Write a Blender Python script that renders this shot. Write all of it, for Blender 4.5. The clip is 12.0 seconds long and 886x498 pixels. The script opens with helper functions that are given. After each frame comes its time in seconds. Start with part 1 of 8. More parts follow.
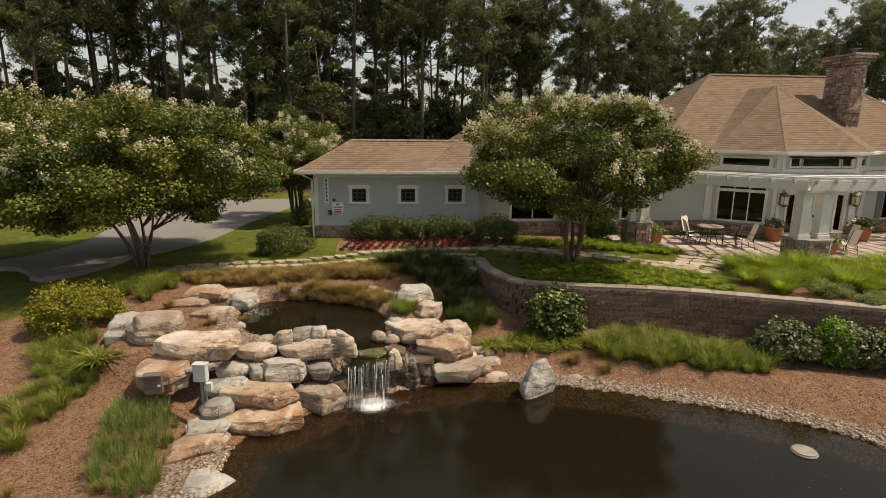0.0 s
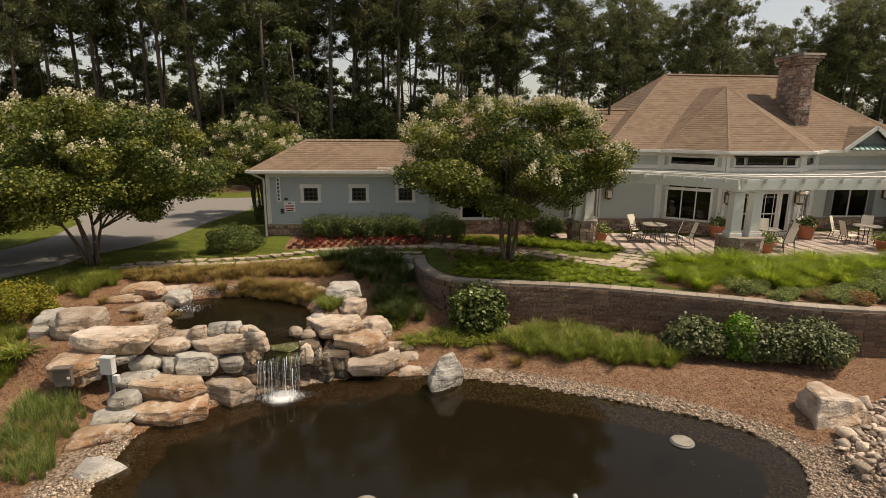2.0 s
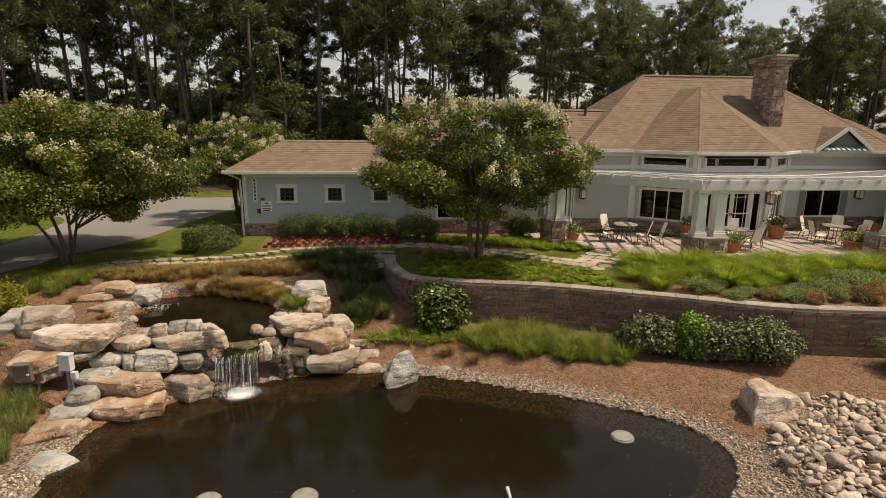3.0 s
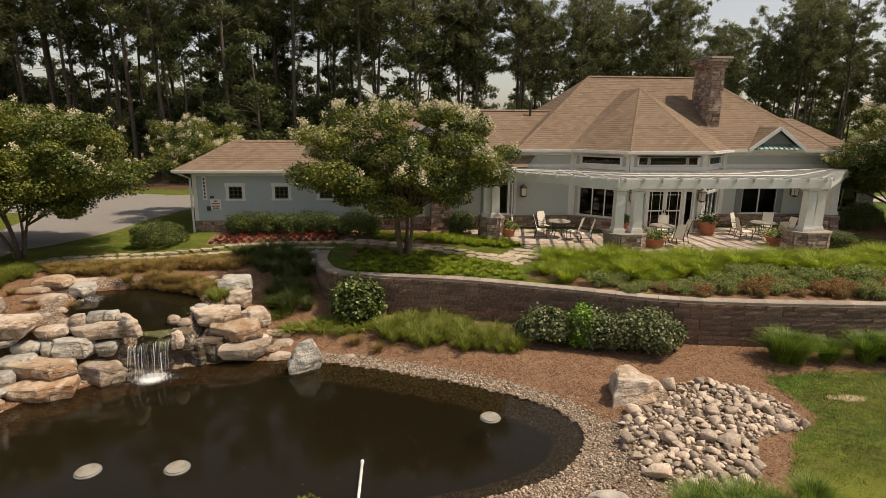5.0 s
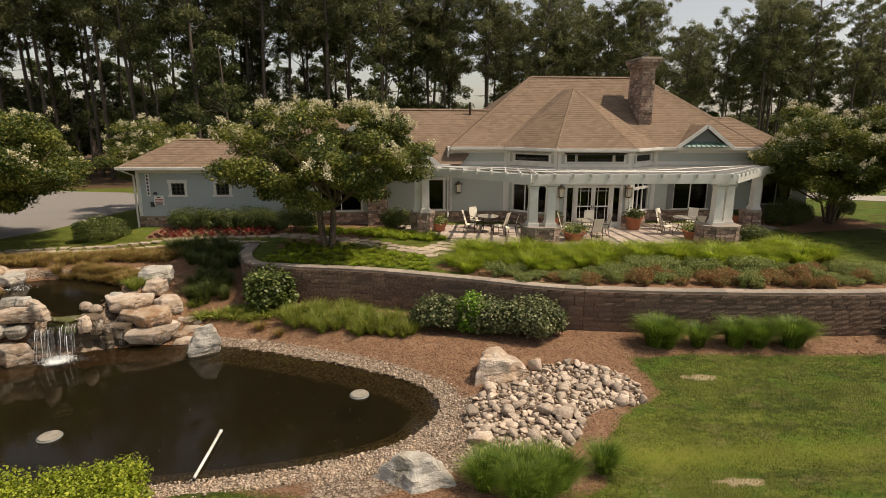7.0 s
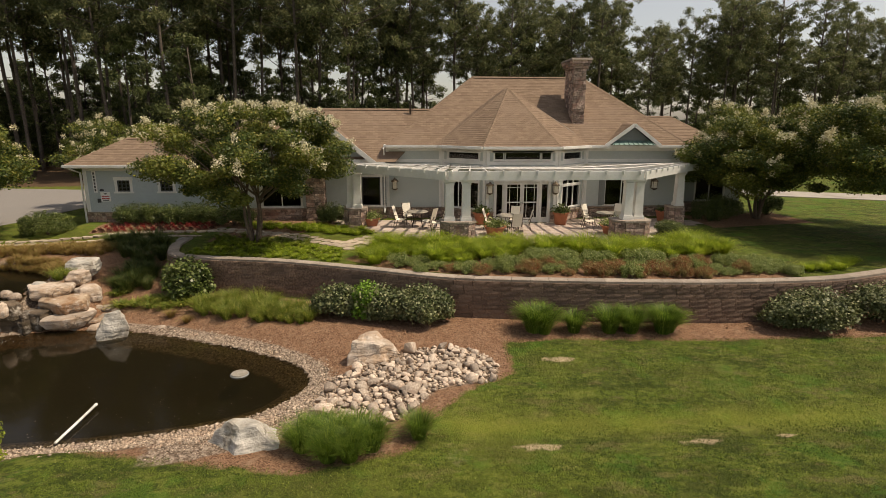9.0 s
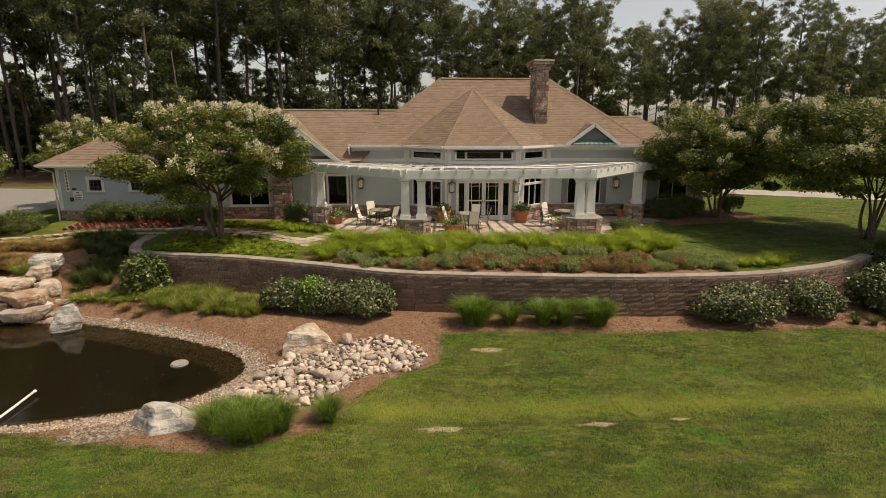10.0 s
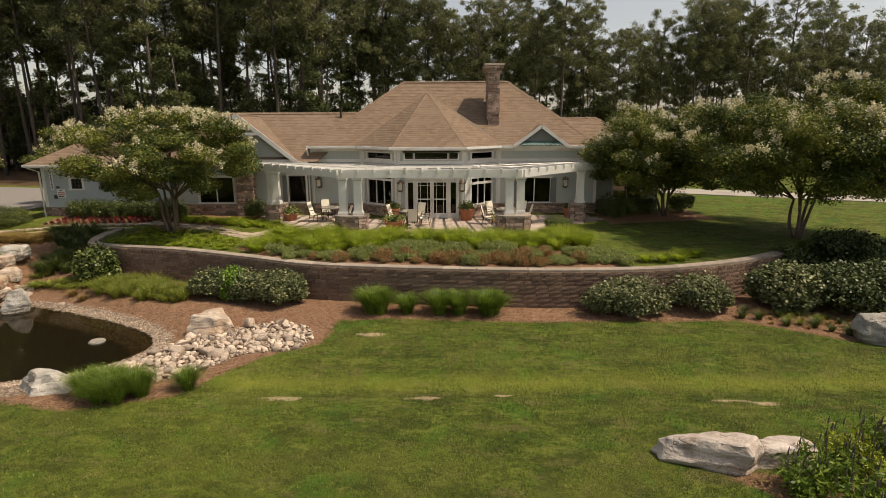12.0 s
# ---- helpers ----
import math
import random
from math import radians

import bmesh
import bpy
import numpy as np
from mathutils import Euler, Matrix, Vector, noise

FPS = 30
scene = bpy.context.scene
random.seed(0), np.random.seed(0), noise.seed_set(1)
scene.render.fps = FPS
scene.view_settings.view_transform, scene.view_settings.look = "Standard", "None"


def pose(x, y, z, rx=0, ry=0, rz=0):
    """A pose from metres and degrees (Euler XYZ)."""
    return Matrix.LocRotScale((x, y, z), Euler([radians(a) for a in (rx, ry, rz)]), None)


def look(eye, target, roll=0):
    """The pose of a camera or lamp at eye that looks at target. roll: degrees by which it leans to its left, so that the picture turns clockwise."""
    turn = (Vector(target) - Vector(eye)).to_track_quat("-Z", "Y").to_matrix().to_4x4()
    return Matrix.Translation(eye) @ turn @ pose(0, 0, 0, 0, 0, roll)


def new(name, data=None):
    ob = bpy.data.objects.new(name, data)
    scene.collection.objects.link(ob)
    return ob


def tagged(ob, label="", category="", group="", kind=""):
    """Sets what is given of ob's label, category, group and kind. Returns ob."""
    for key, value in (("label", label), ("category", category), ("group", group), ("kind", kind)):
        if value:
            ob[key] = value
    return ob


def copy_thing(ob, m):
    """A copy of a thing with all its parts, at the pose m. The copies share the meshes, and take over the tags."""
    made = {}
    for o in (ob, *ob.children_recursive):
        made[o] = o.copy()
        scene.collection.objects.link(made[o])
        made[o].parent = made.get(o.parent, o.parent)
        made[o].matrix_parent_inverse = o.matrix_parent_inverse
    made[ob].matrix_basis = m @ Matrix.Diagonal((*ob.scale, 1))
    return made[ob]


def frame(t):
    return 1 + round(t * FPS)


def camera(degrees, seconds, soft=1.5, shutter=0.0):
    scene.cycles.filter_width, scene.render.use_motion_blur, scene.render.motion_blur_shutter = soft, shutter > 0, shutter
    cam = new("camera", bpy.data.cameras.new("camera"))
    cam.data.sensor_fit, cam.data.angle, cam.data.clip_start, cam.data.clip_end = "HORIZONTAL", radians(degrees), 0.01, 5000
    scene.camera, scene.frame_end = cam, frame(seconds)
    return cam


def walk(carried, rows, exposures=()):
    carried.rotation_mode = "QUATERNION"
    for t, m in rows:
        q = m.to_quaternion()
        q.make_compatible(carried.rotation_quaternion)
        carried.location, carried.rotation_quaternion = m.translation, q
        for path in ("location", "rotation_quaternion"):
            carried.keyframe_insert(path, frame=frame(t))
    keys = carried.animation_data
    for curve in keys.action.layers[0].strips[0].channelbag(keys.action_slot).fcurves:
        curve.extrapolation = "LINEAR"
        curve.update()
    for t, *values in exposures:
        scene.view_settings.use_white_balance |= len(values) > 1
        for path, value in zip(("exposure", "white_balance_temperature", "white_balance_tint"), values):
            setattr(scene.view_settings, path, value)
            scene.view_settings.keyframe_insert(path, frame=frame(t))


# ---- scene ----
cam = camera(77.7, 12.0, 0.6)
PATH = [
    (0, (0.909, 0.863, 6.243), (1.084, 2.809, 5.815), 0.6),
    (0.5, (1.497, 0.701, 6.292), (1.67, 2.646, 5.861), 0.6),
    (1, (2.08, 0.562, 6.331), (2.25, 2.507, 5.897), 0.6),
    (1.5, (2.631, 0.377, 6.348), (2.797, 2.322, 5.915), 0.5),
    (2, (3.165, 0.214, 6.374), (3.329, 2.159, 5.938), 0.5),
    (2.5, (3.705, 0.017, 6.444), (3.867, 1.962, 6.004), 0.5),
    (3, (4.288, -0.183, 6.488), (4.449, 1.761, 6.047), 0.5),
    (5, (7.039, -1.352, 6.681), (7.185, 0.591, 6.229), 0.4),
    (5.5, (7.762, -1.63, 6.647), (7.907, 0.313, 6.196), 0.5),
    (6, (8.538, -1.94, 6.641), (8.679, 0.004, 6.191), 0.4),
    (6.5, (9.34, -2.227, 6.64), (9.478, -0.283, 6.19), 0.4),
    (7, (10.204, -2.535, 6.6), (10.339, -0.59, 6.151), 0.3),
    (9, (13.625, -3.847, 6.637), (13.743, -1.903, 6.184), 0.2),
    (9.5, (14.541, -4.204, 6.627), (14.654, -2.259, 6.176), 0.2),
    (10, (15.602, -4.613, 6.635), (15.709, -2.667, 6.183), 0.1),
    (10.5, (16.715, -5.009, 6.621), (16.812, -3.063, 6.17), -0.0),
    (11, (17.824, -5.415, 6.595), (17.898, -3.467, 6.147), -0.1),
    (11.5, (18.917, -5.743, 6.631), (18.963, -3.794, 6.184), -0.2),
    (12, (20.028, -6.062, 6.668), (20.012, -4.113, 6.221), -0.2),
]
walk(cam, [(t, look(eye, target, roll)) for t, eye, target, roll in PATH], [(0, -0.09, 7650, 13), (12, -0.09, 7650, 13)])

# ---- world, sun ----
SUN_EL, SUN_AZ = 59.0, -9.0          # degrees above the horizon; from +x towards +y
world = bpy.data.worlds.new("sky")
scene.world = world
world.use_nodes = True
wn = world.node_tree
wn.nodes.clear()
sky = wn.nodes.new("ShaderNodeTexSky")
sky.sky_type = "NISHITA"
sky.sun_disc = False
sky.sun_elevation = radians(SUN_EL)
sky.sun_rotation = radians(90 - SUN_AZ)
sky.air_density, sky.dust_density, sky.ozone_density = 1.0, 1.6, 1.0
bg = wn.nodes.new("ShaderNodeBackground")
bg.inputs["Strength"].default_value = 0.14
wo = wn.nodes.new("ShaderNodeOutputWorld")
haze = wn.nodes.new("ShaderNodeHueSaturation")
haze.inputs["Saturation"].default_value = 0.60
wn.links.new(sky.outputs[0], haze.inputs["Color"])
wn.links.new(haze.outputs[0], bg.inputs[0])
wn.links.new(bg.outputs[0], wo.inputs[0])
sun_data = bpy.data.lights.new("sun", "SUN")
sun_data.energy, sun_data.angle, sun_data.color = 4.3, radians(0.6), (1.0, 0.93, 0.82)
sun = new("sun", sun_data)
sd = Vector((math.cos(radians(SUN_EL)) * math.cos(radians(SUN_AZ)), math.cos(radians(SUN_EL)) * math.sin(radians(SUN_AZ)), math.sin(radians(SUN_EL))))
sun.matrix_world = look(sd * 60, (0, 0, 0))

# ---- mesh tools ----
class Shape:
    """Collects corners and faces of one mesh."""
    def __init__(self):
        self.v, self.f, self.uv = [], [], None

    def add(self, verts, faces):
        k = len(self.v)
        self.v.extend([tuple(p) for p in verts])
        self.f.extend([tuple(i + k for i in q) for q in faces])
        return self

    def box(self, c, s, rz=0.0, taper=1.0):
        x, y, z = s[0] / 2, s[1] / 2, s[2] / 2
        ca, sa = math.cos(rz), math.sin(rz)
        pts = []
        for dz, k in ((-z, 1.0), (z, taper)):
            for dx, dy in ((-x, -y), (x, -y), (x, y), (-x, y)):
                dx, dy = dx * k, dy * k
                pts.append((c[0] + dx * ca - dy * sa, c[1] + dx * sa + dy * ca, c[2] + dz))
        return self.add(pts, [(3, 2, 1, 0), (4, 5, 6, 7), (0, 1, 5, 4), (1, 2, 6, 5), (2, 3, 7, 6), (3, 0, 4, 7)])

    def beam(self, p, q, w, h):
        """A squared bar from p to q, w wide and h high."""
        p, q = Vector(p), Vector(q)
        d = (q - p).normalized()
        side = d.cross(Vector((0, 0, 1)))
        if side.length < 1e-4:
            side = Vector((1, 0, 0))
        side.normalize()
        up = side.cross(d) * (h / 2)
        side = side * (w / 2)
        pts = [e + a * side + b * up for e in (p, q) for a, b in ((-1, -1), (1, -1), (1, 1), (-1, 1))]
        return self.add(pts, [(3, 2, 1, 0), (4, 5, 6, 7), (0, 1, 5, 4), (1, 2, 6, 5), (2, 3, 7, 6), (3, 0, 4, 7)])

    def tube(self, pts, radii, n=7):
        """A round bar through the points."""
        rings = []
        for i, p in enumerate(pts):
            p = Vector(p)
            d = Vector(pts[min(i + 1, len(pts) - 1)]) - Vector(pts[max(i - 1, 0)])
            d.normalize()
            a = d.cross(Vector((0.31, 0.94, 0.12)))
            a.normalize()
            b = d.cross(a)
            rings.append([p + (a * math.cos(2 * math.pi * j / n) + b * math.sin(2 * math.pi * j / n)) * radii[i] for j in range(n)])
        faces = [(i * n + j, i * n + (j + 1) % n, (i + 1) * n + (j + 1) % n, (i + 1) * n + j) for i in range(len(pts) - 1) for j in range(n)]
        faces += [tuple(range(n))[::-1], tuple((len(pts) - 1) * n + j for j in range(n))]
        return self.add([p for r in rings for p in r], faces)

    def lathe(self, profile, c=(0, 0, 0), n=20):
        """Turns (radius, height) points round an upright axis at c."""
        pts = [(c[0] + r * math.cos(2 * math.pi * j / n), c[1] + r * math.sin(2 * math.pi * j / n), c[2] + h) for r, h in profile for j in range(n)]
        faces = [(i * n + j, i * n + (j + 1) % n, (i + 1) * n + (j + 1) % n, (i + 1) * n + j) for i in range(len(profile) - 1) for j in range(n)]
        faces += [tuple(range(n))[::-1], tuple((len(profile) - 1) * n + j for j in range(n))]
        return self.add(pts, faces)

    def prism(self, outline, z0, z1):
        """An upright block over a plan outline (anticlockwise)."""
        n = len(outline)
        pts = [(x, y, z0) for x, y in outline] + [(x, y, z1) for x, y in outline]
        return self.add(pts, [tuple(range(n))[::-1], tuple(range(n, 2 * n))] + [(i, (i + 1) % n, n + (i + 1) % n, n + i) for i in range(n)])

    def mesh(self, name, material, smooth=False, angle=None):
        me = bpy.data.meshes.new(name)
        me.from_pydata(self.v, [], self.f)
        if self.uv is not None:
            layer = me.uv_layers.new(name="UVMap")
            idx = np.empty(len(me.loops), dtype=np.int32)
            me.loops.foreach_get("vertex_index", idx)
            layer.data.foreach_set("uv", np.asarray(self.uv, dtype=np.float32)[idx].ravel())
        me.materials.append(material)
        if smooth:
            me.polygons.foreach_set("use_smooth", np.ones(len(me.polygons), dtype=bool))
            if angle:
                me.set_sharp_from_angle(angle=radians(angle))
        me.update()
        return me


def part(name, shape, material, parent=None, label="", smooth=False, angle=None):
    """Links a shape as one mesh object under a thing or part."""
    ob = new(name, shape.mesh(name, material, smooth, angle))
    if parent:
        ob.parent = parent
    if label:
        tagged(ob, label)
    return ob


def thing(name, label, category, at=(0, 0, 0), rz=0.0, group="", kind=""):
    """An Empty at a thing's base, that parents its parts."""
    ob = new(name)
    ob.empty_display_size = 0.2
    ob.matrix_basis = Matrix.Translation(at) @ Matrix.Rotation(rz, 4, "Z")
    return tagged(ob, label, category, group, kind)


def place(x, y, z, rz=0.0, s=1.0):
    return Matrix.Translation((x, y, z)) @ Matrix.Rotation(rz, 4, "Z") @ Matrix.Scale(s, 4)


def quads_mesh(name, corners, material, k=4):
    """A mesh of many loose k-cornered faces out of an array (n, k, 3)."""
    n = len(corners)
    me = bpy.data.meshes.new(name)
    me.vertices.add(n * k)
    me.vertices.foreach_set("co", np.ascontiguousarray(corners, dtype=np.float32).ravel())
    me.loops.add(n * k)
    me.loops.foreach_set("vertex_index", np.arange(n * k, dtype=np.int32))
    me.polygons.add(n)
    me.polygons.foreach_set("loop_start", np.arange(0, n * k, k, dtype=np.int32))
    me.materials.append(material)
    me.update(calc_edges=True)
    return me


def leaves(rng, centres, size, spread, flat=0.35, wide=0.45, face=None):
    """Leaf-shaped quads round the centres: each turned at random, or mostly facing the given way."""
    n = len(centres)
    a = rng.normal(size=(n, 3))
    a[:, 2] = a[:, 2] * flat - 0.15
    a /= np.linalg.norm(a, axis=1)[:, None]
    b = np.cross(a, rng.normal(size=(n, 3)) if face is None else face + 0.55 * rng.normal(size=(n, 3)))
    b /= np.linalg.norm(b, axis=1)[:, None] + 1e-9
    c = centres + rng.normal(size=(n, 3)) * spread
    s = (size * rng.uniform(0.6, 1.3, n))[:, None]
    bend = np.cross(a, b) * s * 0.12
    return np.stack([c, c + a * s * 0.55 + b * s * wide + bend, c + a * s, c + a * s * 0.55 - b * s * wide + bend], axis=1)


def slips(rng, centres, size, wide=0.3, face=None):
    """Three-cornered far leaves round the centres."""
    n = len(centres)
    a = rng.normal(size=(n, 3))
    a /= np.linalg.norm(a, axis=1)[:, None]
    b = np.cross(a, rng.normal(size=(n, 3)) if face is None else face + 0.6 * rng.normal(size=(n, 3)))
    b /= np.linalg.norm(b, axis=1)[:, None] + 1e-9
    s = (size * rng.uniform(0.6, 1.4, n))[:, None]
    return np.stack([centres - b * s * wide, centres + b * s * wide, centres + a * s], axis=1)


def smooth_step(a, b, x):
    t = np.clip((x - a) / (b - a), 0, 1)
    return t * t * (3 - 2 * t)


def spline(points, steps=8, closed=True):
    """A smooth line through plan points."""
    pts = np.array(points, float)
    n = len(pts)
    out = []
    for i in range(n if closed else n - 1):
        p0, p1, p2, p3 = (pts[(i + k) % n] if closed else pts[min(max(i + k, 0), n - 1)] for k in (-1, 0, 1, 2))
        for s in range(steps):
            t = s / steps
            out.append(0.5 * (2 * p1 + (p2 - p0) * t + (2 * p0 - 5 * p1 + 4 * p2 - p3) * t * t + (3 * p1 - p0 - 3 * p2 + p3) * t ** 3))
    if not closed:
        out.append(pts[-1])
    return np.array(out)


def to_line(line, x, y, closed=True):
    """The distance of plan points from a line, and, for a closed one, whether they lie inside."""
    x, y = np.asarray(x, float), np.asarray(y, float)
    best, inside = np.full(x.shape, 1e9), np.zeros(x.shape, bool)
    n = len(line)
    for i in range(n if closed else n - 1):
        (ax, ay), (bx, by) = line[i], line[(i + 1) % n]
        dx, dy = bx - ax, by - ay
        t = np.clip(((x - ax) * dx + (y - ay) * dy) / (dx * dx + dy * dy + 1e-12), 0, 1)
        best = np.minimum(best, np.hypot(x - ax - t * dx, y - ay - t * dy))
        if closed:
            inside ^= ((ay > y) != (by > y)) & (x < dx * (y - ay) / (dy if abs(dy) > 1e-12 else 1e-12) + ax)
    return best, inside


def wavy(x, y, scale, seed=0):
    """A cheap smooth noise of plan points, about -1 to 1."""
    r = np.random.RandomState(seed)
    out = 0.0
    for k in range(5):
        a, p = r.uniform(0, 2 * math.pi), r.uniform(0, 6.28)
        f = (1 + 0.7 * k) / scale
        out = out + np.sin((x * math.cos(a) + y * math.sin(a)) * f * 2.1 + p + 1.3 * np.sin((x * math.sin(a) - y * math.cos(a)) * f + p * 2)) / (1 + 0.5 * k)
    return out / 2.6

# ---- materials ----
def node_material(name):
    m = bpy.data.materials.new(name)
    m.use_nodes = True
    t = m.node_tree
    bsdf = t.nodes["Principled BSDF"]
    return m, t, bsdf


def add(t, kind, **inputs):
    n = t.nodes.new(kind)
    for key, value in inputs.items():
        n.inputs[key.replace("_", " ")].default_value = value
    return n


def noise_of(t, coords, scale, detail=4.0, rough=0.55):
    n = add(t, "ShaderNodeTexNoise", Scale=scale, Detail=detail, Roughness=rough)
    t.links.new(coords, n.inputs["Vector"])
    return n.outputs["Fac"]


def blend(t, fac, a, b, kind="MIX"):
    n = t.nodes.new("ShaderNodeMix")
    n.data_type, n.blend_type = "RGBA", kind
    for value, key in ((fac, 0), (a, 6), (b, 7)):
        if isinstance(value, (int, float)):
            n.inputs[key].default_value = value
        elif isinstance(value, tuple):
            n.inputs[key].default_value = (*value[:3], 1.0)
        else:
            t.links.new(value, n.inputs[key])
    return n.outputs[2]


def ramp(t, fac, a, b):
    """0 at a and below, 1 at b and above."""
    n = t.nodes.new("ShaderNodeMapRange")
    n.interpolation_type = "SMOOTHSTEP"
    n.inputs["From Min"].default_value, n.inputs["From Max"].default_value = a, b
    t.links.new(fac, n.inputs["Value"])
    return n.outputs[0]


def relief(t, bsdf, height, strength, distance):
    b = add(t, "ShaderNodeBump", Strength=strength, Distance=distance)
    t.links.new(height, b.inputs["Height"])
    t.links.new(b.outputs[0], bsdf.inputs["Normal"])
    return b


def vary(t, colour, source, amount):
    """Lightens and darkens each piece on its own."""
    if source == "object":
        r = t.nodes.new("ShaderNodeObjectInfo").outputs["Random"]
    else:
        r = t.nodes.new("ShaderNodeNewGeometry").outputs["Random Per Island"]
    hv = add(t, "ShaderNodeHueSaturation")
    m = t.nodes.new("ShaderNodeMapRange")
    m.inputs["To Min"].default_value, m.inputs["To Max"].default_value = 1 - amount, 1 + amount
    t.links.new(r, m.inputs["Value"])
    t.links.new(m.outputs[0], hv.inputs["Value"])
    t.links.new(colour, hv.inputs["Color"])
    return hv.outputs[0], r


def surface(name, c1, c2, c3=None, fine=30.0, coarse=2.0, rough=0.7, bump=0.3, depth=0.01, metal=0.0, pieces="", amount=0.2, spread=(0.35, 0.65), spec=0.5):
    """A general surface: two tones by fine grain, a third in large patches, relief, and pieces that differ."""
    m, t, bsdf = node_material(name)
    co = t.nodes.new("ShaderNodeTexCoord").outputs["Object"]
    f, c = noise_of(t, co, fine, 5), noise_of(t, co, coarse, 4)
    col = blend(t, ramp(t, f, *spread), c1, c2)
    if c3:
        col = blend(t, ramp(t, c, 0.45, 0.7), col, c3)
    if pieces:
        col, _ = vary(t, col, pieces, amount)
    t.links.new(col, bsdf.inputs["Base Color"])
    r = t.nodes.new("ShaderNodeMapRange")
    r.inputs["To Min"].default_value, r.inputs["To Max"].default_value = max(rough - 0.12, 0.02), min(rough + 0.12, 1)
    t.links.new(c, r.inputs["Value"])
    t.links.new(r.outputs[0], bsdf.inputs["Roughness"])
    bsdf.inputs["Metallic"].default_value = metal
    bsdf.inputs["Specular IOR Level"].default_value = spec
    if bump:
        relief(t, bsdf, f, bump, depth)
    return m


def foliage(name, c1, c2, c3, scale=0.8, glow=0.25, rough=0.55, amount=0.35, third=0.6):
    """Leaves that differ one by one and in patches, and let some light through."""
    m, t, bsdf = node_material(name)
    co = t.nodes.new("ShaderNodeTexCoord").outputs["Object"]
    g = t.nodes.new("ShaderNodeNewGeometry").outputs["Random Per Island"]
    col = blend(t, ramp(t, noise_of(t, co, scale, 3), 0.38, 0.62), c1, c2)
    col = blend(t, ramp(t, g, third, 1.0), col, c3)
    col, _ = vary(t, col, "island", amount)
    t.links.new(col, bsdf.inputs["Base Color"])
    bsdf.inputs["Roughness"].default_value = rough
    bsdf.inputs["Specular IOR Level"].default_value = 0.35
    tr = t.nodes.new("ShaderNodeBsdfTranslucent")
    t.links.new(col, tr.inputs["Color"])
    mix = add(t, "ShaderNodeMixShader", Fac=glow)
    t.links.new(bsdf.outputs[0], mix.inputs[1])
    t.links.new(tr.outputs[0], mix.inputs[2])
    t.links.new(mix.outputs[0], t.nodes["Material Output"].inputs["Surface"])
    return m


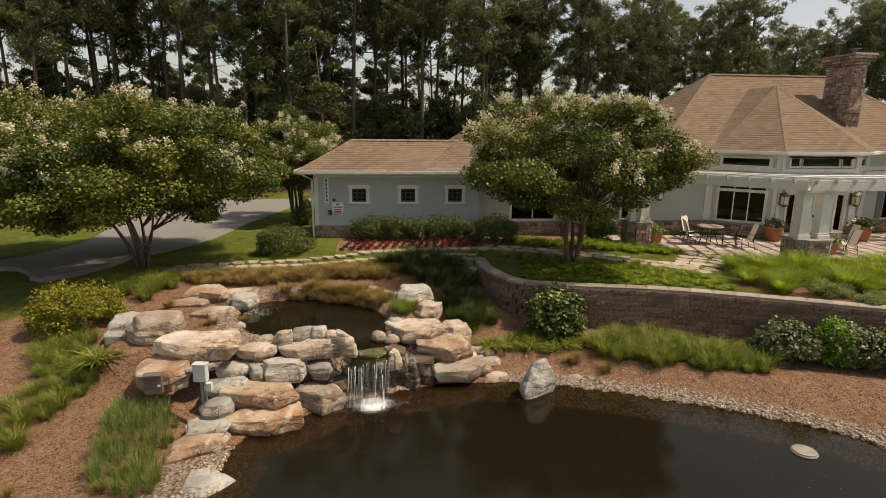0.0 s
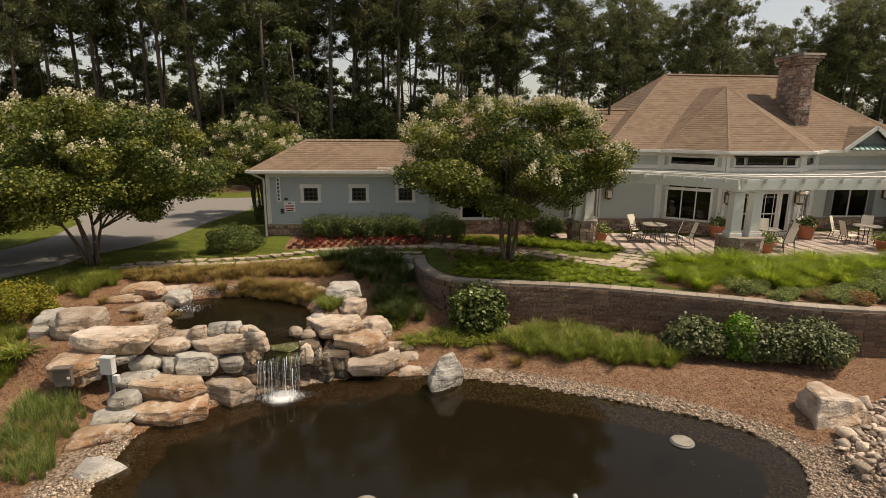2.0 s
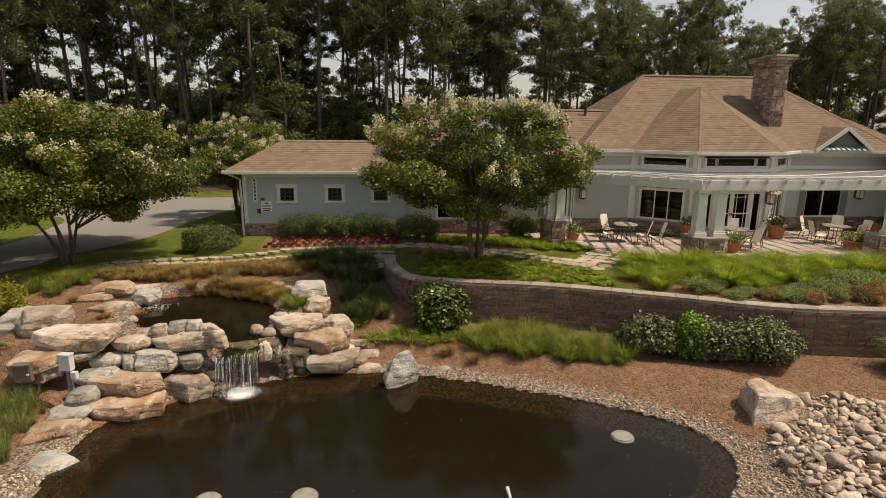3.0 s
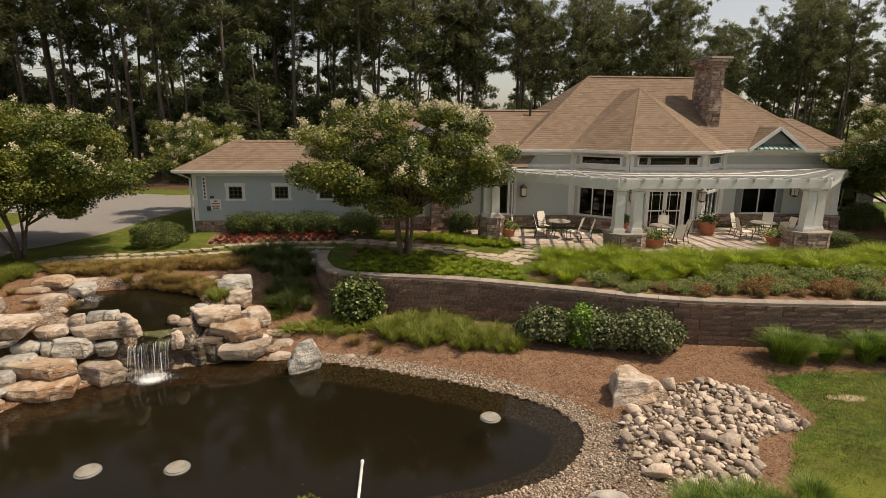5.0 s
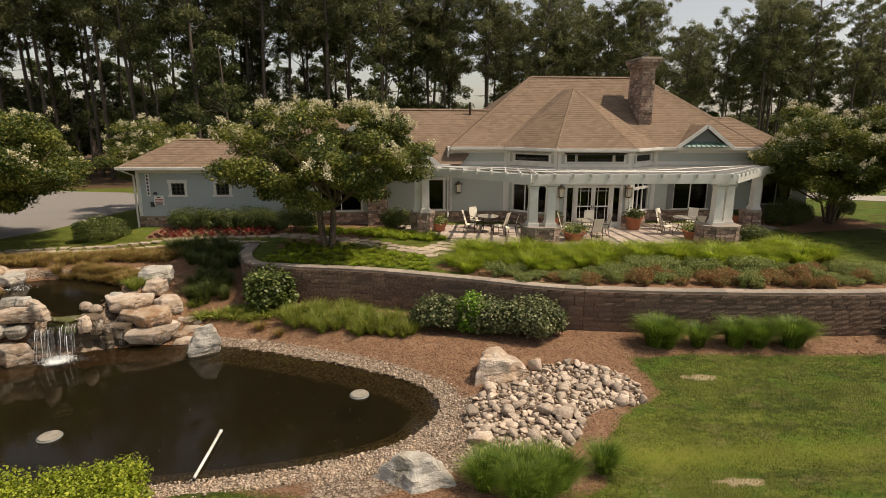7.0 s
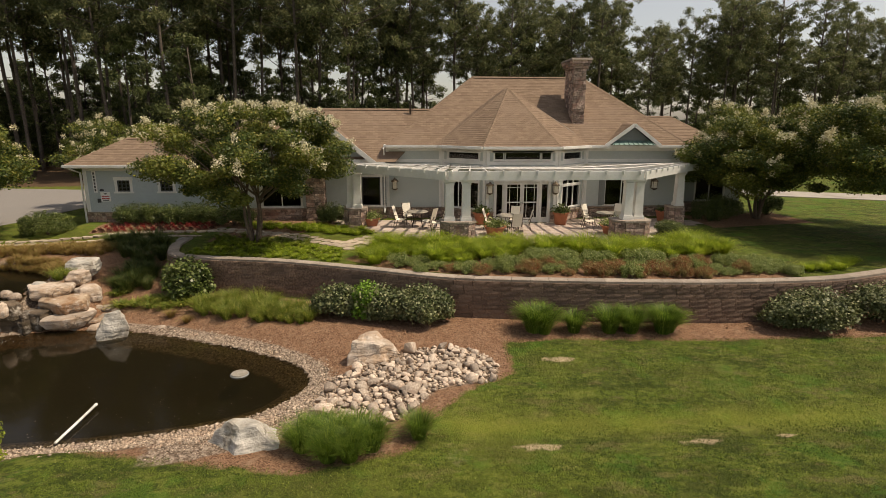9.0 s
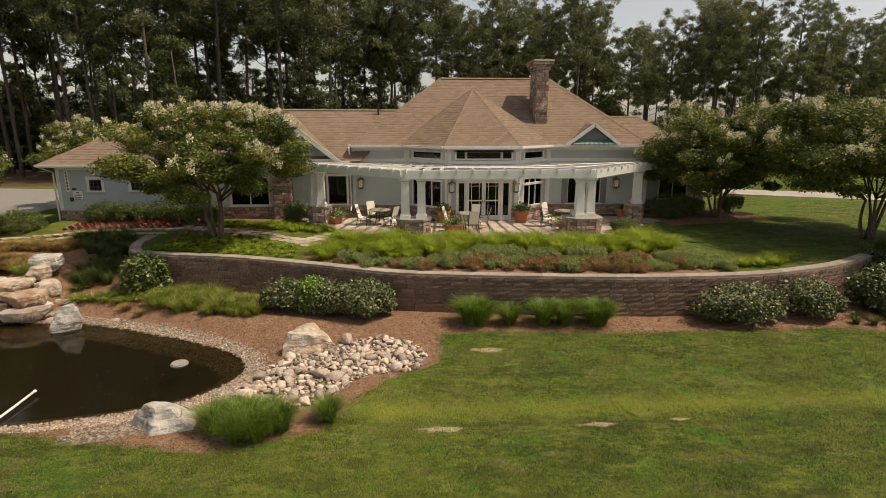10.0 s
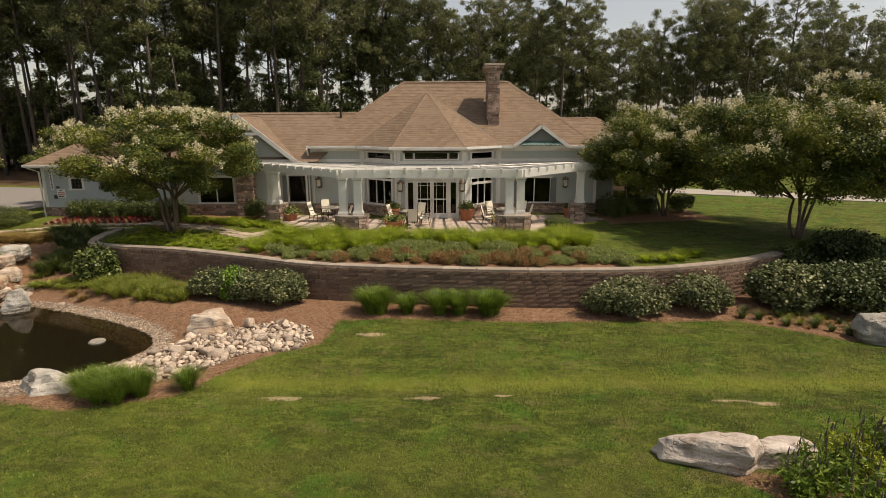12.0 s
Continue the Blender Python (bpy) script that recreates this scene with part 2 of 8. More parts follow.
def ground_material():
    m, t, bsdf = node_material("ground_cover")
    co = t.nodes.new("ShaderNodeTexCoord").outputs["Object"]

    def zone(name):
        n = t.nodes.new("ShaderNodeAttribute")
        n.attribute_name = name
        return n.outputs["Fac"]
    edge = noise_of(t, co, 2.6, 5, 0.65)

    def soft(name):
        s = t.nodes.new("ShaderNodeMath")
        s.operation = "MULTIPLY_ADD"
        t.links.new(edge, s.inputs[0])
        s.inputs[1].default_value = 0.7
        t.links.new(zone(name), s.inputs[2])
        return ramp(t, s.outputs[0], 0.72, 0.98)
    fine, mid, big = noise_of(t, co, 42, 5, 0.7), noise_of(t, co, 5.5, 4), noise_of(t, co, 0.55, 4)
    tuft = noise_of(t, co, 9, 6, 0.75)
    lay = add(t, "ShaderNodeMapping")
    lay.inputs["Scale"].default_value = (0.5, 1.0, 1.0)
    lay.inputs["Rotation"].default_value = (0, 0, 0.06)
    t.links.new(co, lay.inputs["Vector"])
    mown = lay.outputs[0]
    grass = blend(t, ramp(t, fine, 0.3, 0.7), (0.028, 0.048, 0.006), (0.180, 0.230, 0.030))
    grass = blend(t, ramp(t, tuft, 0.40, 0.58), blend(t, 0.68, grass, (0.018, 0.032, 0.005)), grass)
    grass = blend(t, ramp(t, noise_of(t, mown, 4.2, 3, 0.6), 0.50, 0.66), grass, blend(t, 0.7, grass, (0.185, 0.205, 0.040)))
    grass = blend(t, ramp(t, noise_of(t, mown, 1.7, 3, 0.6), 0.47, 0.62), grass, blend(t, 0.60, grass, (0.034, 0.044, 0.008)))
    grass = blend(t, ramp(t, noise_of(t, co, 0.9, 4, 0.65), 0.53, 0.62), grass, blend(t, 0.5, grass, (0.060, 0.150, 0.014)))
    thin = ramp(t, noise_of(t, mown, 2.2, 4, 0.68), 0.53, 0.66)
    grass = blend(t, thin, grass, blend(t, 0.6, grass, blend(t, ramp(t, fine, 0.35, 0.65), (0.085, 0.072, 0.024), (0.245, 0.205, 0.085))))
    grass = blend(t, ramp(t, big, 0.46, 0.72), grass, blend(t, 0.55, grass, blend(t, ramp(t, fine, 0.35, 0.65), (0.066, 0.078, 0.014), (0.175, 0.180, 0.038))))
    olive = blend(t, ramp(t, fine, 0.3, 0.7), (0.125, 0.150, 0.016), (0.280, 0.295, 0.044))
    grass = blend(t, ramp(t, zone("olive"), 0.22, 1.0), grass, olive)
    dry = blend(t, ramp(t, fine, 0.3, 0.7), (0.30, 0.215, 0.11), (0.62, 0.50, 0.34))
    col = blend(t, soft("dry"), grass, dry)
    chips = add(t, "ShaderNodeTexVoronoi", Scale=38.0)
    t.links.new(co, chips.inputs["Vector"])
    chip_tone = t.nodes.new("ShaderNodeSeparateColor")
    t.links.new(chips.outputs["Color"], chip_tone.inputs[0])
    mulch = blend(t, chip_tone.outputs[0], (0.120, 0.060, 0.034), (0.38, 0.220, 0.130))
    mulch = blend(t, ramp(t, mid, 0.50, 0.72), mulch, (0.35, 0.225, 0.143))
    col = blend(t, soft("mulch"), col, mulch)
    litter = blend(t, fine, (0.05, 0.03, 0.018), (0.16, 0.1, 0.055))
    col = blend(t, soft("litter"), col, litter)
    stones = add(t, "ShaderNodeTexVoronoi", Scale=17.0)
    t.links.new(co, stones.inputs["Vector"])
    stone_tone = t.nodes.new("ShaderNodeSeparateColor")
    t.links.new(stones.outputs["Color"], stone_tone.inputs[0])
    gravel = blend(t, stone_tone.outputs[1], (0.20, 0.14, 0.10), (0.50, 0.40, 0.31))
    gravel = blend(t, ramp(t, stones.outputs["Distance"], 0.4, 0.85), gravel, (0.12, 0.085, 0.058))
    col = blend(t, soft("gravel"), col, gravel)
    silt = blend(t, fine, (0.050, 0.040, 0.026), (0.095, 0.076, 0.050))
    col = blend(t, soft("silt"), col, silt)
    t.links.new(col, bsdf.inputs["Base Color"])
    bsdf.inputs["Roughness"].default_value = 0.92
    bsdf.inputs["Specular IOR Level"].default_value = 0.2
    relief(t, bsdf, fine, 1.0, 0.05)
    return m


def water_material(name, tint, rip, cloud=0.55, murk=(0.017, 0.0145, 0.008)):
    m, t, bsdf = node_material(name)
    t.nodes.remove(bsdf)
    co = t.nodes.new("ShaderNodeTexCoord").outputs["Object"]
    w = noise_of(t, co, rip, 3)
    far = noise_of(t, co, 0.35, 2)
    b = add(t, "ShaderNodeBump", Strength=0.16, Distance=0.02)
    mul = t.nodes.new("ShaderNodeMath")
    mul.operation = "MULTIPLY"
    t.links.new(w, mul.inputs[0])
    t.links.new(far, mul.inputs[1])
    t.links.new(mul.outputs[0], b.inputs["Height"])
    g = add(t, "ShaderNodeBsdfGlossy", Roughness=0.05)
    g.inputs["Color"].default_value = (0.80, 0.78, 0.75, 1)
    tr = t.nodes.new("ShaderNodeBsdfTransparent")
    tr.inputs["Color"].default_value = (*tint, 1)
    fr = add(t, "ShaderNodeFresnel", IOR=1.33)
    mud = t.nodes.new("ShaderNodeBsdfDiffuse")
    mud.inputs["Color"].default_value = (*murk, 1)
    body = add(t, "ShaderNodeMixShader", Fac=cloud)
    t.links.new(tr.outputs[0], body.inputs[1])
    t.links.new(mud.outputs[0], body.inputs[2])
    mix = t.nodes.new("ShaderNodeMixShader")
    t.links.new(b.outputs[0], g.inputs["Normal"])
    t.links.new(b.outputs[0], fr.inputs["Normal"])
    t.links.new(fr.outputs[0], mix.inputs[0])
    t.links.new(body.outputs[0], mix.inputs[1])
    t.links.new(g.outputs[0], mix.inputs[2])
    t.links.new(mix.outputs[0], t.nodes["Material Output"].inputs["Surface"])
    return m


def shingle_material():
    m, t, bsdf = node_material("shingles")
    uv = t.nodes.new("ShaderNodeTexCoord").outputs["UV"]
    co = t.nodes.new("ShaderNodeTexCoord").outputs["Object"]
    b = add(t, "ShaderNodeTexBrick", Scale=1.0, Mortar_Size=0.006, Bias=0.0, Brick_Width=0.31, Row_Height=0.15, Color1=(0.168, 0.118, 0.080, 1), Color2=(0.290, 0.212, 0.150, 1), Mortar=(0.10, 0.065, 0.045, 1))
    t.links.new(uv, b.inputs["Vector"])
    col = blend(t, ramp(t, noise_of(t, co, 60, 3), 0.3, 0.7), b.outputs["Color"], (0.212, 0.150, 0.107))
    col = blend(t, ramp(t, noise_of(t, co, 0.5, 4), 0.5, 0.8), col, (0.235, 0.170, 0.124))
    t.links.new(col, bsdf.inputs["Base Color"])
    bsdf.inputs["Roughness"].default_value = 0.95
    bsdf.inputs["Specular IOR Level"].default_value = 0.15
    relief(t, bsdf, noise_of(t, co, 90, 3), 0.4, 0.006)
    return m


def glass_material(name="window_glass", tint=(0.34, 0.30, 0.27)):
    m, t, bsdf = node_material(name)
    t.nodes.remove(bsdf)
    g = add(t, "ShaderNodeBsdfGlossy", Roughness=0.02)
    g.inputs["Color"].default_value = (0.8, 0.8, 0.8, 1)
    tr = t.nodes.new("ShaderNodeBsdfTransparent")
    tr.inputs["Color"].default_value = (*tint, 1)
    fr = add(t, "ShaderNodeFresnel", IOR=1.45)
    mix = t.nodes.new("ShaderNodeMixShader")
    t.links.new(fr.outputs[0], mix.inputs[0])
    t.links.new(tr.outputs[0], mix.inputs[1])
    t.links.new(g.outputs[0], mix.inputs[2])
    t.links.new(mix.outputs[0], t.nodes["Material Output"].inputs["Surface"])
    return m


M_GROUND = ground_material()
M_WATER = water_material("pond_water", (0.52, 0.47, 0.33), 6.0, 0.42)
M_UPPER = water_material("basin_water", (0.50, 0.44, 0.32), 9.0)
M_SHINGLE = shingle_material()
M_GLASS = glass_material()
M_SIDING = surface("painted_siding", (0.40, 0.43, 0.40), (0.46, 0.49, 0.455), (0.43, 0.45, 0.415), fine=25, coarse=0.9, rough=0.6, bump=0.12, depth=0.004)
M_BLUE = surface("blue_grey_siding", (0.365, 0.41, 0.42), (0.415, 0.465, 0.47), (0.385, 0.42, 0.415), fine=25, coarse=0.9, rough=0.6, bump=0.12, depth=0.004)
M_WHITE = surface("white_paint", (0.66, 0.65, 0.61), (0.73, 0.72, 0.68), (0.62, 0.60, 0.55), fine=18, coarse=1.6, rough=0.5, bump=0.08, depth=0.003)
M_SHUTTER = surface("grey_paint", (0.17, 0.18, 0.17), (0.21, 0.22, 0.21), fine=22, rough=0.6, bump=0.1, depth=0.003)
# floor colour kept dark to stand for dim rooms behind the glass
M_ROOM_DIM = surface("dimmed_room_floor", (0.06, 0.05, 0.045), (0.10, 0.085, 0.07), fine=3, rough=0.9, bump=0)
M_VENEER = surface("ledge_stone", (0.22, 0.150, 0.118), (0.48, 0.365, 0.295), (0.31, 0.185, 0.145), fine=14, coarse=3.5, rough=0.9, bump=0.7, depth=0.03, pieces="island", amount=0.45)
M_MORTAR = surface("mortar", (0.10, 0.078, 0.062), (0.16, 0.125, 0.10), fine=40, rough=0.95, bump=0.3)
M_CAP = surface("cap_stone", (0.24, 0.195, 0.155), (0.36, 0.305, 0.25), (0.23, 0.185, 0.145), fine=22, coarse=2, rough=0.9, bump=0.4, depth=0.015, pieces="object", amount=0.18)
M_BLOCK = surface("wall_block", (0.120, 0.074, 0.050), (0.235, 0.152, 0.106), (0.150, 0.100, 0.074), fine=16, coarse=0.9, rough=0.92, bump=0.8, depth=0.03, pieces="object", amount=0.26)
M_BLOCKS = surface("wall_blocks", (0.120, 0.074, 0.050), (0.235, 0.152, 0.106), (0.150, 0.100, 0.074), fine=16, coarse=0.9, rough=0.92, bump=0.8, depth=0.03, pieces="island", amount=0.26)
M_ASPHALT = surface("worn_asphalt", (0.18, 0.165, 0.15), (0.27, 0.25, 0.23), (0.22, 0.205, 0.19), fine=70, coarse=0.4, rough=0.92, bump=0.3, depth=0.008)
M_CONCRETE = surface("concrete", (0.32, 0.29, 0.25), (0.40, 0.36, 0.31), (0.29, 0.26, 0.22), fine=40, coarse=0.8, rough=0.9, bump=0.2, depth=0.005)
M_PAVER = surface("patio_stone", (0.36, 0.29, 0.24), (0.52, 0.44, 0.37), (0.42, 0.31, 0.26), fine=20, coarse=1.4, rough=0.85, bump=0.3, depth=0.008, pieces="object", amount=0.2)
M_FLAG = surface("flagstone", (0.33, 0.27, 0.20), (0.49, 0.41, 0.315), (0.31, 0.235, 0.17), fine=16, coarse=2.4, rough=0.9, bump=0.5, depth=0.015, pieces="object", amount=0.22)
M_BARK = surface("pine_bark", (0.055, 0.043, 0.035), (0.135, 0.105, 0.083), (0.09, 0.072, 0.058), fine=9, coarse=0.7, rough=0.95, bump=0.8, depth=0.05)
M_MYRTLE = surface("smooth_bark", (0.085, 0.058, 0.040), (0.165, 0.118, 0.084), (0.11, 0.077, 0.055), fine=11, coarse=2, rough=0.8, bump=0.4, depth=0.015)
M_TERRA = surface("terracotta", (0.36, 0.125, 0.06), (0.46, 0.175, 0.09), (0.33, 0.13, 0.075), fine=24, coarse=3, rough=0.8, bump=0.15, depth=0.004)
M_METAL = surface("dark_bronze", (0.045, 0.032, 0.022), (0.075, 0.052, 0.036), fine=60, rough=0.45, bump=0.05, metal=0.6)
M_SLING = surface("cream_sling", (0.68, 0.63, 0.52), (0.76, 0.71, 0.60), fine=120, rough=0.85, bump=0.2, depth=0.002)
M_COPPER = surface("copper_verdigris", (0.13, 0.22, 0.20), (0.19, 0.29, 0.26), (0.10, 0.15, 0.13), fine=18, rough=0.5, bump=0.05, metal=0.3)
M_SOIL = surface("potting_soil", (0.03, 0.02, 0.014), (0.07, 0.048, 0.032), fine=40, rough=0.95, bump=0.5)
M_PLASTIC = surface("grey_plastic", (0.50, 0.51, 0.50), (0.58, 0.59, 0.58), fine=30, rough=0.5, bump=0.04)
M_PIPE = surface("white_pipe", (0.74, 0.73, 0.69), (0.80, 0.79, 0.75), (0.6, 0.57, 0.5), fine=30, coarse=6, rough=0.45, bump=0.03)
M_DISC = surface("float_lid", (0.25, 0.225, 0.18), (0.33, 0.30, 0.25), (0.21, 0.19, 0.15), fine=30, coarse=5, rough=0.7, bump=0.1, depth=0.004)
M_LAMP = surface("lantern_metal", (0.10, 0.075, 0.05), (0.16, 0.12, 0.08), fine=40, rough=0.5, metal=0.5, bump=0.05)
M_FROST = surface("seeded_glass", (0.62, 0.58, 0.48), (0.72, 0.68, 0.58), fine=30, rough=0.25, bump=0.1)
M_SIGN = surface("sign_white", (0.72, 0.71, 0.69), (0.78, 0.77, 0.75), fine=20, rough=0.5, bump=0.02)
M_INK = surface("sign_black", (0.03, 0.03, 0.035), (0.05, 0.05, 0.055), fine=20, rough=0.6, bump=0.02)
M_RED = surface("sign_red", (0.35, 0.05, 0.045), (0.42, 0.07, 0.06), fine=20, rough=0.6, bump=0.02)
M_FOAM = surface("white_water", (0.72, 0.74, 0.74), (0.86, 0.87, 0.87), fine=50, rough=0.35, bump=0.4, depth=0.01)
M_MYRTLE_LEAF = foliage("myrtle_leaves", (0.050, 0.080, 0.013), (0.150, 0.170, 0.027), (0.23, 0.205, 0.045), 0.6, 0.26, 0.5, 0.35, 0.78)
M_BLOSSOM = foliage("cream_blossom", (0.64, 0.58, 0.39), (0.74, 0.69, 0.52), (0.48, 0.43, 0.22), 2.0, 0.2, 0.7, 0.15)
M_SPLASH = water_material("churned_water", (0.9, 0.9, 0.9), 30.0, 0.5, (0.85, 0.87, 0.87))
sp = M_SPLASH.node_tree
sp_mix = [n for n in sp.nodes if n.type == "MIX_SHADER" and not n.inputs[0].is_linked][0]
sp_co = sp.nodes.new("ShaderNodeTexCoord").outputs["Object"]
sp_len = sp.nodes.new("ShaderNodeVectorMath")
sp_len.operation = "LENGTH"
sp.links.new(sp_co, sp_len.inputs[0])
sp_fade = ramp(sp, sp_len.outputs["Value"], 0.62, 0.05)
sp_sum = sp.nodes.new("ShaderNodeMath")
sp_sum.operation = "MULTIPLY_ADD"
sp.links.new(sp_fade, sp_sum.inputs[0])
sp_sum.inputs[1].default_value = 0.34
sp.links.new(noise_of(sp, sp_co, 22, 5, 0.7), sp_sum.inputs[2])
sp.links.new(ramp(sp, sp_sum.outputs[0], 0.60, 0.80), sp_mix.inputs[0])
M_NEEDLE = foliage("pine_needles", (0.084, 0.102, 0.044), (0.156, 0.176, 0.068), (0.235, 0.228, 0.105), 0.35, 0.45)
M_BROAD = foliage("broad_leaves", (0.060, 0.082, 0.030), (0.112, 0.138, 0.045), (0.18, 0.190, 0.075), 0.4, 0.45)
# dark laurel green, lowered further to carry the large crape myrtle's shade
M_LAUREL_SHADED = foliage("shade_darkened_laurel_leaves", (0.026, 0.044, 0.010), (0.056, 0.082, 0.019), (0.11, 0.13, 0.05), 1.5, 0.12, 0.5)
M_HOLLY = foliage("dark_shrub_leaves", (0.052, 0.080, 0.015), (0.105, 0.142, 0.030), (0.19, 0.21, 0.075), 1.5, 0.2, 0.4)
M_VIB = foliage("grey_green_leaves", (0.070, 0.092, 0.030), (0.130, 0.148, 0.054), (0.25, 0.25, 0.13), 1.6, 0.15, 0.5)
M_BRIGHT = foliage("bright_leaves", (0.10, 0.20, 0.018), (0.15, 0.28, 0.025), (0.20, 0.33, 0.04), 1.6, 0.3)
M_YELLOW = foliage("yellow_green_leaves", (0.23, 0.21, 0.020), (0.33, 0.295, 0.033), (0.13, 0.16, 0.025), 1.6, 0.3)
M_LIME = foliage("lime_leaves", (0.20, 0.26, 0.02), (0.30, 0.36, 0.03), (0.40, 0.42, 0.06), 1.6, 0.35)
M_GRASS = foliage("ornamental_grass_blades", (0.215, 0.310, 0.022), (0.330, 0.420, 0.038), (0.44, 0.46, 0.08), 0.8, 0.60, 0.5)
M_MEADOW = foliage("meadow_blades", (0.165, 0.225, 0.030), (0.255, 0.300, 0.048), (0.38, 0.35, 0.10), 0.8, 0.5, 0.5)
M_REED = foliage("blue_green_reeds", (0.150, 0.215, 0.050), (0.225, 0.290, 0.072), (0.36, 0.34, 0.13), 0.8, 0.45, 0.5)
M_STRAW = foliage("straw_grass", (0.27, 0.165, 0.055), (0.38, 0.26, 0.090), (0.20, 0.19, 0.045), 0.8, 0.3, 0.7)
M_MAIDEN = foliage("deep_green_blades", (0.090, 0.165, 0.018), (0.155, 0.245, 0.028), (0.25, 0.31, 0.06), 0.8, 0.4, 0.5)
# darker green blades, with the tree's shade put into the colour
M_SHADE_TINTED = foliage("shade_darkened_blades", (0.045, 0.075, 0.014), (0.085, 0.120, 0.026), (0.16, 0.17, 0.05), 0.8, 0.3, 0.5)
M_TURF = foliage("lawn_blades", (0.048, 0.088, 0.009), (0.175, 0.225, 0.026), (0.30, 0.31, 0.085), 1.3, 0.25, 0.6, 0.4, 0.86)
M_COVER = foliage("low_cover_leaves", (0.140, 0.200, 0.045), (0.260, 0.310, 0.080), (0.40, 0.41, 0.20), 2.4, 0.45, 0.55, 0.45)
M_RUST = foliage("rusty_leaves", (0.32, 0.120, 0.050), (0.22, 0.17, 0.060), (0.30, 0.27, 0.11), 3.0, 0.4, 0.55, 0.45)
M_RED_FLOWER = foliage("red_flowers", (0.26, 0.034, 0.028), (0.36, 0.055, 0.042), (0.13, 0.03, 0.02), 3.0, 0.2)
M_REDDISH = foliage("burgundy_leaves", (0.10, 0.030, 0.022), (0.16, 0.045, 0.03), (0.06, 0.05, 0.02), 2.0, 0.2)


def rock_material(name, c1, c2, c3, pieces="object"):
    m, t, bsdf = node_material(name)
    co = t.nodes.new("ShaderNodeTexCoord").outputs["Object"]
    st = add(t, "ShaderNodeMapping")
    st.inputs["Scale"].default_value = (0.7, 0.7, 2.6)
    st.inputs["Rotation"].default_value = (0.25, 0.15, 0.4)
    t.links.new(co, st.inputs["Vector"])
    band, fine, big = noise_of(t, st.outputs[0], 2.2, 5, 0.55), noise_of(t, co, 17, 5, 0.6), noise_of(t, co, 1.1, 4)
    col = blend(t, ramp(t, band, 0.30, 0.66), c1, c2)
    col = blend(t, ramp(t, big, 0.44, 0.60), col, c3)
    speck = noise_of(t, co, 75, 3, 0.7)
    col = blend(t, ramp(t, speck, 0.56, 0.72), col, blend(t, 0.2, col, (0.05, 0.04, 0.03)))
    col = blend(t, ramp(t, speck, 0.44, 0.28), col, blend(t, 0.2, col, (0.75, 0.68, 0.58)))
    col = blend(t, ramp(t, fine, 0.56, 0.76), col, blend(t, 0.35, col, (0.10, 0.08, 0.06)))
    pale = noise_of(t, co, 3.2, 6, 0.7)
    col = blend(t, ramp(t, pale, 0.50, 0.66), col, blend(t, 0.55, col, (0.62, 0.57, 0.50)))
    col = blend(t, ramp(t, noise_of(t, st.outputs[0], 5.0, 5, 0.7), 0.60, 0.72), col, blend(t, 0.7, col, (0.075, 0.055, 0.04)))
    col = blend(t, ramp(t, noise_of(t, co, 2.1, 6, 0.68), 0.53, 0.64), col, blend(t, 0.5, col, (0.11, 0.08, 0.055)))
    warp = add(t, "ShaderNodeTexNoise", Scale=3.0, Detail=4.0)
    t.links.new(co, warp.inputs["Vector"])
    bent = t.nodes.new("ShaderNodeVectorMath")
    bent.operation = "MULTIPLY_ADD"
    t.links.new(warp.outputs["Color"], bent.inputs[0])
    bent.inputs[1].default_value = (0.9, 0.9, 0.5)
    t.links.new(st.outputs[0], bent.inputs[2])
    split = add(t, "ShaderNodeTexVoronoi", Scale=0.9)
    split.feature = "DISTANCE_TO_EDGE"
    t.links.new(bent.outputs[0], split.inputs["Vector"])
    seam = ramp(t, split.outputs["Distance"], 0.0, 0.022)
    gap = t.nodes.new("ShaderNodeMath")
    gap.operation = "MAXIMUM"
    t.links.new(seam, gap.inputs[0])
    t.links.new(ramp(t, noise_of(t, co, 1.7, 3), 0.56, 0.46), gap.inputs[1])
    crack = gap.outputs[0]
    col = blend(t, crack, blend(t, 0.5, col, (0.07, 0.052, 0.04)), col)
    col, _ = vary(t, col, pieces, 0.24)
    t.links.new(col, bsdf.inputs["Base Color"])
    bsdf.inputs["Roughness"].default_value = 0.88
    bsdf.inputs["Specular IOR Level"].default_value = 0.3
    s = t.nodes.new("ShaderNodeMath")
    s.operation = "MULTIPLY_ADD"
    t.links.new(band, s.inputs[0])
    s.inputs[1].default_value = 2.0
    t.links.new(fine, s.inputs[2])
    low = t.nodes.new("ShaderNodeMath")
    low.operation = "ADD"
    t.links.new(s.outputs[0], low.inputs[0])
    t.links.new(crack, low.inputs[1])
    relief(t, bsdf, low.outputs[0], 0.9, 0.04)
    return m


M_ROCK = rock_material("tan_sandstone", (0.30, 0.232, 0.172), (0.56, 0.470, 0.385), (0.40, 0.285, 0.195))
M_PALE = rock_material("pale_pinkish_granite", (0.33, 0.275, 0.235), (0.60, 0.525, 0.465), (0.43, 0.345, 0.29))
M_MOSS = rock_material("mossy_wet_stone", (0.045, 0.042, 0.016), (0.10, 0.105, 0.032), (0.07, 0.085, 0.018))
M_GREYROCK = rock_material("grey_granite", (0.23, 0.22, 0.195), (0.45, 0.425, 0.38), (0.33, 0.30, 0.245))
M_ORANGE = rock_material("orange_sandstone", (0.28, 0.185, 0.112), (0.46, 0.355, 0.255), (0.30, 0.165, 0.085))
M_WETROCK = rock_material("wet_mossy_rock", (0.055, 0.042, 0.03), (0.15, 0.110, 0.075), (0.075, 0.055, 0.032))
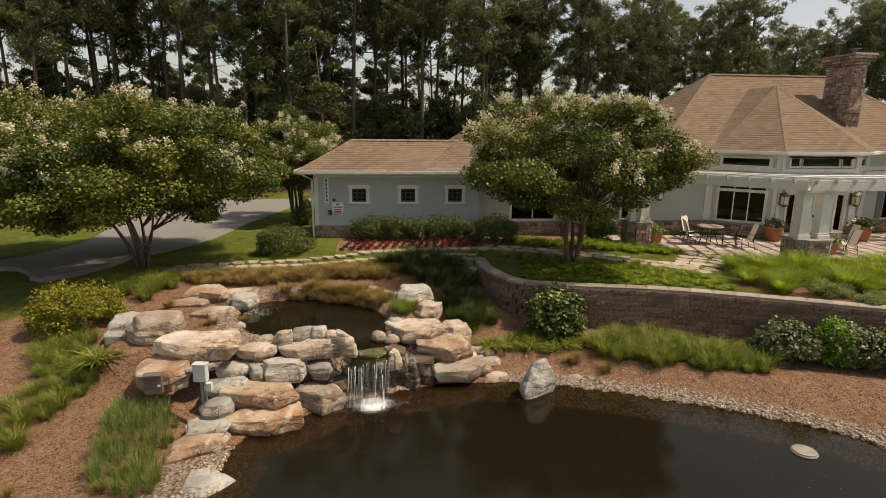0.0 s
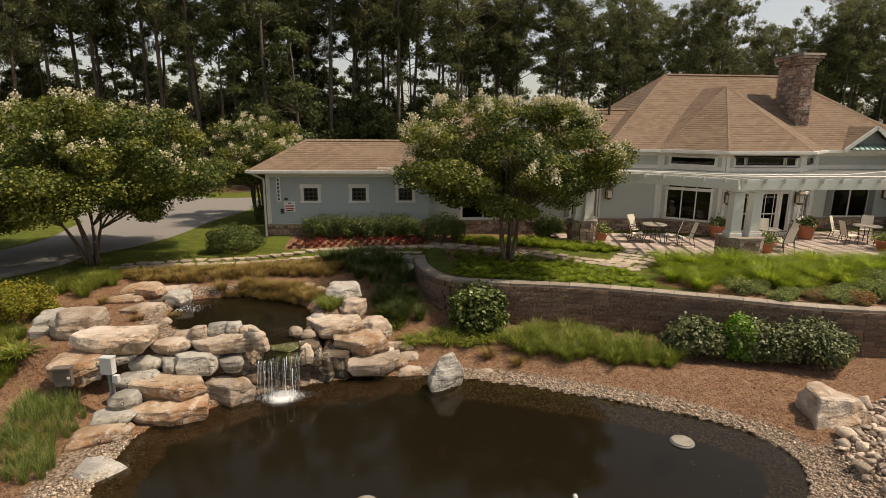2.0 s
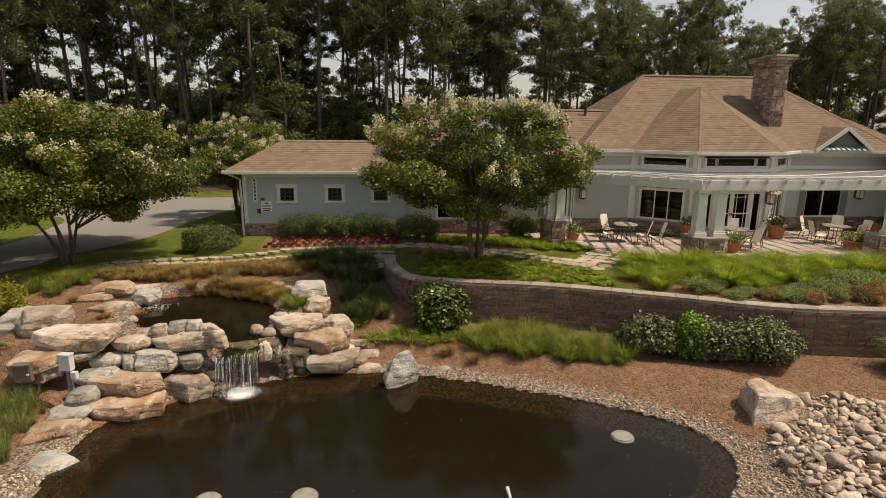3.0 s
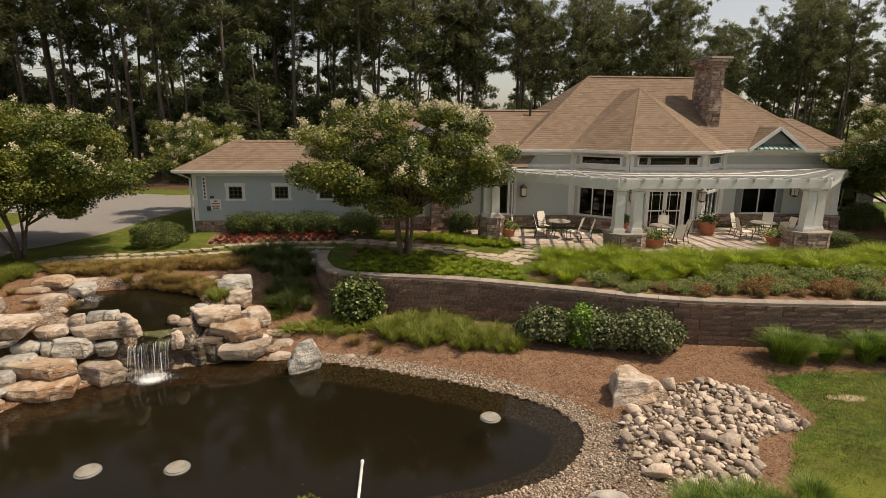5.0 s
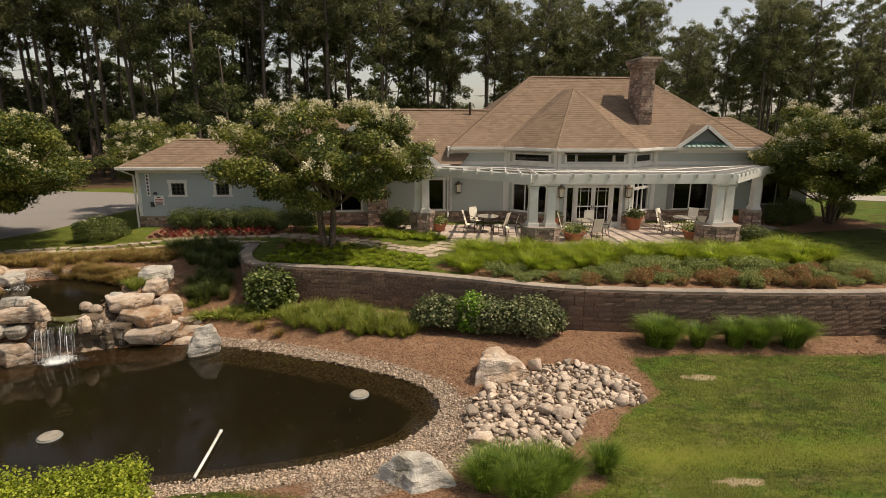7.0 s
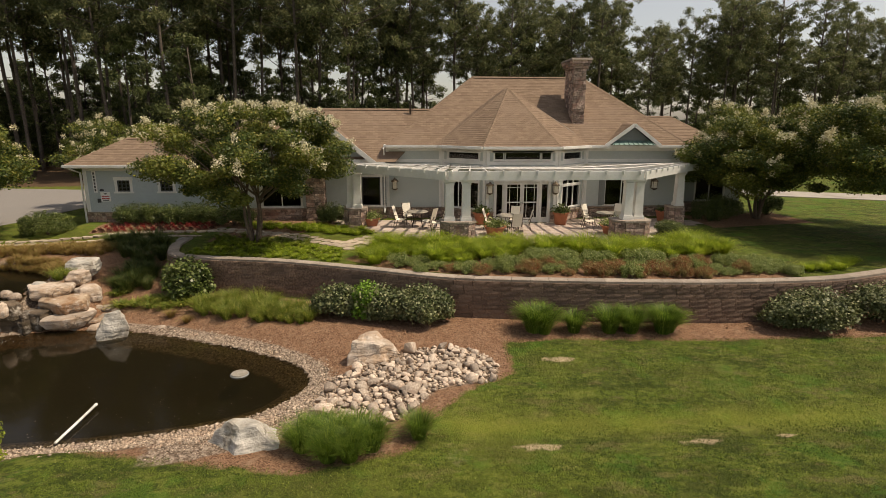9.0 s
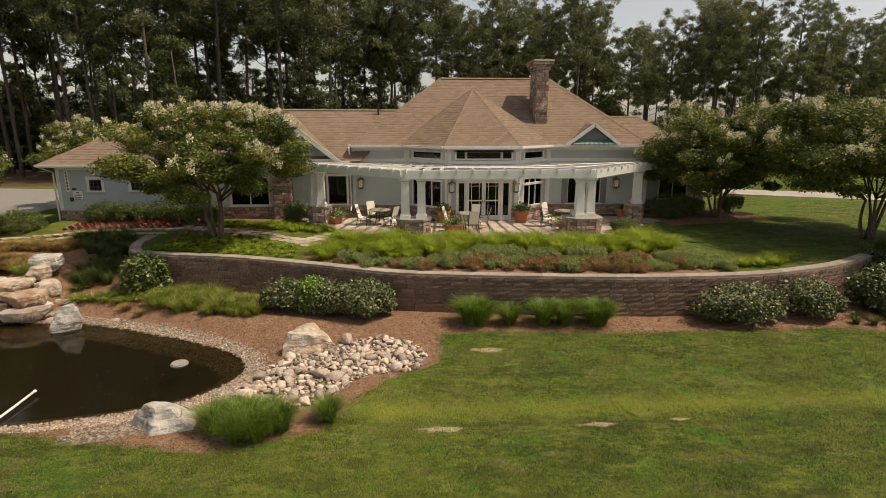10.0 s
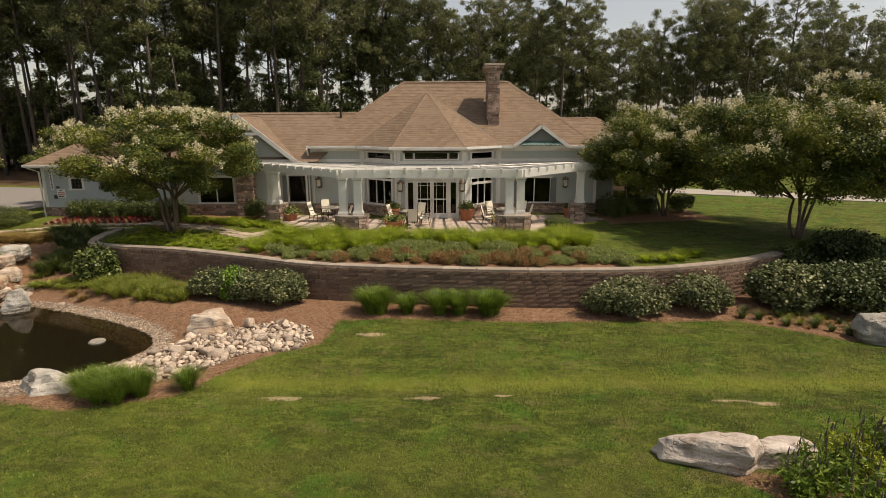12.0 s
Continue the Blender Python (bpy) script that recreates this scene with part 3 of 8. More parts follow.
M_COBBLE = surface("river_cobble", (0.33, 0.26, 0.20), (0.56, 0.465, 0.37), (0.38, 0.275, 0.205), fine=5, coarse=0.8, rough=0.85, bump=0.3, depth=0.02, pieces="object", amount=0.42)
M_PEBBLE = surface("pebbles", (0.30, 0.220, 0.155), (0.57, 0.465, 0.36), (0.42, 0.31, 0.22), fine=40, coarse=1.5, rough=0.85, bump=0.1, pieces="island", amount=0.4)
M_CHIP = surface("bark_chips", (0.17, 0.088, 0.055), (0.36, 0.225, 0.15), fine=50, coarse=1.5, rough=0.95, bump=0.1, pieces="island", amount=0.5)

# ---- ground, water, paving ----
POND = spline([(-2.3, 9.4), (-2.3, 10.5), (-2.15, 11.4), (-1.35, 11.95), (-0.45, 12.65), (0.85, 13.15), (2.7, 13.6), (5.1, 13.2), (7.75, 12.1), (9.8, 11.0), (10.75, 10.1),
               (10.95, 9.2), (10.3, 8.1), (9.1, 7.45), (7.3, 7.0), (5.2, 6.75), (3.0, 6.7), (1.0, 6.9), (-1.0, 7.6), (-2.0, 8.5)], 6)
BASIN = spline([(-3.4, 15.4), (-3.65, 17.1), (-2.7, 17.6), (-1.4, 17.65), (0.2, 16.8), (0.75, 15.7), (0.7, 14.6), (0.8, 13.6), (0.65, 13.2), (-0.05, 13.1), (-0.2, 13.65), (-0.75, 13.98), (-1.6, 14.0), (-2.6, 14.35)], 6)
WALL_LINE = spline([(3.9, 20.2), (4.0, 18.6), (4.7, 17.05), (6.3, 16.45), (8.9, 15.88), (11.9, 14.75), (14.5, 13.62), (16.4, 13.18), (19.4, 12.8), (23.3, 12.5),
                    (27.0, 12.65), (29.4, 13.25), (31.2, 13.95), (33.2, 15.1)], 6, False)
TERRACE = np.vstack([WALL_LINE, [(36.0, 17.5), (45, 20.5), (70, 21), (70, 60), (5.0, 60), (4.6, 24.0)]])
PATIO = [(9.9, 24.3), (9.9, 22.2), (11.2, 21.7), (14.7, 18.9), (15.0, 18.2), (23.6, 18.2), (24.0, 19.0), (26.9, 21.8), (28.2, 22.1), (28.2, 24.3)]
ROCK_BED = spline([(11.5, 7.2), (12.6, 6.5), (13.5, 7.0), (14.3, 8.3), (15.6, 8.7), (15.9, 9.8), (15.3, 10.8), (13.6, 10.9), (12.6, 10.3), (11.7, 9.0)], 5)
LOWER_BED = [(3.0, 20.5), (4.5, 17.0), (6.3, 16.4), (11.9, 14.7), (16.4, 13.2), (19.4, 12.8), (23.3, 12.5), (27, 12.65), (31.2, 13.9), (34, 15.6), (36.5, 13), (34.5, 9.2), (32.0, 9.3),
             (30.9, 10.4), (29.6, 11.15), (25.8, 11.1), (22.6, 11.1), (18.3, 11.35), (16.4, 11.2), (16.3, 9.2), (15.0, 8.2), (14.1, 6.9), (13.6, 5.6), (11.4, 4.9), (9.4, 5.4), (6.8, 6.0), (3.0, 5.6), (-1.0, 6.4),
             (-5.0, 7.0), (-14, 7.0), (-14, 13), (-9.2, 16.5), (-6.5, 19.2), (-3.5, 20.3), (0.5, 21.3)]


def height(x, y):
    """The ground's height above the pond at a plan point."""
    x, y = np.asarray(x, float), np.asarray(y, float)
    d_pond, in_pond = to_line(POND, x, y)
    d_bas, in_bas = to_line(BASIN, x, y)
    d_wall, in_ter = to_line(TERRACE, x, y)
    lawn = 0.24 + 0.045 * np.clip(10.5 - y, 0, 9) + 0.10 * smooth_step(10.5, 13, y)
    left = 0.14 + 0.28 * smooth_step(9.5, 12.5, y) + 0.78 * smooth_step(11.5, 18.5, y)
    gully = 0.12 + 0.30 * smooth_step(13.6, 16.0, y) + 0.95 * smooth_step(15.5, 21.0, y)
    z = left + (gully - left) * smooth_step(-0.5, 2.0, x)
    z = z + (lawn - z) * smooth_step(4.2, 6.5, x)
    near = smooth_step(9.5, 6.5, y)
    z = z + (0.18 + 0.05 * np.clip(7 - y, 0, 9) - z) * near * smooth_step(7.0, 3.0, x)
    z = np.where(y > 20.5, np.maximum(z, 1.15 + 0.2 * smooth_step(20.5, 22.5, y) + (0.16 * smooth_step(21.3, 22.4, y) + 0.14 * smooth_step(22.3, 23.4, y)) * smooth_step(-3.6, -2.2, x)), z)
    front_ = smooth_step(15.6, 14.6, y)
    rim = smooth_step(1.7 - 1.25 * front_, 0.6 - 0.45 * front_, d_bas) * smooth_step(12.9, 13.9, y)
    face = smooth_step(-4.4, -3.2, x) * smooth_step(3.2, 1.6, x) * smooth_step(14.6, 13.6, y)
    z = z + (np.minimum(z, 0.05 + 0.1 * smooth_step(12, 14, y)) - z) * face
    z = np.where(in_bas, 1.0, z + np.maximum(1.10 - z, 0) * rim)
    z = np.where(in_bas & (y > 13.3), 0.98 - 0.5 * smooth_step(0.0, 0.8, d_bas), z)
    rise = smooth_step(33.0, 38.0, x) * smooth_step(10.0, 20.0, y)
    z = z + (1.62 - z) * rise
    z = z - 0.14 * np.exp(-((y - 6.5) / 1.1) ** 2) * smooth_step(13, 16, x)
    shore = smooth_step(0.0, 1.6, d_pond)
    z = np.where(in_pond, -0.06 - 0.75 * smooth_step(0.0, 2.2, d_pond), np.where(y > 6, np.minimum(z, 0.015 + z * shore + 0.02), z))
    bank = 1.14 * smooth_step(0.05, 1.2, d_pond) * smooth_step(12.2, 13.5, y) * smooth_step(-7.4, -5.6, x) * smooth_step(-0.15, -0.5, x) * smooth_step(19.5, 16.5, y)
    bank = np.maximum(bank, 0.82 * smooth_step(0.25, 1.2, d_pond) * smooth_step(0.9, 1.3, x) * smooth_step(3.3, 2.5, x) * smooth_step(13.0, 13.6, y) * smooth_step(18, 15.5, y))
    z = np.where(in_pond | in_bas, z, np.maximum(z, bank))
    top = 1.62 + 0.03 * smooth_step(1, 5, d_wall)
    z = np.where(in_ter & (d_wall > 0.2), top, z)
    back = smooth_step(30, 40, y)
    z = z + (1.35 - z) * back * smooth_step(30, 10, x)
    return z + 0.02 * wavy(x, y, 3.0, 3) * (~in_pond) * smooth_step(0.2, 1.5, d_pond)


def ground_z(x, y):
    return float(height(np.array([x]), np.array([y]))[0])


def lines_of(lo, hi, step, far):
    mid = np.arange(lo, hi + step / 2, step)
    out = np.cumsum(step * 1.22 ** np.arange(1, 60))
    out = out[out < far]
    return np.concatenate([(lo - out)[::-1], mid, hi + out])


gx, gy = lines_of(-15, 38, 0.14, 1800), lines_of(1.0, 26, 0.14, 1800)
GX, GY = np.meshgrid(gx, gy)
GZ = height(GX, GY)
nx_, ny_ = len(gx), len(gy)
ground_mesh = bpy.data.meshes.new("ground")
idx = np.arange(nx_ * ny_).reshape(ny_, nx_)
faces_ = np.stack([idx[:-1, :-1], idx[:-1, 1:], idx[1:, 1:], idx[1:, :-1]], axis=-1).reshape(-1, 4)
ground_mesh.vertices.add(nx_ * ny_)
ground_mesh.vertices.foreach_set("co", np.stack([GX, GY, GZ], axis=-1).astype(np.float32).ravel())
ground_mesh.loops.add(len(faces_) * 4)
ground_mesh.loops.foreach_set("vertex_index", faces_.astype(np.int32).ravel())
ground_mesh.polygons.add(len(faces_))
ground_mesh.polygons.foreach_set("loop_start", np.arange(0, len(faces_) * 4, 4, dtype=np.int32))
ground_mesh.polygons.foreach_set("use_smooth", np.ones(len(faces_), dtype=bool))
ground_mesh.materials.append(M_GROUND)
ground_mesh.update(calc_edges=True)


def in_zone(outline, soft=0.35):
    d, inside = to_line(outline, GX, GY)
    return np.clip(0.5 + np.where(inside, d, -d) / (2 * soft), 0, 1)


d_pond, in_pond = to_line(POND, GX, GY)
d_bas, in_bas = to_line(BASIN, GX, GY)
d_wall, in_ter = to_line(TERRACE, GX, GY)
mulch = in_zone(LOWER_BED)
mulch = np.maximum(mulch, in_zone([(11.2, 16.2), (12.6, 14.9), (16.4, 13.4), (19.4, 13.0), (23.3, 12.8), (26.4, 13.0), (25.6, 18.2), (22, 18.3), (15, 18.3), (13.0, 18.6)]))
mulch = np.maximum(mulch, in_zone([(-1.4, 22.2), (4.6, 22.4), (6, 24.6), (-1.4, 24.6)], 0.15))
mulch = np.maximum(mulch, in_zone([(24.6, 2.8), (26.2, 2.5), (27.4, 3.4), (29.6, 4.2), (31.0, 2.0), (28, 0.4), (25.6, 1.8)]))
mulch = np.maximum(mulch, in_zone([(28.3, 21.5), (34.2, 22.6), (34.0, 26), (28.3, 25)]))
mulch = np.maximum(mulch, in_zone([(5.0, 19.5), (8.0, 20.5), (9.9, 22.0), (9.9, 24.8), (5, 24.8)]))
gravel_w = smooth_step(1.15, 0.75, d_pond) * smooth_step(2.8, 4.5, GX + 0.0) * np.where(GY > 9, smooth_step(0.75, 0.3, d_pond), 1)
gravel_w = np.maximum(gravel_w, smooth_step(2.2, 1.7, d_pond) * smooth_step(7.5, 9.5, GX) * smooth_step(10.2, 8.8, GY))
gravel_w = np.maximum(gravel_w, smooth_step(1.1, 0.8, d_pond) * smooth_step(8.0, 7.2, GY) * smooth_step(2, 4, GX))
gravel_w = np.maximum(gravel_w, smooth_step(1.3, 0.9, d_pond) * smooth_step(11.4, 10.6, GY) * smooth_step(-1.0, -1.6, GX))
gravel_w = np.maximum(gravel_w, in_zone(ROCK_BED))
gravel_w = np.maximum(gravel_w, smooth_step(0.75, 0.45, d_bas) * (~in_bas))
gravel_w = np.where(in_pond, smooth_step(1.0, 0.35, d_pond) * smooth_step(2.5, 4.5, GX), gravel_w)
silt = np.where(in_pond, smooth_step(0.3, 1.0, d_pond), 0)
silt = np.maximum(silt, np.where(in_bas, smooth_step(0.1, 0.5, d_bas), 0))
litter = smooth_step(41, 46, GY + 1.5 * wavy(GX, GY, 6, 5)) * smooth_step(50, 40, np.abs(GX + 4) * 0.9)
dry = np.zeros_like(GX)
for cx, cy, rx, ry in ((17.72, 10.0, 0.55, 0.3), (19.47, 5.72, 0.6, 0.16), (21.4, 5.87, 0.4, 0.12), (16.1, 5.72, 0.7, 0.18), (26.5, 5.57, 0.55, 0.16), (27.3, 5.4, 0.5, 0.14)):
    dry = np.maximum(dry, np.clip(1.0 - 0.8 * np.hypot((GX - cx) / rx, (GY - cy) / ry) + 0.35 * wavy(GX, GY, 0.45, 11), 0, 0.72))
olive = 0.72 * np.exp(-((GY - 6.7 - 0.25 * wavy(GX, GY, 4.0, 8)) / 0.85) ** 2) * smooth_step(12.5, 15, GX) * (0.85 + 0.25 * wavy(GX, GY, 2.2, 6))
olive = np.maximum(olive, 0.42 * smooth_step(8.0, 13.5, GX) * smooth_step(21, 15, GX) * smooth_step(9.5, 8.0, GY))
olive = np.maximum(olive, np.where((GY > 13) & (GX < 14), 0.45, 0))
dry = np.maximum(dry, 0.25 * smooth_step(4.6, 5.6, GY) * smooth_step(8.2, 6.6, GY) * smooth_step(12.5, 14, GX) * smooth_step(25, 18, GX))
dry = np.maximum(dry, 0.36 * smooth_step(1.5, 0.3, np.hypot((GX - 14.5) / 1.5, (GY - 5.5) / 0.8)))
for name, w in (("mulch", mulch), ("gravel", gravel_w), ("silt", silt), ("litter", litter), ("dry", dry), ("olive", olive)):
    a = ground_mesh.attributes.new(name, "FLOAT", "POINT")
    a.data.foreach_set("value", np.ascontiguousarray(w, dtype=np.float32).ravel())
ground = tagged(new("ground", ground_mesh), "rolling mown lawn with red-brown mulch beds round a pond", "ground", kind="structure")


def sheet(name, outline, z, material, grow=0.0):
    c = np.mean(outline, axis=0)
    pts = [tuple(p + (p - c) / np.linalg.norm(p - c) * grow) for p in np.array(outline, float)]
    s = Shape()
    s.add([(x, y, z) for x, y in pts], [tuple(range(len(pts)))])
    return part(name, s, material)


tagged(sheet("water", POND[::-1], 0.0, M_WATER, 0.25), "dark still pond water reflecting trees and sky", "water", kind="structure")
tagged(sheet("water", BASIN[::-1], 0.97, M_UPPER, 0.2), "dark brown water of the upper basin", "water", kind="structure")

# driveway, road and paths
drive_line = [(-13.6, 20.8), (-10.6, 19.2), (-9.0, 21.9), (-7.8, 23.6), (-7.0, 26.0), (-6.6, 29.5), (-5.9, 33.0), (-4.2, 36.0), (6, 37.0), (6, 41.5), (-9.0, 39.4), (-11.6, 40.2), (-30, 42.5), (-70, 44), (-70, 36), (-30, 33.5), (-16.5, 32.0), (-13.4, 30.2), (-12.8, 28.0), (-12.3, 24.8), (-13.5, 21.9), (-18, 20.2), (-30, 18.4), (-70, 15.5), (-70, 12), (-25, 16.5)]
s = Shape()
s.prism([tuple(p) for p in spline(drive_line, 4)][::1], 1.2, 1.37)
part("road", s, M_ASPHALT).matrix_basis = Matrix.Identity(4)
tagged(bpy.data.objects["road"], "pale worn asphalt driveway curving past the garage", "driveway", kind="structure")
s = Shape()
s.prism([(33, 35.0), (47.5, 28.9), (70, 22.5), (120, 12), (120, 18), (70, 27), (48.5, 32.2), (33, 38.5), (20, 42), (20, 38.8)], 1.4, 1.69)
tagged(part("road", s, M_CONCRETE), "pale concrete road across the far lawn", "road", kind="structure")
s = Shape()
s.prism(PATIO, 1.3, 1.645)
tagged(part("patio", s, M_MORTAR), "paved patio under the white pergola", "patio", kind="structure")

# ---- house ----
house = thing("house", "pale grey-green clapboard house with brown shingle hip roofs and white trim", "house", (0, 0, 0))


def boards(s, p, q, z0, z1, holes, out=0.0, step=0.125):
    """Lapped clapboards on the wall line p-q, leaving the holes (u0, u1, z0, z1) free. Outside lies to the right of p-q."""
    p, q = Vector((*p, 0)), Vector((*q, 0))
    d = (q - p)
    length = d.length
    d.normalize()
    nrm = Vector((d.y, -d.x, 0))
    z = z0
    while z < z1 - 0.01:
        zt = min(z + step, z1)
        spans = [(0.0, length)]
        for a, b, c, e in holes:
            if c < (z + zt) / 2 < e:
                spans = [r for u, v in spans for r in ((u, min(v, a)), (max(u, b), v)) if r[1] - r[0] > 0.01]
        for u, v in spans:
            lo, hi = nrm * (out + 0.024), nrm * (out + 0.006)
            zb = Vector((0, 0, z))
            zu = Vector((0, 0, zt))
            bk = nrm * (out - 0.12)
            pts = [p + d * u + lo + zb, p + d * v + lo + zb, p + d * v + hi + zu, p + d * u + hi + zu,
                   p + d * u + bk + zb, p + d * v + bk + zb, p + d * v + bk + zu, p + d * u + bk + zu]
            s.add(pts, [(0, 1, 2, 3), (4, 5, 1, 0), (7, 6, 5, 4), (3, 2, 6, 7), (0, 3, 7, 4), (1, 5, 6, 2)])
        z = zt
    return s


def flat_on(s, p, q, u0, u1, z0, z1, out0, out1):
    """A block on the wall line p-q, from out0 to out1 metres outside it."""
    p, q = Vector((*p, 0)), Vector((*q, 0))
    d = (q - p).normalized()
    nrm = Vector((d.y, -d.x, 0))
    pts = [p + d * u + nrm * o + Vector((0, 0, z)) for z in (z0, z1) for u, o in ((u0, out1), (u1, out1), (u1, out0), (u0, out0))]
    return s.add(pts, [(3, 2, 1, 0), (4, 5, 6, 7), (0, 1, 5, 4), (1, 2, 6, 5), (2, 3, 7, 6), (3, 0, 4, 7)])


def stones(s, p, q, z0, z1, out, rng, hmin=0.09, hmax=0.2, lmin=0.16, lmax=0.5, rough=0.03):
    """Ledge stones of uneven size laid in courses on the wall line."""
    length = (Vector((*q, 0)) - Vector((*p, 0))).length
    z = z0
    while z < z1 - 0.02:
        h = min(rng.uniform(hmin, hmax), z1 - z)
        if z1 - z - h < 0.05:
            h = z1 - z
        u = 0.0
        while u < length - 0.01:
            w = rng.uniform(lmin, lmax)
            if length - u - w < 0.1:
                w = length - u
            k = len(s.v)
            o = out + rng.uniform(0, rough)
            g = 0.008
            flat_on(s, p, q, u + g, u + w - g, z + g, z + h - g, out - 0.05, o)
            for i in (0, 1, 4, 5):
                v = Vector(s.v[k + i])
                s.v[k + i] = tuple(v + Vector((rng.uniform(-1, 1), rng.uniform(-1, 1), rng.uniform(-1, 1))) * 0.012)
            u += w
        z += h
    return s


def window(parent, p, q, u0, u1, z0, z1, cols=2, rows=1, trim=0.10, sill=True, name="window", depth=0.0, dark=False):
    """A framed window set into a hole of the wall line: frame with muntins, sill and one pane a light."""
    s = Shape()
    o = 0.035 + depth
    flat_on(s, p, q, u0 - trim, u0, z0 - (0 if sill else trim), z1, -0.1, o)
    flat_on(s, p, q, u1, u1 + trim, z0 - (0 if sill else trim), z1, -0.1, o)
    flat_on(s, p, q, u0 - trim - 0.03, u1 + trim + 0.03, z1, z1 + trim * 1.25, -0.1, o + 0.015)
    if not sill:
        flat_on(s, p, q, u0, u1, z0 - trim, z0, -0.1, o)
    outer = s
    s = Shape() if dark else s
    if dark:
        for a, b, c, e in ((u0, u0 + 0.05, z0, z1), (u1 - 0.05, u1, z0, z1), (u0 + 0.05, u1 - 0.05, z0, z0 + 0.05), (u0 + 0.05, u1 - 0.05, z1 - 0.05, z1)):
            flat_on(s, p, q, a, b, c, e, -0.08, 0.005)
    w, h = (u1 - u0) / cols, (z1 - z0) / rows
    bar = 0.05 if cols < 3 else 0.045
    for i in range(1, cols):
        flat_on(s, p, q, u0 + i * w - bar / 2, u0 + i * w + bar / 2, z0, z1, -0.07, 0.0)
    for j in range(1, rows):
        for i in range(cols):
            flat_on(s, p, q, u0 + i * w + (bar / 2 if i else 0), u0 + (i + 1) * w - (bar / 2 if i < cols - 1 else 0), z0 + j * h - 0.02, z0 + j * h + 0.02, -0.06, -0.01)
    win = part(name, outer, M_WHITE, parent, "white-framed window with dark panes")
    if dark:
        part("sash", s, M_INK, win, "black sash with small panes")
    if sill:
        t = Shape()
        flat_on(t, p, q, u0 - trim - 0.04, u1 + trim + 0.04, z0 - 0.08, z0, -0.1, o + 0.05)
        part("sill", t, M_WHITE, win)
    for i in range(cols):
        g = Shape()
        flat_on(g, p, q, u0 + i * w, u0 + (i + 1) * w, z0, z1, -0.055, -0.045)
        part("pane", g, M_GLASS, win)
    return win


def roof_slope(parent, p0, p1, q1, q0, label="", step=0.15):
    """A shingled slope: eave p0-p1, top edge q0-q1, in stepped courses with a soffit below."""
    p0, p1, q0, q1 = (Vector(a) for a in (p0, p1, q0, q1))
    e = (p1 - p0).normalized()
    up = ((q0 + q1) / 2 - (p0 + p1) / 2)
    up = up - e * up.dot(e)
    length = up.length
    nrm = e.cross(up).normalized()
    if nrm.z < 0:
        nrm = -nrm
    n = max(2, int(length / step))
    s, uv = Shape(), []
    rows = []
    for i in range(n):
        l0, r0 = p0.lerp(q0, i / n), p1.lerp(q1, i / n)
        rows += [(l0, r0), (l0 + nrm * 0.008, r0 + nrm * 0.008)]
    rows.append((q0, q1))
    for l, r in rows:
        s.v += [tuple(l), tuple(r)]
        for v in (l, r):
            w = v - p0
            uv.append((w.dot(e) + 30, (w - e * w.dot(e)).length))
    s.f = [(2 * i, 2 * i + 1, 2 * i + 3, 2 * i + 2) for i in range(len(rows) - 1)]
    s.uv = uv
    ob = part("roof_slope", s, M_SHINGLE, parent, label)
    t = Shape()
    dn = Vector((0, 0, -0.03))
    t.add([p0 + dn, p1 + dn, q1 + dn, q0 + dn], [(3, 2, 1, 0)])
    part("roof_deck", t, M_MORTAR, parent)
    return ob


def caps(parent, a, b, w=0.15):
    """Overlapping ridge or hip caps from a to b."""
    a, b = Vector(a), Vector(b)
    n = max(2, int((b - a).length / 0.22))
    d = (b - a).normalized()
    side = d.cross(Vector((0, 0, 1))).normalized() * w
    s = Shape()
    for i in range(n):
        p, q = a.lerp(b, i / n), a.lerp(b, (i + 1) / n)
        u, v = Vector((0, 0, 0.036)), Vector((0, 0, 0.026))
        dr = Vector((0, 0, -0.075))
        s.add([p + u, q + v, p + u + side + dr, q + v + side + dr, p + u - side + dr, q + v - side + dr], [(0, 2, 3, 1), (0, 1, 5, 4), (0, 4, 2)])
    s.uv = [(v[0] * 1.7 + v[1], v[2] + i * 0.031) for i, v in enumerate(s.v)]
    tagged(part("ridge_cap", s, M_SHINGLE, parent), kind="stuff")


def eave(parent, p, q, z, h=0.16):
    """Fascia board and a half-round gutter along the eave p-q."""
    s = Shape()
    s.beam((p[0], p[1], z - h / 2), (q[0], q[1], z - h / 2), 0.05, h)
    part("fascia", s, M_WHITE, parent)
    d = (Vector((*q, 0)) - Vector((*p, 0))).normalized()
    o = Vector((d.y, -d.x, 0)) * 0.085
    t = Shape()
    t.beam((p[0] + o.x, p[1] + o.y, z - 0.06), (q[0] + o.x, q[1] + o.y, z - 0.06), 0.12, 0.11)
    part("gutter", t, M_WHITE, parent)


rng_h = random.Random(5)
FLOOR = 1.65
EZ = 5.45
# main block: walls
main_wall_l = ((12.4, 24.95), (15.3, 24.95))
bay_l, bay_f, bay_r = ((15.3, 24.95), (17.38, 23.2)), ((17.38, 23.2), (20.95, 23.2)), ((20.95, 23.2), (22.85, 24.95))
main_wall_r = ((22.85, 24.95), (28.4, 24.95))
STONE = 2.22


def length_of(w):
    return math.hypot(w[1][0] - w[0][0], w[1][1] - w[0][1])


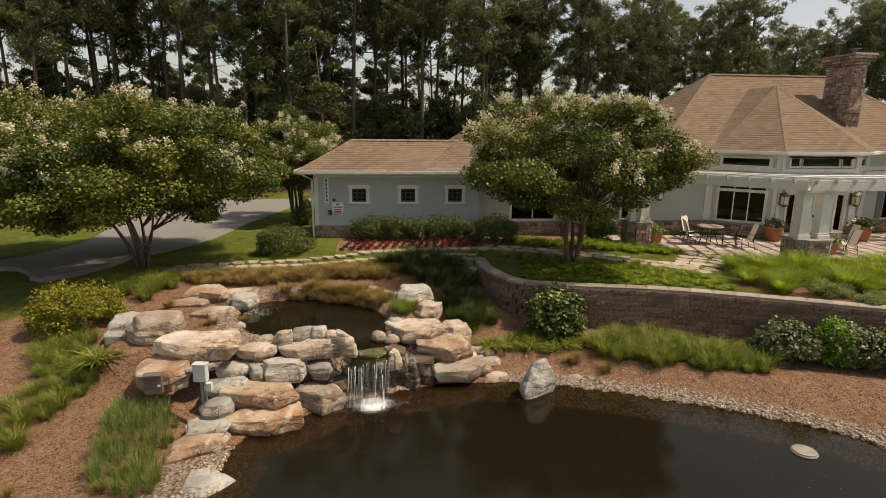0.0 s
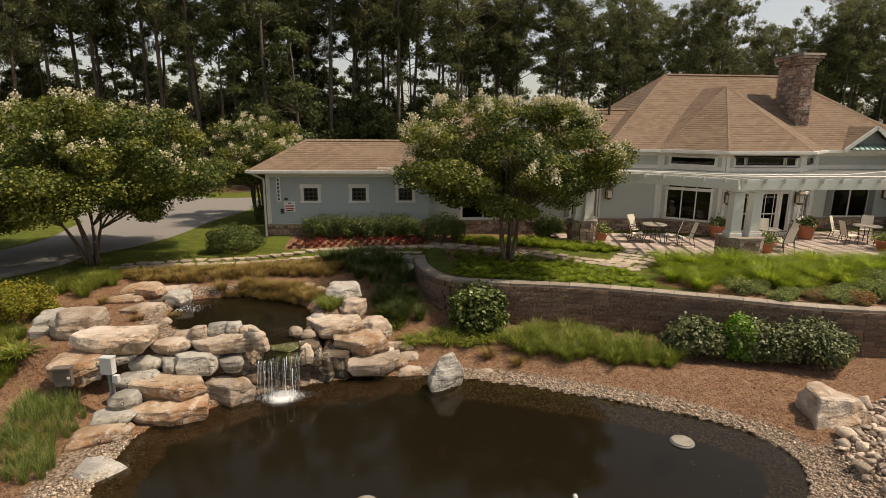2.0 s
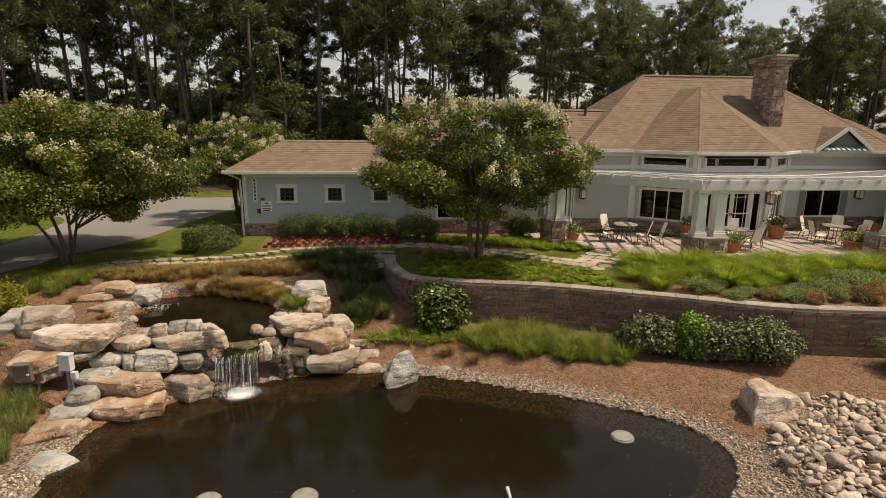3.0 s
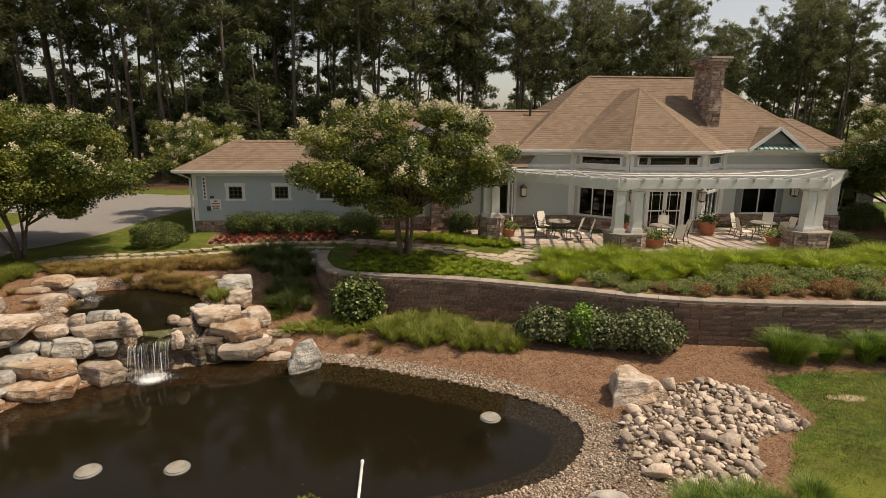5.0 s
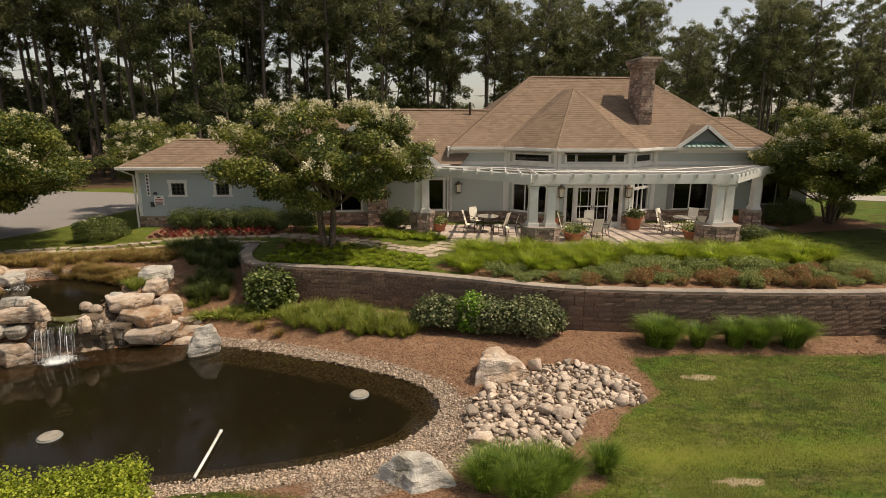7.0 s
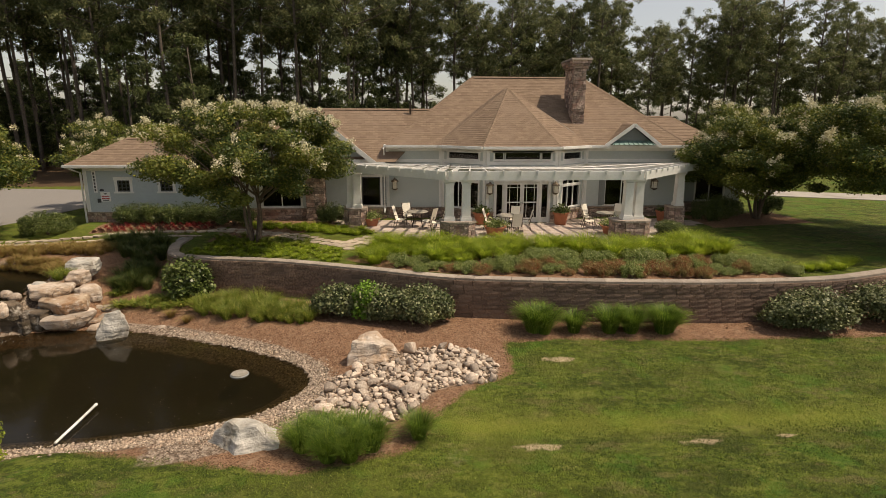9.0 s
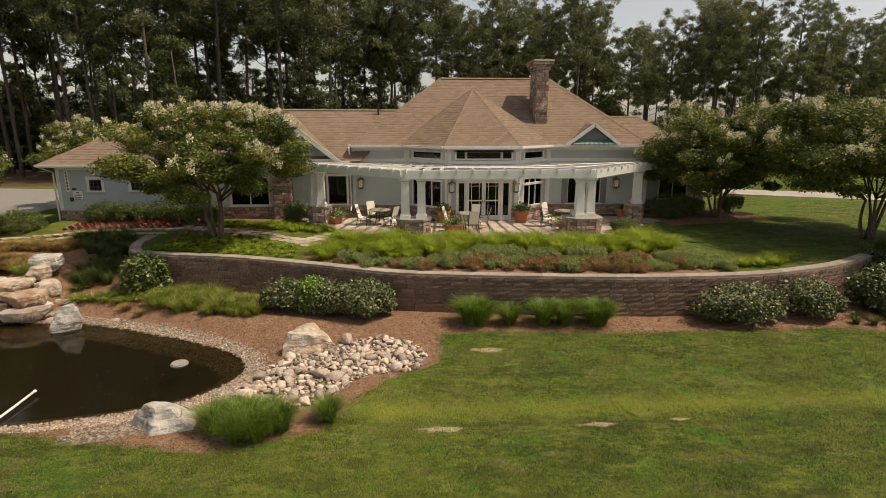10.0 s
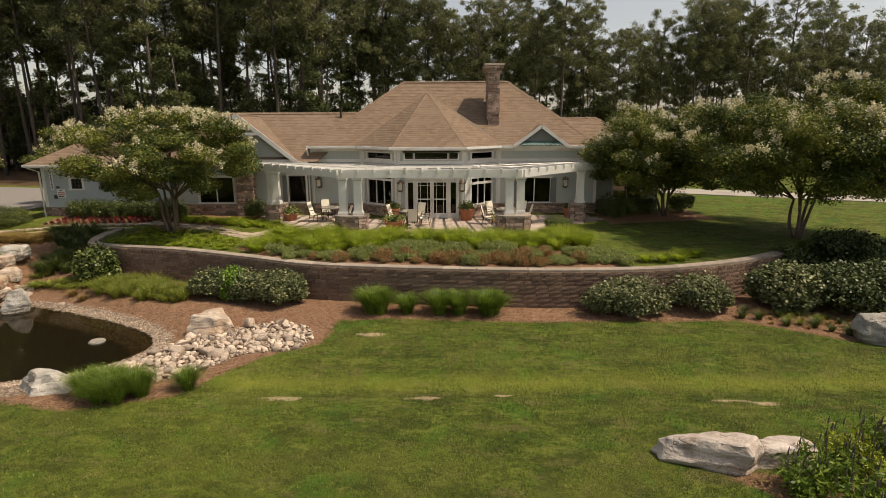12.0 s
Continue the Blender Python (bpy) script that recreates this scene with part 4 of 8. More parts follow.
def house_wall(name, w, z0, z1, holes, material, stone=STONE, out=0.0):
    s = Shape()
    boards(s, w[0], w[1], stone, z1, holes, out)
    ob = part(name, s, material, house)
    spans = [(0.0, length_of(w))]
    for a, e, c, d in holes:
        if c < stone - 0.1:
            spans = [r for u, v in spans for r in ((u, min(v, a)), (max(u, e), v)) if r[1] - r[0] > 0.05]
    dx = Vector((w[1][0] - w[0][0], w[1][1] - w[0][1])).normalized()
    for u, v in spans:
        b = Shape()
        flat_on(b, w[0], w[1], u, v, z0, stone, -0.12, 0.02)
        part("backing", b, M_MORTAR, ob)
        k = Shape()
        stones(k, Vector(w[0]) + dx * u, Vector(w[0]) + dx * v, z0, stone - 0.05, 0.05, rng_h)
        part("stone_facing", k, M_VENEER, ob, "brown ledge stone facing")
        c = Shape()
        flat_on(c, w[0], w[1], u, v, stone - 0.05, stone + 0.02, -0.05, 0.13)
        part("stone_ledge", c, M_CAP, ob)
    return ob


def trim_board(w, u0, u1, z0, z1, out=0.045):
    s = Shape()
    flat_on(s, w[0], w[1], u0, u1, z0, z1, -0.05, out)
    return part("trim_board", s, M_WHITE, house)


L = length_of
house_wall("wall", main_wall_l, 1.3, EZ, [], M_SIDING)
bl_n = L(bay_l)
house_wall("wall", bay_l, 1.3, EZ, [(0.45, bl_n - 0.45, 2.34, 3.86), (0.45, bl_n - 0.45, 4.78, 5.14)], M_SIDING)
window(house, *bay_l, 0.45, bl_n - 0.45, 2.34, 3.62, 3, 1)
window(house, *bay_l, 0.45, bl_n - 0.45, 3.68, 3.84, 3, 1, 0.05, False)
window(house, *bay_l, 0.45, bl_n - 0.45, 4.80, 5.12, 1, 1, 0.12, False)
bf_n = L(bay_f)
house_wall("wall", bay_f, 1.3, EZ, [(0.40, 3.26, 1.3, 3.80), (0.40, 3.24, 4.78, 5.16)], M_SIDING)
window(house, *bay_f, 0.42, 0.84, 4.82, 5.14, 1, 1, 0.08, False)
window(house, *bay_f, 0.95, 2.65, 4.82, 5.14, 1, 1, 0.08, False)
window(house, *bay_f, 2.76, 3.2, 4.82, 5.14, 1, 1, 0.08, False)
br_n = L(bay_r)
house_wall("wall", bay_r, 1.3, EZ, [(0.5, br_n - 0.5, 2.34, 3.80), (0.5, br_n - 0.5, 4.78, 5.14)], M_SIDING)
window(house, *bay_r, 0.5, br_n - 0.5, 2.36, 3.42, 3, 1, sill=True)
window(house, *bay_r, 0.5, br_n - 0.5, 3.50, 3.74, 3, 1, 0.04, False)
window(house, *bay_r, 0.5, br_n - 0.5, 4.80, 5.12, 1, 1, 0.12, False)
house_wall("wall", main_wall_r, 1.3, EZ, [(1.2, 2.95, 2.28, 3.66)], M_SIDING)
window(house, *main_wall_r, 1.2, 2.95, 2.30, 3.64, 2, 1)
for w, n in ((main_wall_l, L(main_wall_l)), (bay_l, bl_n), (bay_f, bf_n), (bay_r, br_n), (main_wall_r, L(main_wall_r))):
    trim_board(w, 0.0, 0.16, STONE, EZ - 0.16)
    trim_board(w, n - 0.16, n, STONE, EZ - 0.16)
    trim_board(w, 0.16, n - 0.16, EZ - 0.30, EZ - 0.02, 0.05)
    trim_board(w, 0.16, n - 0.16, 4.55, 4.72, 0.05)
for u0, u1 in ((0.84, 1.17), (2.98, 3.31)):
    s = Shape()
    flat_on(s, *main_wall_r, u0, u1, 2.28, 3.66, 0.0, 0.05)
    for k in range(14):
        flat_on(s, *main_wall_r, u0 + 0.04, u1 - 0.04, 2.34 + k * 0.092, 2.40 + k * 0.092, 0.05, 0.062)
    part("shutter", s, M_SHUTTER, house, "grey louvred shutter")

# french doors between side lights
doors = Shape()
flat_on(doors, *bay_f, 0.40, 0.50, FLOOR, 3.72, -0.1, 0.05)
flat_on(doors, *bay_f, 3.16, 3.26, FLOOR, 3.72, -0.1, 0.05)
flat_on(doors, *bay_f, 0.34, 3.32, 3.72, 3.88, -0.1, 0.07)
flat_on(doors, *bay_f, 0.88, 0.98, FLOOR, 3.72, -0.1, 0.03)
flat_on(doors, *bay_f, 2.68, 2.78, FLOOR, 3.72, -0.1, 0.03)
part("door_frame", doors, M_WHITE, house)
for a, b in ((0.50, 0.88), (0.98, 1.83), (1.83, 2.68), (2.78, 3.16)):
    s = Shape()
    m = 0.10 if b - a > 0.5 else 0.05
    flat_on(s, *bay_f, a + 0.005, a + m, FLOOR + 0.02, 3.70, -0.06, -0.01)
    flat_on(s, *bay_f, b - m, b - 0.005, FLOOR + 0.02, 3.70, -0.06, -0.01)
    flat_on(s, *bay_f, a + m, b - m, FLOOR + 0.02, FLOOR + 0.28, -0.06, -0.01)
    flat_on(s, *bay_f, a + m, b - m, 3.58, 3.70, -0.06, -0.01)
    if b - a > 0.5:
        flat_on(s, *bay_f, a + m, b - m, 2.66, 2.72, -0.055, -0.012)
        for i in (1, 2):
            u = a + m + (b - a - 2 * m) * (0.2 if i == 1 else 0.8)
            flat_on(s, *bay_f, u - 0.012, u + 0.012, FLOOR + 0.28, 3.58, -0.05, -0.02)
        flat_on(s, *bay_f, a + m, b - m, 3.42, 3.445, -0.05, -0.02)
        leaf = part("door", s, M_WHITE, house, "white glazed french door")
        k = Shape()
        u = b - 0.05 if a < 1.5 else a + 0.05
        flat_on(k, *bay_f, u - 0.012, u + 0.012, 2.60, 2.72, -0.01, 0.05)
        part("handle", k, M_METAL, leaf)
    else:
        leaf = part("side_light", s, M_WHITE, house)
    g = Shape()
    flat_on(g, *bay_f, a + m, b - m, FLOOR + 0.28, 3.58, -0.045, -0.035)
    part("pane", g, M_GLASS, leaf)

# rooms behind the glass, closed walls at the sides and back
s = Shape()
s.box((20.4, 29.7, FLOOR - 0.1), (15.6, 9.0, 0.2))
# the rooms' dimness is put into this floor's colour
part("room_floor", s, M_ROOM_DIM, house)
s = Shape()
s.box((20.4, 34.0, 3.5), (16.0, 0.2, 3.9)).box((28.3, 29.55, 3.5), (0.2, 8.7, 3.9)).box((12.5, 29.55, 3.5), (0.2, 8.7, 3.9)).box((20.4, 29.0, 3.5), (15.0, 0.12, 3.9))
s.box((5.5, 31.4, 3.2), (15.5, 0.2, 3.2)).box((-2.3, 26.2, 2.9), (0.2, 3.3, 3.1)).box((1.2, 27.95, 2.9), (7.0, 0.2, 3.1)).box((9.0, 28.4, 3.0), (6.0, 0.12, 3.4))
part("back_wall", s, M_SIDING, house)

# main roof
A, B, C, D = (12.45, 24.5, EZ), (28.4, 24.5, EZ), (28.4, 34.3, EZ), (12.45, 34.3, EZ)
R0, R1 = (17.3, 29.4, 9.14), (23.8, 29.4, 9.14)
roof_slope(house, A, B, R1, R0, "weathered brown shingle roof slope")
roof_slope(house, B, C, R1, R1)
roof_slope(house, C, D, R0, R1)
roof_slope(house, D, A, R0, R0)
for a, b in ((A, R0), (B, R1), (R0, R1)):
    caps(house, a, b)
for p, q in ((A, (15.05, 24.5)), ((22.95, 24.5), B), (B, C), (D, A)):
    eave(house, p[:2], q[:2], EZ)
# bay roof
E0, E1, E2, E3 = (15.05, 24.5, EZ), (17.15, 22.75, EZ), (20.95, 22.75, EZ), (22.95, 24.5, EZ)
AP, AB = (18.9, 26.35, 8.37), (18.9, 28.35, 8.37)
V0, V3 = (15.05, 25.4, EZ + 0.3), (22.95, 25.4, EZ + 0.3)
roof_slope(house, E0, E1, AP, AP)
roof_slope(house, E1, E2, AP, AP)
roof_slope(house, E2, E3, AP, AP)
roof_slope(house, V0, E0, AP, AB)
roof_slope(house, E3, V3, AB, AP)
for a in (E0, E1, E2, E3):
    caps(house, a, AP, 0.12)
for p, q in ((E0, E1), (E1, E2), (E2, E3)):
    eave(house, p[:2], q[:2], EZ)
# soffits
s = Shape()
s.add([(12.45, 24.5, EZ - 0.15), (28.4, 24.5, EZ - 0.15), (28.4, 25.1, EZ - 0.15), (12.45, 25.1, EZ - 0.15)], [(3, 2, 1, 0)])
s.add([(15.05, 24.5, EZ - 0.146), (17.15, 22.75, EZ - 0.146), (20.95, 22.75, EZ - 0.146), (22.95, 24.5, EZ - 0.146)], [(3, 2, 1, 0)])
part("soffit", s, M_WHITE, house)

# small gable over the eave, with a copper strip roof at its foot
GA, GB, GT = (23.75, 24.42), (26.5, 24.42), (25.12, 24.42)
gz = 6.42
roof_slope(house, (GA[0], GA[1] - 0.15, EZ + 0.02), (GA[0], 25.9, EZ + 0.02), (GT[0], 26.0, gz + 0.12), (GT[0], GT[1] - 0.15, gz + 0.12))
roof_slope(house, (GB[0], 25.9, EZ + 0.02), (GB[0], GB[1] - 0.15, EZ + 0.02), (GT[0], GT[1] - 0.15, gz + 0.12), (GT[0], 26.0, gz + 0.12))
s = Shape()
s.add([(GA[0] + 0.15, 24.5, EZ), (GB[0] - 0.15, 24.5, EZ), (GT[0], 24.5, gz), (GA[0] + 0.15, 24.6, EZ), (GB[0] - 0.15, 24.6, EZ), (GT[0], 24.6, gz)], [(0, 1, 2), (5, 4, 3), (0, 3, 4, 1), (1, 4, 5, 2), (2, 5, 3, 0)])
gable_face = part("gable", s, M_SHUTTER, house, "grey-green boarded gable")
for k in range(7):
    z = EZ + 0.06 + k * 0.13
    w = (gz - z) / (gz - EZ) * 1.15
    part("board", Shape().box((GT[0], 24.488, z), (2 * w, 0.02, 0.10)), M_SHUTTER, gable_face)
s = Shape()
for sx in (-1, 1):
    s.beam((GT[0] + sx * 1.44, 24.26, EZ - 0.02), (GT[0], 24.26, gz + 0.06), 0.05, 0.17)
part("rake_board", s, M_WHITE, gable_face)
s = Shape()
s.add([(GA[0] + 0.25, 24.15, EZ + 0.03), (GB[0] - 0.25, 24.15, EZ + 0.03), (GB[0] - 0.45, 24.48, EZ + 0.24), (GA[0] + 0.45, 24.48, EZ + 0.24)], [(0, 1, 2, 3)])
for k in range(9):
    x = GA[0] + 0.35 + k * (GB[0] - GA[0] - 0.7) / 8
    s.beam((x, 24.14, EZ + 0.05), (GT[0] + (x - GT[0]) * 0.86, 24.48, EZ + 0.26), 0.03, 0.04)
part("metal_skirt", s, M_COPPER, gable_face, "green copper standing-seam strip")

# chimney: narrow to the front, deep along the roof
CX0, CX1, CY0, CY1 = 22.33, 22.95, 25.92, 27.6
CXM, CYM = (CX0 + CX1) / 2, (CY0 + CY1) / 2
chimney = part("chimney", Shape().box((CXM, CYM, 8.0), (CX1 - CX0 - 0.06, CY1 - CY0 - 0.06, 3.8)), M_MORTAR, house, "stone chimney with a corbelled stone cap")


def chimney_ring(g):
    return ((CX0 - g, CY0 - g), (CX1 + g, CY0 - g)), ((CX1 + g, CY0 - g), (CX1 + g, CY1 + g)), ((CX1 + g, CY1 + g), (CX0 - g, CY1 + g)), ((CX0 - g, CY1 + g), (CX0 - g, CY0 - g))


s = Shape()
for p, q in chimney_ring(0.0):
    stones(s, p, q, 6.1, 9.35, 0.0, rng_h, 0.10, 0.22, 0.14, 0.42, 0.05)
part("stone_facing", s, M_VENEER, chimney)
s = Shape()
for z, h, g in ((9.35, 0.12, 0.06), (9.47, 0.14, 0.13), (9.61, 0.14, 0.20)):
    for p, q in chimney_ring(g):
        stones(s, p, q, z, z + h, 0.0, rng_h, h, h, 0.25, 0.6, 0.03)
    s.box((CXM, CYM, z + h / 2), (CX1 - CX0 - 0.06 + 2 * g, CY1 - CY0 - 0.06 + 2 * g, h - 0.01))
part("corbel", s, M_VENEER, chimney)
s = Shape()
s.box((CXM, CYM, 9.81), (CX1 - CX0 + 0.50, CY1 - CY0 + 0.50, 0.10), 0, 0.97)
part("chimney_cap", s, M_CAP, chimney)
flue = Shape().tube([(CXM, CYM - 0.3, 9.85), (CXM, CYM - 0.3, 10.08)], [0.10, 0.10], 10)
flue.box((CXM, CYM - 0.3, 10.11), (0.36, 0.36, 0.03))
part("flue_cap", flue, M_SHUTTER, chimney, "small grey metal flue cover")

# left wing: front gable over a stone pier, roof joining the main block
WZ = 4.62
wing_w = ((4.6, 24.75), (12.4, 24.75))
house_wall("wall", wing_w, 1.3, WZ + 0.1, [(1.5, 3.4, 2.30, 3.75), (6.55, 7.5, 2.34, 3.84)], M_SIDING)
window(house, *wing_w, 1.5, 3.4, 2.32, 3.72, 2, 1)
window(house, *wing_w, 6.55, 7.5, 2.36, 3.82, 1, 1, dark=True)
for u0, u1 in ((6.20, 6.44), (7.61, 7.80)):
    s = Shape()
    flat_on(s, *wing_w, u0, u1, 2.34, 3.84, 0.0, 0.05)
    for k in range(15):
        flat_on(s, *wing_w, u0 + 0.03, u1 - 0.03, 2.40 + k * 0.094, 2.46 + k * 0.094, 0.05, 0.062)
    part("shutter", s, M_SHUTTER, house, "grey louvred shutter")
WA, WD = (2.3, 24.25, WZ), (2.3, 31.8, WZ)
WR0, WR1 = (6.1, 28.0, 7.28), (15.6, 28.0, 7.28)
roof_slope(house, WA, (12.9, 24.25, WZ), (15.6, 28.0, 7.28), WR0)
roof_slope(house, WD, WA, WR0, WR0)
roof_slope(house, (14, 31.8, WZ), WD, WR0, WR1)
caps(house, WA, WR0)
caps(house, WR0, WR1)
eave(house, (11.7, 24.25), (12.4, 24.25), WZ)
eave(house, (2.3, 24.25), (5.6, 24.25), WZ)
gx_, gyf = 8.72, 24.1
gap_z = 7.14
for sx in (-1, 1):
    foot, top = gx_ + sx * 3.15, gx_
    if sx < 0:
        roof_slope(house, (foot, 27.6, WZ), (foot, gyf, WZ), (top, gyf, gap_z), (top, 27.7, gap_z))
    else:
        roof_slope(house, (foot, gyf, WZ), (foot, 27.6, WZ), (top, 27.7, gap_z), (top, gyf, gap_z))
caps(house, (gx_, gyf, gap_z), (gx_, 27.7, gap_z), 0.12)
s = Shape()
s.add([(gx_ - 2.85, 24.66, WZ), (gx_ + 2.85, 24.66, WZ), (gx_, 24.66, gap_z), (gx_ - 2.85, 24.74, WZ), (gx_ + 2.85, 24.74, WZ), (gx_, 24.74, gap_z)], [(0, 1, 2), (5, 4, 3), (0, 3, 4, 1), (1, 4, 5, 2), (2, 5, 3, 0)])
gable = part("gable", s, M_SIDING, house, "clapboard gable with a white truss")
z = WZ
while z < gap_z - 0.2:
    w = (gap_z - z) / (gap_z - WZ) * 2.85
    w2 = (gap_z - z - 0.125) / (gap_z - WZ) * 2.85
    part("board", Shape().add([(gx_ - w, 24.60, z), (gx_ + w, 24.60, z), (gx_ + w2, 24.62, z + 0.125), (gx_ - w2, 24.62, z + 0.125), (gx_ - w, 24.65, z), (gx_ + w, 24.65, z)], [(0, 1, 2, 3), (4, 5, 1, 0)]), M_SIDING, gable)
    z += 0.125
s = Shape()
for sx in (-1, 1):
    s.beam((gx_ + sx * 3.2, gyf - 0.02, WZ - 0.10), (gx_, gyf - 0.02, gap_z - 0.06), 0.06, 0.22)
s.beam((gx_ - 1.15, gyf, 6.12), (gx_ + 1.15, gyf, 6.12), 0.10, 0.14)
s.beam((gx_, gyf, 6.12), (gx_, gyf, 7.0), 0.10, 0.12)
for sx in (-1, 1):
    s.beam((gx_ + sx * 0.15, gyf, 6.18), (gx_ + sx * 0.55, gyf, 6.62), 0.08, 0.10)
part("gable_truss", s, M_WHITE, gable)
s = Shape()
s.box((8.85, 24.45, 2.6), (0.85, 0.5, 2.5))
pier = part("stone_pier", s, M_MORTAR, house)
s = Shape()
for p, q in (((8.4, 24.18), (9.3, 24.18)), ((9.3, 24.18), (9.3, 24.72)), ((8.4, 24.72), (8.4, 24.18))):
    stones(s, p, q, 1.4, 3.85, 0.0, rng_h, 0.1, 0.22, 0.15, 0.45, 0.05)
part("stone_facing", s, M_VENEER, pier)
s = Shape().box((8.85, 24.45, 3.9), (1.05, 0.72, 0.12))
part("stone_ledge", s, M_CAP, pier)
s = Shape().box((8.85, 24.45, 4.3), (0.5, 0.4, 0.7))
part("post", s, M_WHITE, pier)
s = Shape().beam((5.7, 24.4, 4.62), (11.75, 24.4, 4.62), 0.3, 0.24)
part("gable_beam", s, M_WHITE, gable)
# downspout on the corner
s = Shape()
s.tube([(12.32, 24.45, 5.3), (12.32, 24.72, 5.0), (12.32, 24.72, 2.3), (12.32, 24.5, 2.0)], [0.045] * 4, 8)
part("downspout", s, M_WHITE, house)
# roof vents
s = Shape()
s.tube([(13.7, 27.6, 7.0), (13.7, 27.6, 7.65)], [0.06, 0.06], 8)
part("vent_pipe", s, M_METAL, house)

# garage wing
gar_w = ((-2.45, 24.4), (4.6, 24.4))
garage_holes = [(1.56, 2.20, 3.14, 3.74), (3.63, 4.27, 3.14, 3.74), (5.65, 6.29, 3.14, 3.74)]
house_wall("wall", gar_w, 1.2, 4.45, garage_holes, M_BLUE, 2.14)
for a, b, c, d in garage_holes:
    window(house, *gar_w, a + 0.02, b - 0.02, c + 0.02, d - 0.02, 3, 3, 0.13, dark=True)
trim_board(gar_w, 0.0, 0.16, 2.16, 4.4)
trim_board(gar_w, 0.16, 7.0, 4.2, 4.42)
gl_w = ((-2.45, 27.9), (-2.45, 24.4))
house_wall("wall", gl_w, 1.2, 4.45, [], M_BLUE, 2.14)
GZ0 = 4.5
gA, gB, gC, gD = (-3.05, 24.0, GZ0), (6.0, 24.0, GZ0), (6.0, 28.2, GZ0), (-3.05, 28.2, GZ0)
gR0, gR1 = (-0.95, 26.1, 5.72), (6.0, 26.1, 5.72)
roof_slope(house, gA, gB, gR1, gR0)
roof_slope(house, gD, gA, gR0, gR0)
roof_slope(house, gC, gD, gR0, gR1)
caps(house, gA, gR0, 0.12)
caps(house, gR0, gR1, 0.14)
eave(house, gA[:2], (4.9, 24.0), GZ0)
eave(house, gD[:2], gA[:2], GZ0)
s = Shape()
s.add([(-3.05, 24.0, GZ0 - 0.14), (4.9, 24.0, GZ0 - 0.14), (4.9, 24.6, GZ0 - 0.14), (-3.05, 24.6, GZ0 - 0.14)], [(3, 2, 1, 0)])
part("soffit", s, M_WHITE, house)
s = Shape()
s.tube([(-2.9, 23.95, 4.36), (-2.52, 24.3, 4.1), (-2.52, 24.3, 1.4)], [0.045] * 3, 8)
part("downspout", s, M_WHITE, house)

# right wing, mostly behind the trees
rw = ((28.4, 26.4), (32.4, 26.4))
house_wall("wall", rw, 1.3, 4.6, [(1.4, 3.0, 2.3, 3.8)], M_SIDING)
window(house, *rw, 1.4, 3.0, 2.32, 3.78, 2, 1)
rr = ((32.4, 26.4), (32.4, 32))
house_wall("wall", rr, 1.3, 4.6, [], M_SIDING)
ra, rb, rc, rd = (27.2, 25.95, 4.62), (32.9, 25.95, 4.62), (32.9, 33.0, 4.62), (27.2, 33.0, 4.62)
t0, t1 = (27.2, 29.5, 6.95), (29.4, 29.5, 6.95)
roof_slope(house, ra, rb, t1, t0)
roof_slope(house, rb, rc, t1, t1)
roof_slope(house, rc, rd, t0, t1)
caps(house, rb, t1, 0.12)
caps(house, t0, t1, 0.12)
eave(house, ra[:2], rb[:2], 4.62)

# ---- retaining wall (its blocks come last) ----
WALL_TOP, WALL_FOOT = 1.60, 0.15
dense = spline(WALL_LINE, 4, False)
seg = np.hypot(*np.diff(dense, axis=0).T)
run = np.concatenate([[0], np.cumsum(seg)])


def along(u):
    """A plan point and the outward direction (towards the pond) at u metres along the wall."""
    x, y = np.interp(u, run, dense[:, 0]), np.interp(u, run, dense[:, 1])
    x2, y2 = np.interp(u + 0.05, run, dense[:, 0]), np.interp(u + 0.05, run, dense[:, 1])
    x1, y1 = np.interp(u - 0.05, run, dense[:, 0]), np.interp(u - 0.05, run, dense[:, 1])
    d = Vector((x2 - x1, y2 - y1, 0)).normalized()
    return Vector((x, y, 0)), d, Vector((d.y, -d.x, 0))


s = Shape()
us = np.linspace(0.05, run[-1] - 0.05, 120)
for i, u in enumerate(us):
    p, d, n = along(u)
    for o, z in ((-0.02, WALL_FOOT - 0.3), (-0.02, WALL_TOP), (-0.34, WALL_TOP), (-0.34, WALL_FOOT - 0.3)):
        s.v.append(tuple(p + n * o + Vector((0, 0, z))))
s.f = [(i * 4 + j, (i + 1) * 4 + j, (i + 1) * 4 + (j + 1) % 4, i * 4 + (j + 1) % 4) for i in range(len(us) - 1) for j in range(4)]
retaining_wall = tagged(part("retaining_wall", s, M_MORTAR), "curved brown split-face block retaining wall with pale cap stones", "wall", kind="structure")

# ---- pergola ----
pergola = thing("pergola", "white painted pergola on square columns and stone piers", "pergola", (0, 0, 0))
PIERS = [(11.0, 22.6), (15.62, 18.85), (23.05, 18.85), (26.85, 22.6)]
COL_Z, COL_T = 2.58, 4.28


def column(x, y, parent, w=0.36):
    s = Shape()
    s.box((x, y, COL_Z + 0.06), (w * 1.28, w * 1.28, 0.12)).box((x, y, COL_Z + 0.15), (w * 1.14, w * 1.14, 0.06))
    s.box((x, y, (COL_Z + COL_T) / 2 + 0.03), (w, w, COL_T - COL_Z - 0.30), 0, 0.90)
    s.box((x, y, COL_T - 0.16), (w * 1.08, w * 1.08, 0.05)).box((x, y, COL_T - 0.05), (w * 1.25, w * 1.25, 0.10))
    return part("column", s, M_WHITE, parent)


